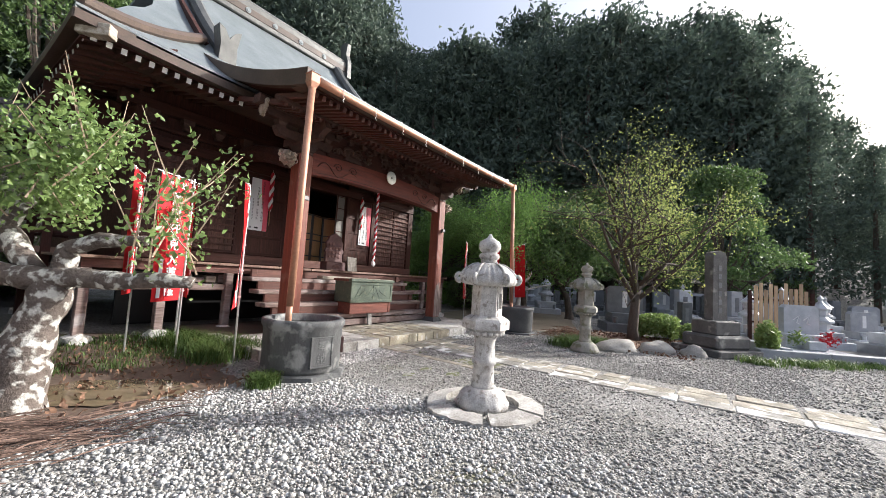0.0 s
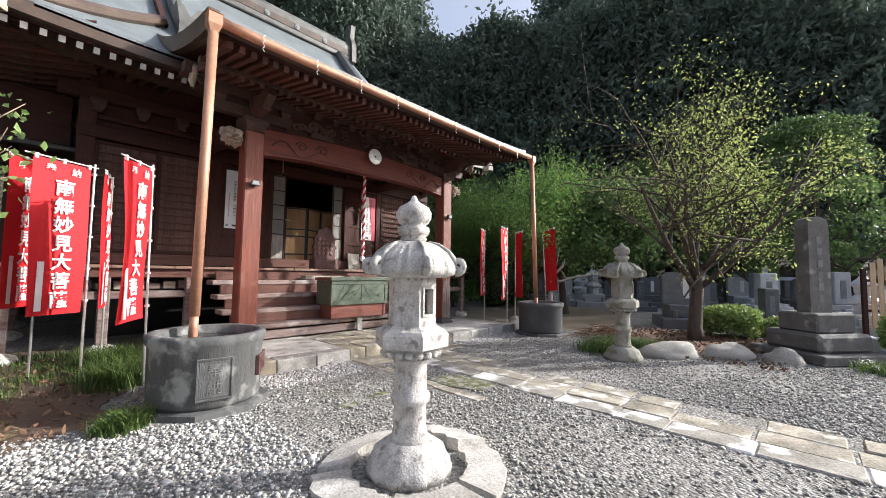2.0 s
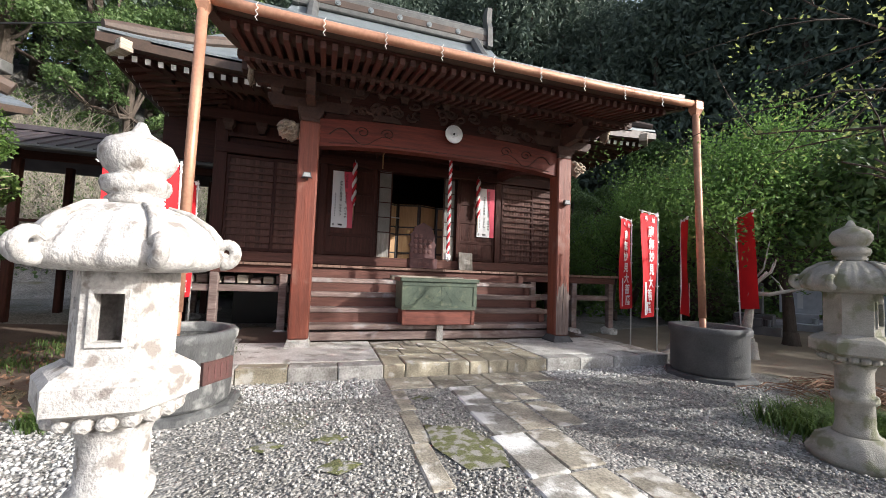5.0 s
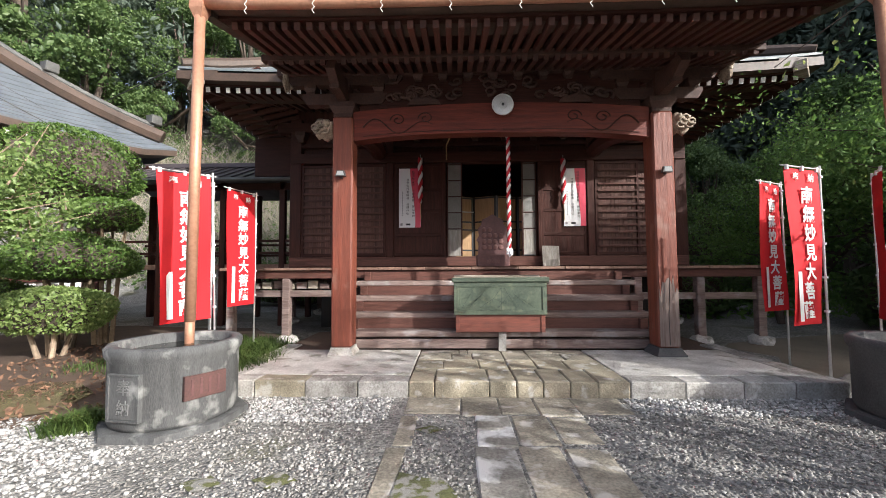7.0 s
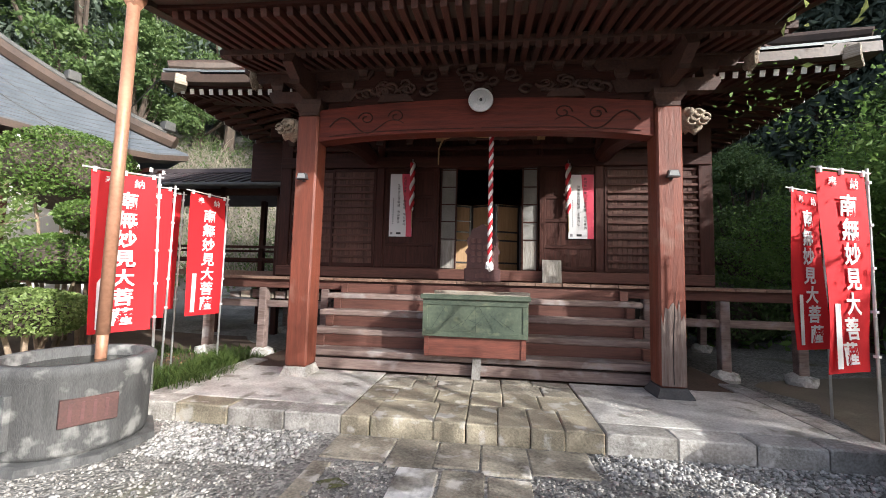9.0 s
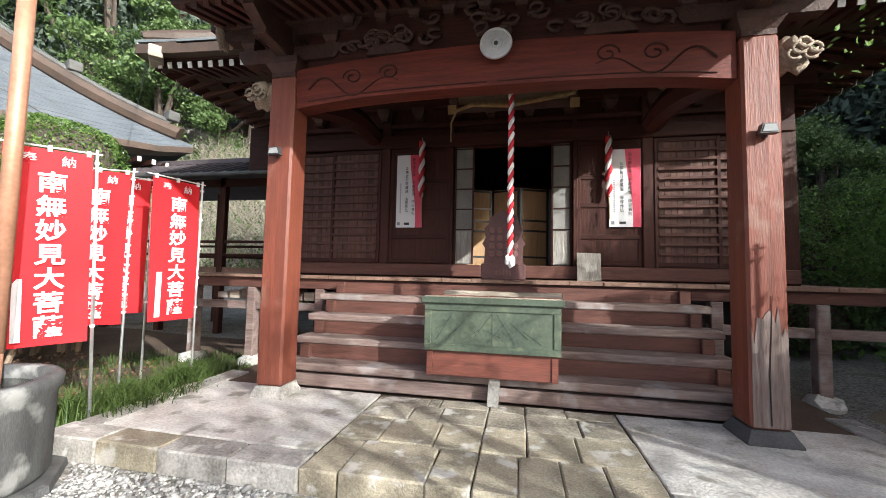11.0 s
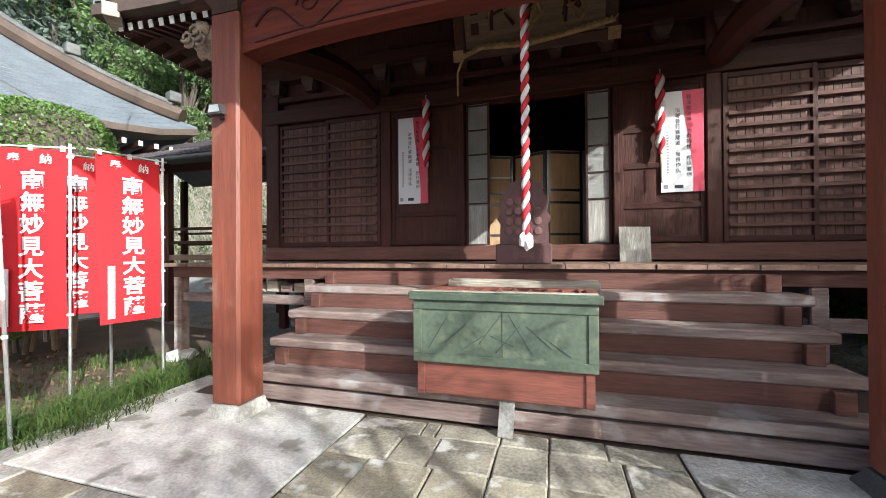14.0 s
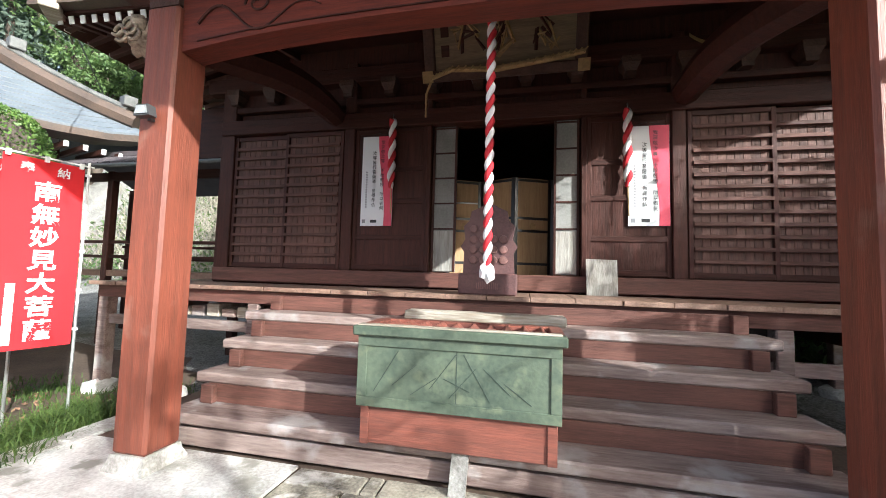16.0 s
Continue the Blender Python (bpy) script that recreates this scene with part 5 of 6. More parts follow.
        tube([(0.12, 0, 1.565), (0.20, 0, 1.545), (0.28, 0, 1.49), (0.335, 0, 1.41)], [0.008, 0.012, 0.018, 0.030], 8, cb)
        part("corner_curl", cb, mat, e, "curled roof corner", True).matrix_basis = pose(0, 0, 0, 0, 0, math.degrees(a))
    part("finial", lathe([(0.09, 1.56), (0.105, 1.585), (0.09, 1.60), (0.115, 1.615), (0.125, 1.64), (0.12, 1.665), (0.09, 1.68), (0.115, 1.70), (0.135, 1.735), (0.137, 1.77), (0.115, 1.81), (0.07, 1.835), (0.035, 1.855), (0.015, 1.895), (0.0, 1.90)], 32), mat, e, "onion-shaped finial", True)
    e.scale = (K, K, 1.0)
    return e


lantern(4.56, 2.78, M_STONE_L, "pale granite stone lantern with curled roof corners", 64)
lantern(9.34, 2.95, M_STONE_D, "brownish weathered stone lantern with curled roof corners", 66)
ring = thing("lantern_footing", (4.56, 2.78, 0), "broken stone ring round the lantern's foot", "stone ring")
for k, (a0, a1, r0, r1, dz) in enumerate(((-80, -15, 0.40, 0.66, 0.02), (-10, 45, 0.42, 0.70, 0.06), (52, 140, 0.40, 0.60, 0.03), (148, 210, 0.40, 0.64, 0.015), (216, 274, 0.40, 0.66, 0.02))):
    n = 9
    rows = [[((r0 + (r1 - r0) * w + 0.02 * math.sin(i * 2.1 + k)) * math.cos(radians(a0 + (a1 - a0) * i / n)), (r0 + (r1 - r0) * w) * math.sin(radians(a0 + (a1 - a0) * i / n)), 0.035 + dz * (1 - w)) for i in range(n + 1)] for w in (0, 0.5, 1)]
    part("ring_stone", sheet(rows, 0.09), M_SLAB, ring)

# ---- red prayer flags ----
def flag(x, y, rz, top=2.58, w=0.56, h=1.72, label="red prayer flag with white lettering on a white pole", seed=0, side=-1, lean=0.0):
    e = thing("prayer_flag", (x, y, 0.0), label, "flag", "red prayer flags", rz=rz)
    e.matrix_basis = pose(x, y, 0, 0, lean, rz)
    part("lower_pole", tube([(0, 0, -0.05), (0, 0, 1.2)], 0.014, 8), M_STEEL, e)
    part("pole", tube([(0, 0, 1.1), (0, 0, top + 0.06)], 0.012, 8), M_POLE, e)
    part("cross_bar", tube([(0.04 * -side, 0, top + 0.02), (side * (w + 0.10), 0, top + 0.02)], 0.008, 6), M_POLE, e)
    nx, nz = 9, 26
    wav = lambda u, v: 0.030 * (1 - v) * math.sin(2 * u + 3 * v + seed) + 0.014 * math.sin(5 * v + 1.5 * u + seed * 2)
    rows = []
    for j in range(nz + 1):
        v = j / nz
        rows.append([(side * (0.03 + w * u * (1 - 0.05 * (1 - v))), wav(u, v), top - h * (1 - v)) for u in np.linspace(0, 1, nx)])
    bm = bmesh.new()
    fr = [[bm.verts.new((p[0], p[1] - 0.001, p[2])) for p in r] for r in rows]
    bk = [[bm.verts.new((p[0], p[1] + 0.001, p[2])) for p in r] for r in rows]
    for j in range(nz):
        for i in range(nx - 1):
            bm.faces.new((fr[j][i], fr[j][i + 1], fr[j + 1][i + 1], fr[j + 1][i]))
            bm.faces.new((bk[j][i], bk[j + 1][i], bk[j + 1][i + 1], bk[j][i + 1]))
    cloth = part("cloth", bm, M_RED, e, "red cloth", True)
    def put(ch, u, v, size):
        dx, dz = (wav(u + 0.05, v) - wav(u - 0.05, v)) / (0.1 * w) * side, (wav(u, v + 0.03) - wav(u, v - 0.03)) / (0.06 * h)
        letters(ch, size, M_WHITE, cloth, Matrix.Translation((side * (0.03 + w * u), wav(u, v) - 0.020, top - h * (1 - v))) @ pose(0, 0, 0, 90 + math.degrees(math.atan(-dz)) * -1, 0, math.degrees(math.atan(dx))), "character", 0.0015, 0.005 if size > 0.1 else 0.001)
    for k, ch in enumerate("南無妙見大菩薩"):
        put(ch, 0.46 if side < 0 else 0.54, 0.82 - k * 0.122, 0.195)
    for u, ch in ((0.28, "奉" if side > 0 else "納"), (0.72, "納" if side > 0 else "奉")):
        put(ch, u, 0.94, 0.10)
    u = 0.80 if side < 0 else 0.14
    part("white_label", B(side * (0.03 + w * u) - 0.03, side * (0.03 + w * u) + 0.03, wav(u, 0.2) - 0.022, wav(u, 0.2) - 0.02, top - h * 0.97, top - h * 0.66, 0.0), M_WHITE, cloth, "white strip for a donor's name")
    for v in (0.08, 0.3, 0.52, 0.74, 0.96):
        part("loop", B(-0.018, 0.04 if side > 0 else 0.016, -0.02, 0.02, top - h * (1 - v) - 0.012, top - h * (1 - v) + 0.012, 0.0), M_WHITE, e)
    for u in (0.05, 0.5, 0.95):
        part("loop", B(side * (0.03 + w * u) - 0.015, side * (0.03 + w * u) + 0.015, -0.012, 0.012, top - 0.02, top + 0.035, 0.0), M_WHITE, e)


flag(3.64, 6.35, 58, seed=0.4, top=2.50, label="red prayer flag with white lettering beside the grey tank", lean=-2)
flag(3.14, 7.00, 30, seed=1.7, top=2.54)
flag(2.72, 7.62, 62, seed=2.9, top=2.60, label="red prayer flag at the back of the row")
flag(3.38, 7.72, 78, seed=4.1, top=2.55, label="red prayer flag turned edge-on beside the porch")
flag(11.15, 7.15, 28, seed=5.0, top=2.5)
flag(10.72, 6.12, 20, seed=0.9, top=2.45)
flag(11.75, 6.55, 50, seed=2.0, top=2.46)
flag(12.7, 6.1, 62, seed=3.3, top=2.6, label="faded red prayer flag leaning beside the tree", lean=5)

# ---- trees ----
def limb(bm, tips, rnd, p, d, length, r, level, levels, curl, split, up):
    """Grows one limb and its side limbs; the ends of the thinnest are kept for leaves."""
    n = 5
    pts, rad = [Vector(p)], [r]
    for i in range(n):
        d = (d + Vector((rnd.uniform(-1, 1), rnd.uniform(-1, 1), rnd.uniform(-1, 1) + up)) * curl).normalized()
        pts.append(pts[-1] + d * length / n)
        rad.append(r * (1 - 0.6 * (i + 1) / n))
    tube(pts, rad, 7 if level < 2 else 4, bm)
    if level >= levels - 1:
        tips.extend(pts[1:])
    if level < levels:
        for k in range(split[level]):
            i = rnd.choice((2, 3, 4, 5)) if level else rnd.choice((3, 4, 5, 5))
            side = Vector((rnd.uniform(-1, 1), rnd.uniform(-1, 1), rnd.uniform(-0.3, 0.7))).normalized()
            limb(bm, tips, rnd, pts[i], (d * 0.5 + side).normalized(), length * rnd.uniform(0.5, 0.8), rad[i] * 0.75, level + 1, levels, curl, split, up)


def tree(name, at, label, seed, tall, r, bark, leaf, size, per_tip, scatter, levels=3, curl=0.25, split=(5, 4, 3), up=0.25, first=None, category="tree", group="", droop=0.3, narrow=0.5):
    rnd, rng = random.Random(seed), np.random.default_rng(seed)
    e = thing(name, at, label, category, group)
    bm, tips = bmesh.new(), []
    limb(bm, tips, rnd, (0, 0, -0.1), Vector((0, 0, 1)) if first is None else Vector(first).normalized(), tall * 0.45, r, 0, levels, curl, split, up)
    lathe([(r * 1.5, -0.1), (r * 1.15, 0.08), (r * 0.95, 0.3)], 9, bm)
    part("trunk", bm, bark, e, "", True)
    t = np.array([tuple(p) for p in tips])
    c = np.repeat(t, per_tip, 0) + rng.normal(scale=scatter, size=(len(t) * per_tip, 3))
    v, f = leaf_cloud(c, size, rng, droop, narrow)
    raw_mesh("crown", v, f, leaf, e)
    return e


def cherry(at, label):
    """Short leaning trunk forking low into long limbs, a wide thin crown with bare twigs at one side."""
    rnd, rng = random.Random(21), np.random.default_rng(21)
    e = thing("cherry_tree", at, label, "tree")
    bm, tips = bmesh.new(), []
    tube([(0, 0, -0.1), (-0.02, 0.03, 0.3), (0.03, 0.0, 0.8), (0.16, -0.05, 1.55)], [0.19, 0.14, 0.125, 0.105], 10, bm)
    for k in range(9):
        a = k * 2.4
        out = 0.40 + 0.80 * (k % 3) / 2
        d = Vector((math.cos(a) * out, math.sin(a) * out, 1.0)).normalized()
        limb(bm, tips, rnd, (0.05 + 0.012 * k, -0.004 * k, 0.95 + 0.07 * k), d, 2.35 + 0.35 * (2 - k % 3), 0.075 - 0.003 * k, 1, 3, 0.16, (0, 4, 4, 0), 0.06)
    part("trunk", bm, M_BARK, e, "", True)
    t = np.array([tuple(p) for p in tips])
    t = t[t[:, 2] > 1.45]
    leafy = t[(t[:, 1] - 0.25 * t[:, 0] < 1.2) | (t[:, 2] < 3.7) | (rng.random(len(t)) < 0.3)]
    c = np.repeat(leafy, 9, 0) + rng.normal(scale=0.15, size=(len(leafy) * 9, 3)) + (0.15, -0.25, 0)
    v, f = leaf_cloud(c, 0.034, rng, 0.3, 0.5)
    raw_mesh("crown", v, f, L_CHERRY, e)
    return e


cherry((12.3, 2.45, 0), "thin-crowned tree with yellowing leaves beside the kerb rocks")
tree("maple_tree", (15.4, 6.9, 0), "green-leaved maple beside the hall", 5, 6.5, 0.14, M_BARK, L_MAPLE, 0.042, 42, 0.30, 3, 0.26, (7, 5, 3), 0.2)
tree("maple_tree", (16.2, 12.4, 0), "green-leaved maple behind the hall's veranda", 9, 7.0, 0.13, M_BARK, L_MAPLE, 0.046, 42, 0.34, 3, 0.26, (7, 5, 3), 0.15)
tree("young_maple_tree", (14.4, 11.2, 0), "slender young maple by the veranda", 14, 4.6, 0.06, M_BARK, L_MAPLE, 0.036, 22, 0.22, 3, 0.25, (6, 4, 3), 0.2)
tree("camellia_tree", (17.0, 5.6, 0), "dense dark evergreen beside the graves", 3, 5.4, 0.16, M_BARK, L_OAK, 0.09, 16, 0.32, 3, 0.28, (7, 5, 3), 0.12)
tree("dead_tree", (12.75, 6.0, 0), "bare grey tree stump with broken limbs", 33, 3.6, 0.11, M_ROCK, L_MAPLE, 0.05, 1, 0.2, 2, 0.3, (3, 2, 2), 0.4, group="")

plum = thing("plum_tree", (1.40, 5.55, 0), "gnarled lichened plum tree with pale green leaves", "tree")
bm = bmesh.new()


def knotted(points, radii, seed):
    pts, rad = [], []
    for (p, q), (a, b) in zip(zip(points, points[1:]), zip(radii, radii[1:])):
        for i in range(6):
            t = i / 6
            c = Vector(p).lerp(Vector(q), t)
            pts.append(c + noise.noise_vector(c * 4 + Vector((seed, 0, 0))) * 0.05)
            rad.append((a + (b - a) * t) * (1 + 0.28 * noise.noise(c * 7 + Vector((0, seed, 0)))))
    pts.append(Vector(points[-1])), rad.append(radii[-1])
    return tube(pts, rad, 12)


part("trunk", knotted([(0, 0, -0.1), (0.02, 0.0, 0.45), (0.10, -0.05, 0.85), (0.16, -0.08, 1.15)], [0.24, 0.17, 0.17, 0.15], 1), M_LICHEN, plum, "", True)
part("limb", knotted([(-0.5, 0.5, 1.20), (0.0, 0.0, 1.15), (0.3, -0.35, 1.17), (0.62, -0.75, 1.16), (0.86, -1.05, 1.18)], [0.07, 0.11, 0.085, 0.07, 0.055], 2), M_LICHEN, plum, "", True)
part("limb", knotted([(0.16, -0.08, 1.1), (0.20, -0.15, 1.42), (0.35, -0.35, 1.52), (0.62, -0.62, 1.54)], [0.10, 0.08, 0.06, 0.045], 3), M_LICHEN, plum, "", True)
part("limb", knotted([(0.05, 0.02, 1.2), (-0.15, 0.3, 1.6), (0.1, 0.1, 2.2), (0.15, 0.0, 2.6)], [0.09, 0.07, 0.05, 0.03], 5), M_LICHEN, plum, "", True)
rng = np.random.default_rng(2)
rnd = random.Random(4)
tw = bmesh.new()
cl = []
for k in range(44):
    a = Vector((rnd.uniform(-0.7, 0.45), rnd.uniform(-0.45, 0.7), rnd.uniform(1.65, 2.35)))
    if k < 14:
        a = Vector((0.70 + rnd.uniform(-0.25, 0.25), -0.85 + rnd.uniform(-0.25, 0.25), 1.5 + rnd.uniform(-0.25, 0.4)))
    d = Vector((rnd.uniform(-0.5, 0.5), rnd.uniform(-0.5, 0.5), rnd.uniform(0.1, 1.0))).normalized()
    pts = [a, a + d * 0.35, a + d * 0.75 + Vector((0, 0, 0.06))]
    tube(pts, [0.010, 0.007, 0.003], 4, tw)
    for t in np.linspace(0.0, 0.8 if k < 14 else 0.55, 6 if k < 14 else 24):
        cl.append(tuple(a + d * float(t)))
part("twig_spray", tw, M_DRYTWIG, plum)
cl = np.array(cl)
cc = np.repeat(cl, 7, 0) + rng.normal(scale=0.085, size=(len(cl) * 7, 3))
v, f = leaf_cloud(cc, 0.031, rng, 0.5, 0.62)
raw_mesh("crown", v, f, L_PLUM, plum)


# cedar forest
def cedar(seed, tall):
    rng = np.random.default_rng(seed)
    e = thing("cedar_tree", (0, 0, -60), "tall dark cedar in the wood on the hill", "tree", "cedar wood")
    part("trunk", tube([(0, 0, -1), (0, 0, tall * 0.5), (0, 0, tall * 0.97)], [0.38, 0.25, 0.04], 8), M_BARK, e)
    cs = []
    h = tall * 0.16
    while h < tall:
        k = (h - tall * 0.22) / (tall * 0.78)
        reach = (4.6 * (1 - k) ** 0.62 + 0.5) * rng.uniform(0.7, 1.15)
        for b in range(6):
            a = rng.uniform(0, 2 * math.pi)
            rr = reach * rng.uniform(0.6, 1.1)
            n = 40
            t = rng.uniform(0.25, 1.0, n)
            p = np.stack([rr * t * math.cos(a), rr * t * math.sin(a), h + 0.4 * t - 0.5 * t * t * rr * 0.5], 1)
            cs.append(p + rng.normal(scale=(0.5, 0.5, 0.42), size=(n, 3)))
        h += 0.78
    c = np.concatenate(cs)
    v, f = leaf_cloud(c, 0.23, rng, 0.6, 0.42)
    raw_mesh("crown", v, f, L_CEDAR, e)
    return e


def round_tree(seed, tall, leaf, name, label, group):
    """A broad evergreen: foliage in uneven clumps round a forked trunk."""
    rng = np.random.default_rng(seed)
    e = thing(name, (0, 0, -60), label, "tree", group)
    bm = bmesh.new()
    tube([(0, 0, -1), (0.2, 0, tall * 0.3), (0.0, 0.2, tall * 0.7)], [0.3, 0.22, 0.08], 8, bm)
    cs = []
    for k in range(34):
        z = rng.uniform(0.22, 0.95)
        reach = tall * 0.33 * math.sin(math.pi * min(0.97, z * 0.85 + 0.12)) * rng.uniform(0.45, 1.1)
        a = rng.uniform(0, 2 * math.pi)
        c = (reach * math.cos(a), reach * math.sin(a), tall * z)
        s = rng.uniform(0.6, 1.2) * tall / 9
        cs.append(shell_points(430, rng, c, (s, s, s * 0.7), 0.4, -0.5))
        if k % 3 == 0:
            tube([(0.1, 0, tall * 0.3), tuple(0.6 * np.array(c) + (0, 0, tall * 0.05)), c], [0.10, 0.06, 0.02], 5, bm)
    part("trunk", bm, M_BARK, e)
    v, f = leaf_cloud(np.concatenate(cs), 0.085 * tall / 9, rng, 0.3, 0.55)
    raw_mesh("crown", v, f, leaf, e)
    return e


cedars = [cedar(1, 21), cedar(2, 24), cedar(3, 18)]
oaks = [round_tree(11, 9.5, L_OAK, "evergreen_tree", "broad evergreen tree on the hillside", "hillside trees"), round_tree(12, 8.0, L_OAK, "evergreen_tree", "broad evergreen tree on the hillside", "hillside trees")]
used = set()


def plant(kinds, k, x, y, s, dz=0.0):
    src = kinds[k % len(kinds)]
    m = pose(x, y, height(x, y) + dz, 0, 0, (k * 77) % 360)
    if id(src) not in used:
        used.add(id(src))
        src.matrix_basis = m
        src.scale = (s, s, s)
        return
    c = copy_thing(src, m)
    c.scale = (s, s, s)


rnd = random.Random(17)
k = 0
SKYLINE = ((-20, 11), (-14, 16), (-7, 28), (-2, 33), (8, 35), (20, 36), (27, 34.5), (34, 33), (43, 34), (50, 38), (70, 38), (100, 36), (150, 34))
for az in np.arange(-19, 92, 2.9):
    for row in range(3):
        a = float(az) + rnd.uniform(-1.2, 1.2)
        d = 30 + row * 7 + rnd.uniform(-2, 2)
        x, y = 1.5 + d * math.cos(radians(a)), 1.0 + d * math.sin(radians(a))
        if y < 20 and x < 16:
            continue
        rise = np.interp(a, [p[0] for p in SKYLINE], [p[1] for p in SKYLINE])
        tall = 1.4 + d * math.tan(radians(float(rise))) - height(x, y)
        plant(cedars, k, x, y, tall / (21, 24, 18)[k % 3] * rnd.uniform(0.84, 1.02))
        k += 1
for az in np.arange(95, 152, 4.2):
    for row in range(2):
        a = radians(float(az) + rnd.uniform(-1.5, 1.5))
        d = 36 + row * 8 + rnd.uniform(-2, 2)
        x, y = 5 + d * math.cos(a), 2 + d * math.sin(a)
        plant(cedars, k, x, y, rnd.uniform(0.95, 1.2))
        k += 1
for x, y, q in ((-13, 29, 1.5), (-9.5, 31, 1.6), (-6, 28, 1.2), (-2.5, 30, 1.5), (1, 28.5, 1.3), (4, 27, 1.5), (-16, 24, 1.5), (-20, 24, 2.0), (9, 27, 1.7)):
    plant(oaks, k, x, y, q)
    k += 1
for az in np.arange(92, 150, 12):
    for row in range(1, 2):
        a = radians(float(az) + rnd.uniform(-2, 2))
        d = 29 + row * 9 + rnd.uniform(-2, 2)
        plant(oaks, k, 3 + d * math.cos(a), 3 + d * math.sin(a), rnd.uniform(1.0, 1.4))
        k += 1
# The evergreen at (20.8, 0.4) is added to shade the platform's right half.
for x, y, s in ((19, 13, 0.75), (22, 17, 0.9), (16.5, 17, 0.8), (24, 12, 0.7), (27, 9, 0.75), (13, 19.5, 0.7), (18, 20, 0.9), (30, 4, 0.6), (31, -3, 0.5), (20.8, 0.4, 0.72), (24, 3.2, 0.8), (22, 6.5, 0.7)):
    plant(oaks, k, x, y, s)
    k += 1

# rounded clipped shrubs
def shrub(x, y, z, rx, ry, rz, leaf, label, seed, n=5200, size=0.032, name="clipped_shrub", group="clipped shrubs", stem=True, inner=0.80, core=0.82):
    rng = np.random.default_rng(seed)
    e = thing(name, (x, y, 0), label, "shrub", group)
    p = shell_points(n, rng, (0, 0, z), (rx, ry, rz), inner, -0.75)
    p += 0.07 * rx * np.sin(p * 5.0 + seed)
    v, f = leaf_cloud(p, size, rng, 0.0, 0.6)
    raw_mesh("foliage", v, f, leaf, e)
    # Solid bark-coloured lump fills the inside behind the leaf shell.
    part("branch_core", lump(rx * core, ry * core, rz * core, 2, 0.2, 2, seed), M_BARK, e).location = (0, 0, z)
    if stem:
        bm = bmesh.new()
        for q in range(4):
            a = q * 1.6 + seed
            tube([(0.12 * math.cos(a), 0.12 * math.sin(a), -0.05), (0.35 * rx * math.cos(a), 0.35 * ry * math.sin(a), z * 0.7), (0.5 * rx * math.cos(a), 0.5 * ry * math.sin(a), z)], [0.04, 0.03, 0.02], 6, bm)
        part("stem", bm, M_DRYTWIG, e)
    return e


shrub(-1.05, 9.0, 3.30, 1.25, 1.1, 0.85, L_HEDGE, "large clipped dome of the cloud-pruned tree", 1, 9000)
shrub(0.05, 8.65, 2.38, 0.62, 0.6, 0.36, L_HEDGE, "small clipped cloud of the pruned tree", 2, 3500)
shrub(-0.3, 8.3, 1.55, 1.15, 0.9, 0.48, L_HEDGE, "broad clipped middle tier of the pruned tree", 3, 8000)
shrub(0.2, 7.6, 0.72, 0.85, 0.7, 0.42, L_BUSH, "low clipped yellow-green shrub with bare stems", 4, 6000)
shrub(-2.0, 8.2, 0.75, 1.0, 0.9, 0.6, L_HEDGE, "clipped green shrub in the garden", 5, 6000)
shrub(13.6, 2.0, 0.35, 0.75, 0.6, 0.42, L_BUSH, "bright green leafy bush under the tree", 6, 3200, 0.05, "leafy_bush", "bushes", False, 0.1, 0.35)
shrub(12.9, 1.0, 0.30, 0.5, 0.45, 0.35, L_BUSH, "bright green leafy bush under the tree", 7, 2000, 0.05, "leafy_bush", "bushes", False, 0.1, 0.35)
shrub(12.6, -0.35, 0.45, 0.25, 0.25, 0.45, L_BUSH, "small yellow-green shrub by the grave kerb", 8, 900, 0.05, "leafy_bush", "bushes", False, 0.1, 0.35)
for i, (x, y) in enumerate(((13.0, 12.5), (14.5, 14), (16.5, 10.2), (18.5, 10.5), (12.4, 15.5), (-5, 12), (1.2, 15.5), (-0.5, 16.5), (2.2, 17.5))):
    shrub(x, y, 0.8, 1.2, 1.0, 0.9, L_OAK, "loose green bush at the garden's edge", 20 + i, 3500, 0.06, "garden_bush", "garden bushes", False)

# pale dry thicket on the slope
tb = bmesh.new()
rnd = random.Random(6)
for k in range(3200):
    x, y = rnd.uniform(-14, 3.5), rnd.uniform(19.5, 27)
    z = height(x, y)
    a = rnd.uniform(-1.1, 1.1)
    L = rnd.uniform(0.9, 2.9)
    tube([(x, y, z), (x + a * L * 0.4, y - 0.3, z + L * 0.6), (x + a * L, y - 0.5 * L * rnd.random(), z + L)], [0.016, 0.012, 0.006], 3, tb, False)
solid("dry_thicket", tb, M_THICKET, "pale dry leafless thicket on the slope", "thicket", kind="stuff")
rng = np.random.default_rng(40)
gx = rng.uniform(-16, 4, 16000)
gy = rng.uniform(19, 30, 16000)
gz = np.array([height(a, b) for a, b in zip(gx, gy)])
v, f = leaf_cloud(np.stack([gx, gy, gz + rng.uniform(0, 1.5, 16000)], 1), 0.13, rng, 0, 0.4)
tagged(raw_mesh("slope_undergrowth", v, f, L_OAK), "green undergrowth on the slope", "undergrowth", kind="stuff")
gx = rng.uniform(12.5, 40, 26000)
gy = rng.uniform(9, 30, 26000)
keep = (gy > 12 - (gx - 12) * 0.05) | (gx > 30)
gx, gy = gx[keep], gy[keep]
gz = np.array([height(a, b) for a, b in zip(gx, gy)])
v, f = leaf_cloud(np.stack([gx, gy, gz + rng.uniform(0, 1, len(gx)) ** 2 * 1.2], 1), 0.12, rng, 0, 0.4)
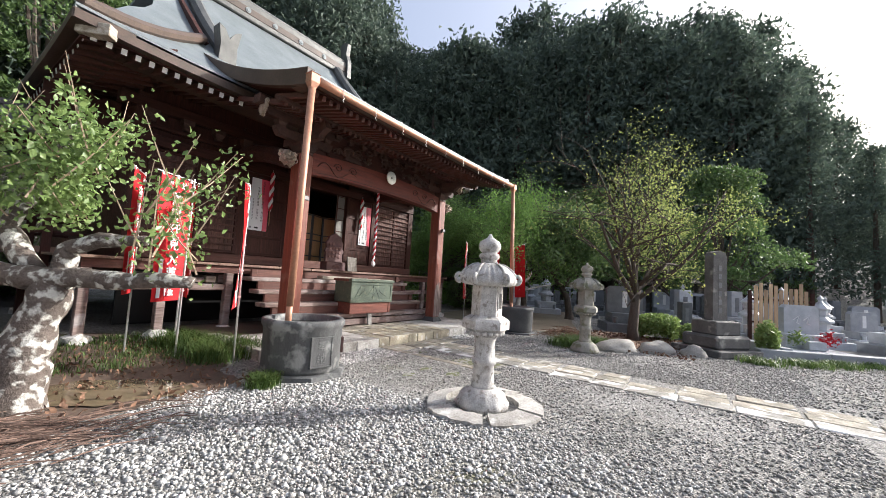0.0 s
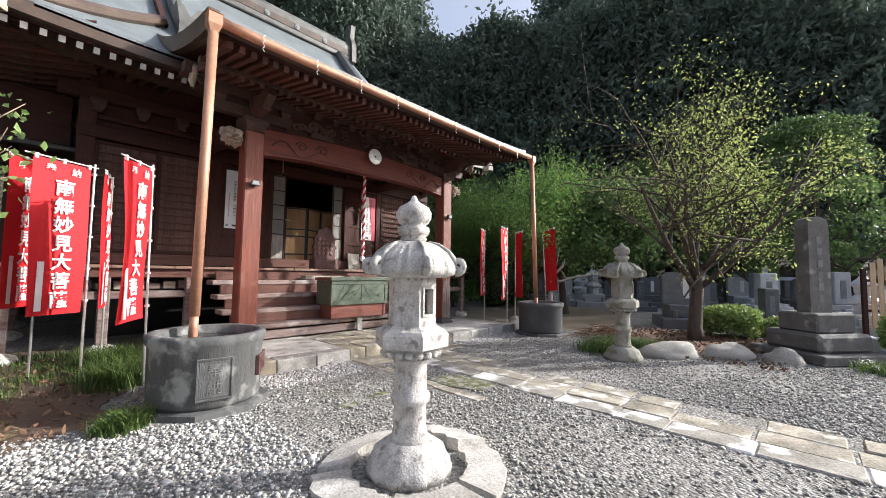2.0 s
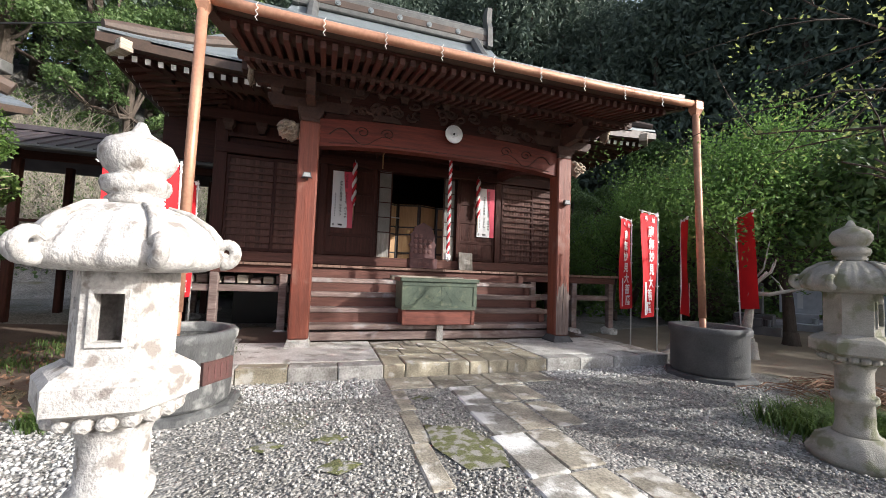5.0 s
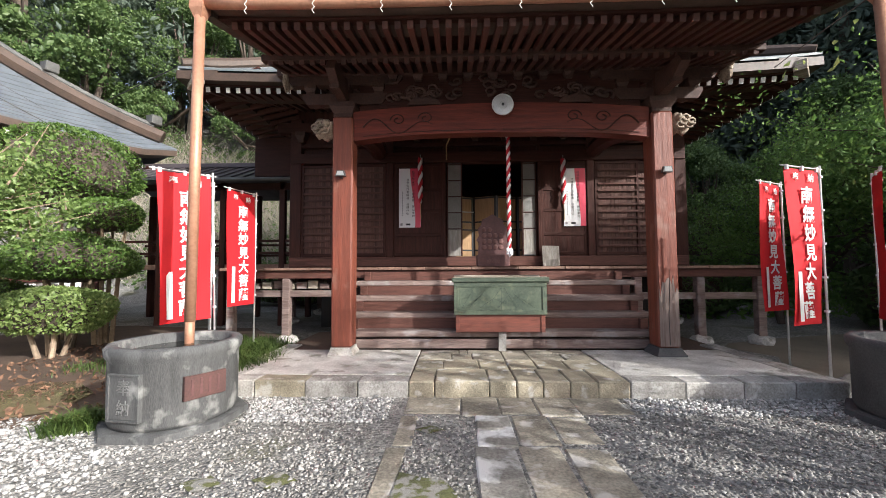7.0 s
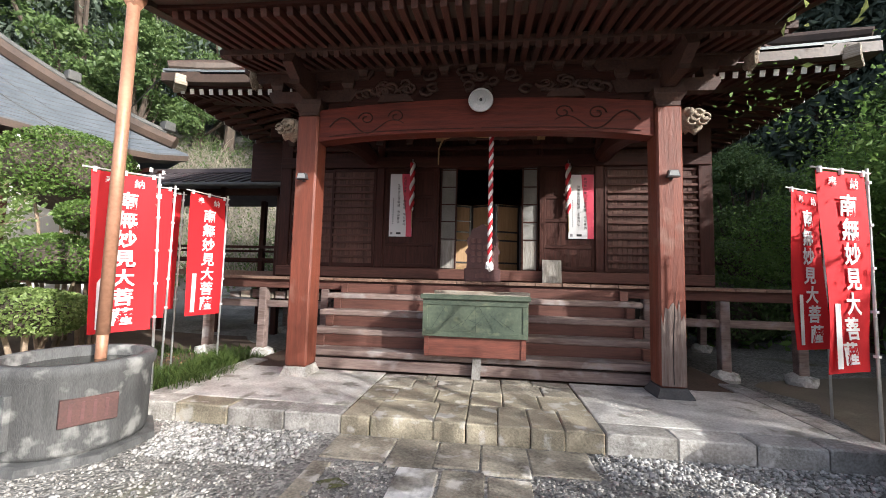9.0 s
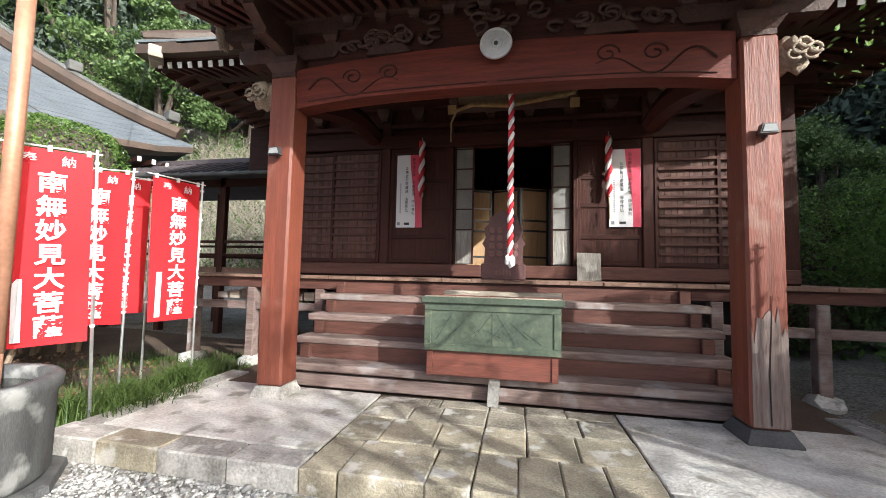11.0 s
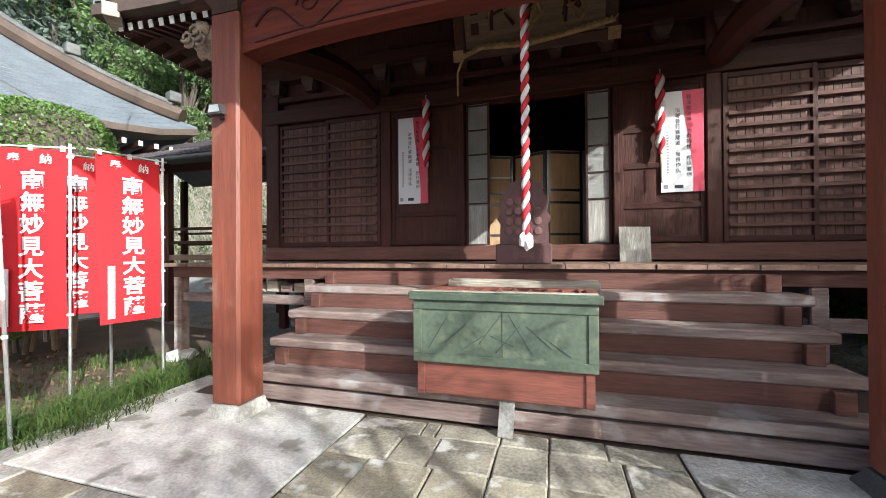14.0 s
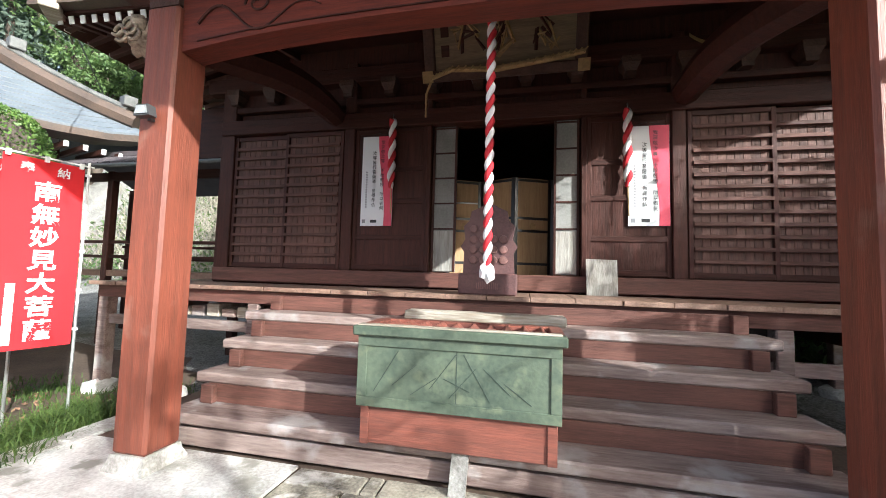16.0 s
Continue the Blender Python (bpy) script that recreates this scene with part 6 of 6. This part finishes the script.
tagged(raw_mesh("slope_undergrowth", v, f, L_MAPLE), "green undergrowth below the wood", "undergrowth", kind="stuff")

# ---- priests' house and the roofed corridor ----
house = thing("residence", (-1.4, 12.3, 0), "white-walled residence with a grey hipped roof", "house", rz=-16)
M_HOUSEROOF = material("grey_slate_blue_roof", (0.135, 0.155, 0.175), (0.085, 0.10, 0.115), 0.6, scale=2, fine=20, bump=0.15)
HL, HD, HZ = 12.0, 11.0, 4.5


def hz(t):
    return HZ + 4.4 * (0.62 * t + 0.38 * t * t)


part("wall", B(-HD + 1.2, -1.3, -HL + 1.3, -1.3, 0, HZ + 0.25, 0.0), M_PLASTER, house, "white plastered wall")
for y in (-1.36, -3.2, -5.0, -6.8, -8.6, -10.4):
    part("timber", B(-1.3, -1.24, y - 0.07, y + 0.07, 0, HZ - 0.2, 0.0), M_DARKV, house)
for z in (1.1, 3.4):
    part("rail", B(-1.3, -1.235, -HL + 1.4, -1.45, z, z + 0.14, 0.0), M_DARK, house)
for y in (-4.1, -5.9, -7.7):
    wdw = part("window", B(-1.3, -1.26, y - 0.75, y + 0.75, 1.26, 3.38, 0.0), M_BLACK, house, "dark glazed window")
    for k in (-0.37, 0, 0.37):
        part("window_frame", B(-1.262, -1.24, y + k - 0.02, y + k + 0.02, 1.26, 3.38, 0.0), M_DARKV, wdw)
rf = part("roof", sheet([[(-4.6 * t, -5.0 * t - (HL - 10.0 * t) * v, hz(t) + 0.35 * abs(2 * v - 1) ** 6 * (1 - t) ** 2) for v in np.linspace(0, 1, 15)] for t in np.linspace(0, 1, 10)], 0.05), M_HOUSEROOF, house, "grey metal sheet roof")
for q in np.linspace(0.03, 0.97, 24):
    part("roof_course", tube([(-4.6 * q, -5.0 * q - (HL - 10.0 * q) * v, hz(q) + 0.35 * abs(2 * v - 1) ** 6 * (1 - q) ** 2 + 0.004) for v in np.linspace(0.0, 1.0, 15)], 0.010, 4), M_RIDGE, rf)
part("roof_side", sheet([[(-4.6 * t - (HD - 9.2 * t) * v, -5.0 * t, hz(t) + 0.35 * abs(2 * v - 1) ** 6 * (1 - t) ** 2) for v in np.linspace(0, 1, 13)] for t in np.linspace(0, 1, 10)], 0.12), M_HOUSEROOF, rf)
part("roof_side", sheet([[(-4.6 * t - (HD - 9.2 * t) * v, -HL + 5.0 * t, hz(t)) for v in np.linspace(0, 1, 9)] for t in np.linspace(0, 1, 6)], 0.12), M_ROOF, rf)
part("eave_band", sheet([[(0.02 - d, -HL * v, HZ + 0.35 * abs(2 * v - 1) ** 6 - 0.055) for v in np.linspace(0, 1, 15)] for d in (0, 0.8)], 0.15), M_ROOFEDGE, rf)
for i in range(11):
    t = i / 10
    part("roof_seam", tube([(-4.6 * u, -0.6 - 5.0 * u - (HL - 1.2 - 10.0 * u) * t, hz(u) + 0.012) for u in np.linspace(0.02, 0.98, 7)], 0.016, 4), M_RIDGE, rf)
part("hip", tube([(-4.6 * t, -5.0 * t, hz(t) + 0.14 + 0.35 * (1 - t) ** 2) for t in np.linspace(0.05, 1, 10)], 0.21, 8), M_ROOFEDGE, rf, "brown rounded hip ridge")
part("hip_cap", tube([(-4.6 * t, -5.0 * t, hz(t) + 0.36 + 0.35 * (1 - t) ** 2) for t in np.linspace(0.08, 1, 10)], 0.10, 8), M_RIDGE, rf)
for t in (0.08, 0.40):
    part("hip_ornament", B(-0.14, 0.14, -0.14, 0.14, 0, 0.26, 0.02), M_RIDGE, rf).location = (-4.6 * t, -5.0 * t, hz(t) + 0.42 + 0.35 * (1 - t) ** 2)
for i in range(36):
    y = -0.25 - i * 0.32
    r = part("rafter", B(-1.5, -0.1, y - 0.04, y + 0.04, HZ - 0.40, HZ - 0.285, 0.0), M_DARK, rf)
    part("rafter_tip", B(-0.099, -0.085, y - 0.042, y + 0.042, HZ - 0.402, HZ - 0.283, 0.0), M_PLASTER, r)
cor = thing("roofed_corridor", (0, 0, 0), "open wooden corridor under a dark ribbed metal roof", "corridor")
part("deck", B(-2.6, 2.9, 11.0, 12.8, 1.38, 1.50, 0.0), M_DECK, cor)
rr = part("roof", sheet([[(x, 10.5 + 1.4 * t, 3.55 + 0.62 * t) for x in (-2.7, 3.2)] for t in (0, 1)], 0.05), M_TIN, cor, "dark ribbed metal roof")
part("roof_back", sheet([[(x, 13.3 - 1.4 * t, 3.55 + 0.62 * t) for x in (-2.7, 3.2)] for t in (0, 1)], 0.05), M_TIN, rr)
for i in range(20):
    x = -2.6 + i * 0.3
    part("rib", tube([(x, 10.5, 3.57), (x, 11.9, 4.19)], 0.022, 5), M_TIN, rr)
part("ridge", B(-2.7, 3.2, 11.8, 12.0, 4.16, 4.28, 0.01), M_TIN, rr)
part("eave_gutter", tube([(-2.7, 10.46, 3.50), (3.2, 10.46, 3.50)], 0.05, 8), M_RIDGE, rr)
for x in (-2.4, -0.8, 0.8, 2.3):
    for y in (11.05, 12.75):
        part("post", B(x - 0.07, x + 0.07, y - 0.07, y + 0.07, 0.0, 3.55, 0.008), M_DARKV, cor)
for z in (1.75, 2.05):
    part("rail", B(-2.6, 2.9, 11.02, 11.08, z, z + 0.06, 0.0), M_DARK, cor)
    part("rail", B(-2.6, 2.9, 12.72, 12.78, z, z + 0.06, 0.0), M_DARK, cor)
part("edge_beam", B(-2.6, 2.9, 10.98, 11.06, 3.35, 3.52, 0.0), M_DARK, cor)
part("side_panel", B(1.9, 3.0, 10.42, 10.46, 3.55, 4.45, 0.0), M_DARK, cor, "dark sloping screen under the hall eave")

# ---- graves, stele and rocks ----
stele = thing("stone_stele", (11.95, 0.66, 0), "tall dark lichened stone stele on a stepped base", "stele", rz=-38)
part("kerb_block", B(-0.66, 0.66, -0.62, 0.62, 0, 0.16, 0.02), M_STELE, stele)
part("lower_step", B(-0.52, 0.52, -0.46, 0.46, 0.16, 0.46, 0.05), M_STELE, stele)
part("upper_step", B(-0.38, 0.38, -0.32, 0.32, 0.46, 0.78, 0.025), M_STELE, stele)
part("shaft", prism([(-0.22, 0), (0.22, 0), (0.21, 1.5), (0.17, 1.6), (0, 1.64), (-0.17, 1.6), (-0.21, 1.5)], 0.22, None, pose(0, -0.11, 0.78)), M_STELE, stele)
for k in range(6):
    part("carved_mark", B(-0.05, 0.05, -0.116, -0.111, 0.95 + k * 0.2, 1.07 + k * 0.2, 0.0), M_GRAVED, stele)


def grave(kind, mat, label):
    e = thing("gravestone", (0, 0, -30), label, "gravestone", "cemetery")
    part("plinth", B(-0.55, 0.55, -0.5, 0.5, -0.1, 0.22, 0.02), mat, e)
    part("step", B(-0.38, 0.38, -0.34, 0.34, 0.22, 0.48, 0.015), mat, e)
    if kind == 0:
        part("pillar", B(-0.17, 0.17, -0.17, 0.17, 0.48, 1.25, 0.02), mat, e)
        part("offering_shelf", B(-0.2, 0.2, -0.48, -0.345, 0.22, 0.40, 0.01), mat, e)
    elif kind == 1:
        part("slab", prism([(-0.45, 0), (0.45, 0), (0.45, 0.62), (0.36, 0.70), (-0.36, 0.70), (-0.45, 0.62)], 0.2, None, pose(0, -0.1, 0.48)), mat, e)
    elif kind == 2:
        part("tower", lathe([(0.20, 0.48), (0.20, 0.70), (0.30, 0.74), (0.30, 0.80), (0.14, 0.92), (0.17, 0.98), (0.17, 1.1), (0.26, 1.16), (0.10, 1.30), (0.05, 1.38), (0.08, 1.46), (0.0, 1.56)], 8), mat, e)
    for x in (-0.3, 0.3):
        part("flower_vase", lathe([(0.05, 0.22), (0.06, 0.36), (0.07, 0.38)], 8, None, (x, -0.42, 0)), mat, e)
    part("mark", B(-0.06, 0.06, -0.178 if kind == 0 else -0.108, -0.172 if kind == 0 else -0.102, 0.62, 1.05, 0.0), M_WHITE if kind == 1 else M_GRAVED, e)
    return e


kinds = [grave(0, M_GRAVE, "grey granite pillar gravestone on a stepped base"), grave(1, M_GRAVE, "pale granite slab gravestone on a stepped base"), grave(2, M_GRAVE, "small grey stone grave tower"), grave(0, M_GRAVED, "dark polished pillar gravestone"), grave(1, M_GRAVED, "dark polished slab gravestone")]
rnd = random.Random(12)
first = set()
k = 0
for i in range(7):
    for j in range(10):
        x, y = 14.6 + i * 2.3 + rnd.uniform(-0.3, 0.3), -7.5 + j * 1.75 + rnd.uniform(-0.25, 0.25) + i * 0.35
        if (x - 17) ** 2 + (y - 5.6) ** 2 < 1.5 or (y > 3.4 and x < 16) or (i == 0 and abs(y + 1.3) < 1.2):
            continue
        q = rnd.randrange(5)
        m = pose(x, y, height(x, y), 0, 0, -62 + rnd.uniform(-4, 4))
        s = rnd.uniform(0.85, 1.25)
        if q not in first:
            first.add(q)
            kinds[q].matrix_basis = m
            g = kinds[q]
        else:
            g = copy_thing(kinds[q], m)
        g.scale = (s, s, s)
pg = thing("family_gravestone", (14.6, -1.15, 0), "pale grey gravestone with a carved white character and flowers", "gravestone", rz=-62)
part("plinth", B(-0.75, 0.75, -0.8, 0.6, 0, 0.14, 0.02), M_GRAVE, pg)
part("step", B(-0.5, 0.5, -0.3, 0.4, 0.14, 0.5, 0.02), M_GRAVE, pg)
part("slab", prism([(-0.42, 0), (0.42, 0), (0.42, 0.66), (0.34, 0.74), (-0.34, 0.74), (-0.42, 0.66)], 0.2, None, pose(0, -0.1, 0.5)), M_GRAVE, pg)
for dx in (-0.12, 0.12):
    part("carved_mark", tube([(dx - 0.08, -0.105, 0.85), (dx + 0.07, -0.105, 0.98), (dx, -0.105, 0.78), (dx + 0.08, -0.105, 0.74)], 0.012, 4), M_WHITE, pg)
for x in (-0.36, 0.36):
    v, f = leaf_cloud(np.random.default_rng(3).normal(scale=0.09, size=(120, 3)) + (x, -0.45, 0.42), 0.04, np.random.default_rng(4), 0, 0.6)
    raw_mesh("flower_bunch", v, f, L_BUSH if x < 0 else M_CLOTHRED, pg)
part("incense_box", B(-0.2, 0.2, -0.62, -0.36, 0.14, 0.36, 0.02), M_GRAVE, pg)
rack = thing("grave_board_rack", (16.4, -1.0, 0), "rack of tall bleached wooden grave boards", "grave boards", rz=-62)
for k in range(11):
    part("grave_board", B(-0.75 + k * 0.14, -0.65 + k * 0.14, -0.01, 0.01, 0.2, 1.75 + 0.12 * math.sin(k * 2.3), 0.0), M_BAMBOO, rack)
for z in (0.6, 1.3):
    part("rail", B(-0.9, 0.95, 0.011, 0.05, z, z + 0.06, 0.0), M_DARK, rack)
for x in (-0.85, 0.9):
    part("post", B(x - 0.04, x + 0.04, 0.012, 0.09, 0, 1.6, 0.0), M_DARK, rack)
kerbs = thing("grave_kerb", (0, 0, 0), "low grey stone kerb along the grave plots", "kerb", kind="structure")
for k in range(7):
    lay("kerbstone", kerbs, M_GRAVE, -0.72, 0.72, -0.12, 0.12, 0.22, 0.26, 600 + k).matrix_basis = pose(12.55 + 0.68 * k, -0.75 - 1.28 * k, 0.22, 0, 0, -62)
for k in range(5):
    lay("kerbstone", kerbs, M_GRAVE, -0.72, 0.72, -0.12, 0.12, 0.3, 0.34, 640 + k).matrix_basis = pose(13.2 + 1.28 * k, -0.35 + 0.68 * k, 0.26, 0, 0, 28)
for i, (x, y, rx, rz, h) in enumerate(((10.15, 2.45, 0.55, -42, 0.24), (10.75, 1.75, 0.48, -50, 0.22), (10.95, 1.05, 0.22, 20, 0.2), (11.3, 6.2, 0.45, 10, 0.24))):
    r = lump(rx, 0.26, h, 3, 0.3, 1.6, i * 3.1, -0.05)
    o = solid("garden_rock", r, M_ROCK, "rounded pale rock edging the planting bed" if i < 3 else "low dark rock beside the platform", "rock", "edging rocks", smooth=True)
    o.matrix_basis = pose(x, y, 0.02, 0, 0, rz)

# ---- gravel, grass and litter ----
def stones(n, xr, yr, size, rng, ok):
    x, y = rng.uniform(*xr, n), rng.uniform(*yr, n)
    m = ok(x, y)
    x, y = x[m], y[m]
    n = len(x)
    base = np.array([(1, 0, 0), (-1, 0, 0), (0, 1, 0), (0, -1, 0), (0, 0, 1), (0, 0, -1)], float)
    q = rng.normal(size=(n, 3, 3))
    u = q[:, 0] / np.linalg.norm(q[:, 0], axis=1, keepdims=True)
    w = np.cross(u, q[:, 1])
    w /= np.linalg.norm(w, axis=1, keepdims=True)
    t = np.cross(u, w)
    rot = np.stack([u, w, t], 1)
    sc = size * rng.lognormal(0, 0.35, (n, 1)) * rng.uniform(0.6, 1.25, (n, 6))
    v = np.einsum("ij,njk->nik", base, rot) * sc[:, :, None]
    v[:, :, 2] *= 0.75
    v += np.stack([x, y, size * 0.45 + 0 * x], 1)[:, None]
    f = np.array([(0, 2, 4), (2, 1, 4), (1, 3, 4), (3, 0, 4), (2, 0, 5), (1, 2, 5), (3, 1, 5), (0, 3, 5)])
    return v.reshape(-1, 3), (np.arange(n)[:, None, None] * 6 + f[None]).reshape(-1, 3)


def clear(x, y):
    off = np.where(y > 1.5, (y - 5.3) * 0.055, -0.21 - (y - 1.5) * 0.04)
    on_path = (x > 6.74 + off) & (x < 7.76 + off)
    edging = (y > 3.3) & (x > 5.93) & (x < 6.2)
    on_path |= (y > 5.3) & (x > 6.05) & (x < 8.3)
    tanks = ((x - 3.98) ** 2 + (y - 5.24) ** 2 < 0.37) | ((x - 10.7) ** 2 + (y - 5.2) ** 2 < 0.33)
    foot = ((x - 4.56) ** 2 + (y - 2.78) ** 2 < 0.40) | ((x - 9.34) ** 2 + (y - 2.95) ** 2 < 0.1)
    bed = (x < 3.35) & (y > 5.0 + 0.25 * np.sin(x * 3)) | (x < 4.1) & (y > 6.1)
    return ~(on_path | edging | tanks | foot | bed) & (y < 5.8)


rng = np.random.default_rng(77)
v, f = stones(34000, (-1.5, 4.2), (-1.2, 5.2), 0.0150, rng, lambda x, y: clear(x, y) & (rng.random(len(x)) < np.clip(1.25 - 0.35 * np.abs(y - (4.2 - 0.6 * (x - 2.0))), 0.12, 1)))
tagged(raw_mesh("white_gravel", v, f, M_PEBBLE), "loose white pebbles round the bed and the tank", "gravel", kind="stuff")
v, f = stones(62000, (0.5, 11.0), (-0.5, 5.8), 0.0125, rng, lambda x, y: clear(x, y) & (np.sin(x * 1.7 + 1) * np.sin(y * 1.3) + rng.normal(scale=0.5, size=len(x)) > -0.35))
tagged(raw_mesh("grey_gravel", v, f, M_GRAVEL), "loose grey crushed gravel of the yard", "gravel", kind="stuff")
v, f = stones(15000, (7.6, 14.5), (-5.5, 1.6), 0.0145, rng, lambda x, y: (y < 1.2 - 0.9 * (x - 10.2)) & clear(x, y))
tagged(raw_mesh("grey_gravel", v, f, M_GRAVEL), "loose grey gravel before the grave plots", "gravel", kind="stuff")
v, f = stones(2600, (4.0, 6.1), (5.15, 5.82), 0.015, rng, clear)
tagged(raw_mesh("white_gravel", v, f, M_PEBBLE), "white pebbles along the platform's edge", "gravel", kind="stuff")
v, f = stones(1700, (8.3, 10.6), (5.35, 5.82), 0.015, rng, clear)
tagged(raw_mesh("white_gravel", v, f, M_PEBBLE), "white pebbles along the platform's far edge", "gravel", kind="stuff")


def grass(name, label, pts, blade, rng, lean=0.5):
    p = np.asarray(pts)
    n = len(p)
    a = rng.uniform(0, 2 * math.pi, n)
    h = blade * rng.uniform(0.5, 1.2, n)
    d = np.stack([np.cos(a), np.sin(a), 0 * a], 1)
    s = np.stack([-np.sin(a), np.cos(a), 0 * a], 1) * 0.006
    up = np.array((0, 0, 1.0))
    mid = p + d * (lean * h * 0.35)[:, None] + up * (h * 0.65)[:, None]
    end = p + d * (lean * h)[:, None] + up * (h * 0.85)[:, None]
    v = np.stack([p - s, p + s, mid + s * 0.7, mid - s * 0.7, end], 1).reshape(-1, 3)
    i = np.arange(n)[:, None] * 5
    f = np.concatenate([i + [0, 1, 2], i + [0, 2, 3], i + [3, 2, 4]], 0)
    return tagged(raw_mesh(name, v, f, L_GRASS), label, "grass", kind="stuff")


def clumps(n, per, xr, yr, rng, spread, z=0.0):
    c = np.stack([rng.uniform(*xr, n), rng.uniform(*yr, n), np.full(n, z)], 1)
    q = np.repeat(c, per, 0)
    q[:, :2] += rng.normal(scale=spread, size=(n * per, 2))
    return q


grass("long_grass", "tufts of long green grass beside the porch", clumps(26, 130, (3.25, 4.0), (6.35, 8.2), rng, 0.10), 0.30, rng, 0.7)
grass("short_grass", "thin short grass on the soil bed", clumps(75, 40, (1.2, 3.6), (6.7, 9.0), rng, 0.12), 0.12, rng, 0.6)
grass("grass_tuft", "grass tuft at the tank's foot", clumps(8, 120, (3.2, 3.45), (4.8, 5.1), rng, 0.06), 0.16, rng, 0.8)
grass("dwarf_grass", "dark dwarf lilyturf round the far lantern", np.concatenate([clumps(16, 140, (9.45, 10.35), (3.15, 3.6), rng, 0.13), clumps(8, 140, (10.0, 10.5), (2.6, 3.1), rng, 0.12)]), 0.24, rng, 0.9)
grass("verge_grass", "grass verge along the grave kerb", np.concatenate([clumps(6, 110, (11.0 + 0.6 * k, 11.5 + 0.6 * k), (-0.3 - 0.7 * k, 0.1 - 0.7 * k), rng, 0.14) for k in range(6)]), 0.16, rng, 0.8)
n = 2600
lx, ly = np.concatenate([rng.uniform(0.2, 3.3, 900), rng.uniform(10.0, 13.6, 1700)]), np.concatenate([rng.uniform(5.0, 8.5, 900), rng.uniform(1.0, 4.0, 1700)])
v, f = leaf_cloud(np.stack([lx, ly, np.full(n, 0.045)], 1), 0.035, rng, 0, 0.5)
tagged(raw_mesh("fallen_leaves", v, f, M_DRYLEAF), "fallen brown leaves on the soil", "fallen leaves", kind="stuff")
tb = bmesh.new()
rnd = random.Random(9)
for k in range(420):
    x, y, a, L = 0.95 + rnd.gauss(0, 0.5), 4.75 + rnd.gauss(0, 0.28), rnd.uniform(-0.6, 0.6), rnd.uniform(0.2, 0.7)
    z = 0.02 + 0.14 * math.exp(-((x - 0.95) ** 2 + (y - 4.75) ** 2) * 3) * rnd.random()
    tube([(x - L / 2 * math.cos(a), y - L / 2 * math.sin(a), z), (x, y, z + 0.03), (x + L / 2 * math.cos(a), y + L / 2 * math.sin(a), z)], [0.005, 0.006, 0.003], 4, tb, False)
solid("cut_twigs", tb, M_CUTTWIG, "heap of cut dry twigs at the tree's foot", "twigs", kind="stuff")
tb = bmesh.new()
for k in range(260):
    x, y, a, L = 11.35 + rnd.gauss(0, 0.35), 4.0 + rnd.gauss(0, 0.25), rnd.uniform(0, 3.1), rnd.uniform(0.2, 0.5)
    z = 0.02 + 0.25 * math.exp(-((x - 11.35) ** 2 + (y - 4.0) ** 2) * 4) * rnd.random()
    tube([(x - L / 2 * math.cos(a), y - L / 2 * math.sin(a), z), (x, y, z + 0.03), (x + L / 2 * math.cos(a), y + L / 2 * math.sin(a), z)], [0.005, 0.006, 0.003], 4, tb, False)
solid("brush_heap", tb, M_DRYLEAF, "heap of dry brown brushwood", "brushwood", kind="stuff")
wire = tube([(-20, 24, 10.5), (-8, 16, 7.6), (1.95, 8.1, 5.05)], 0.012, 5)
solid("cable", wire, M_WIRE, "thin overhead cable running to the hall eave", "cable")
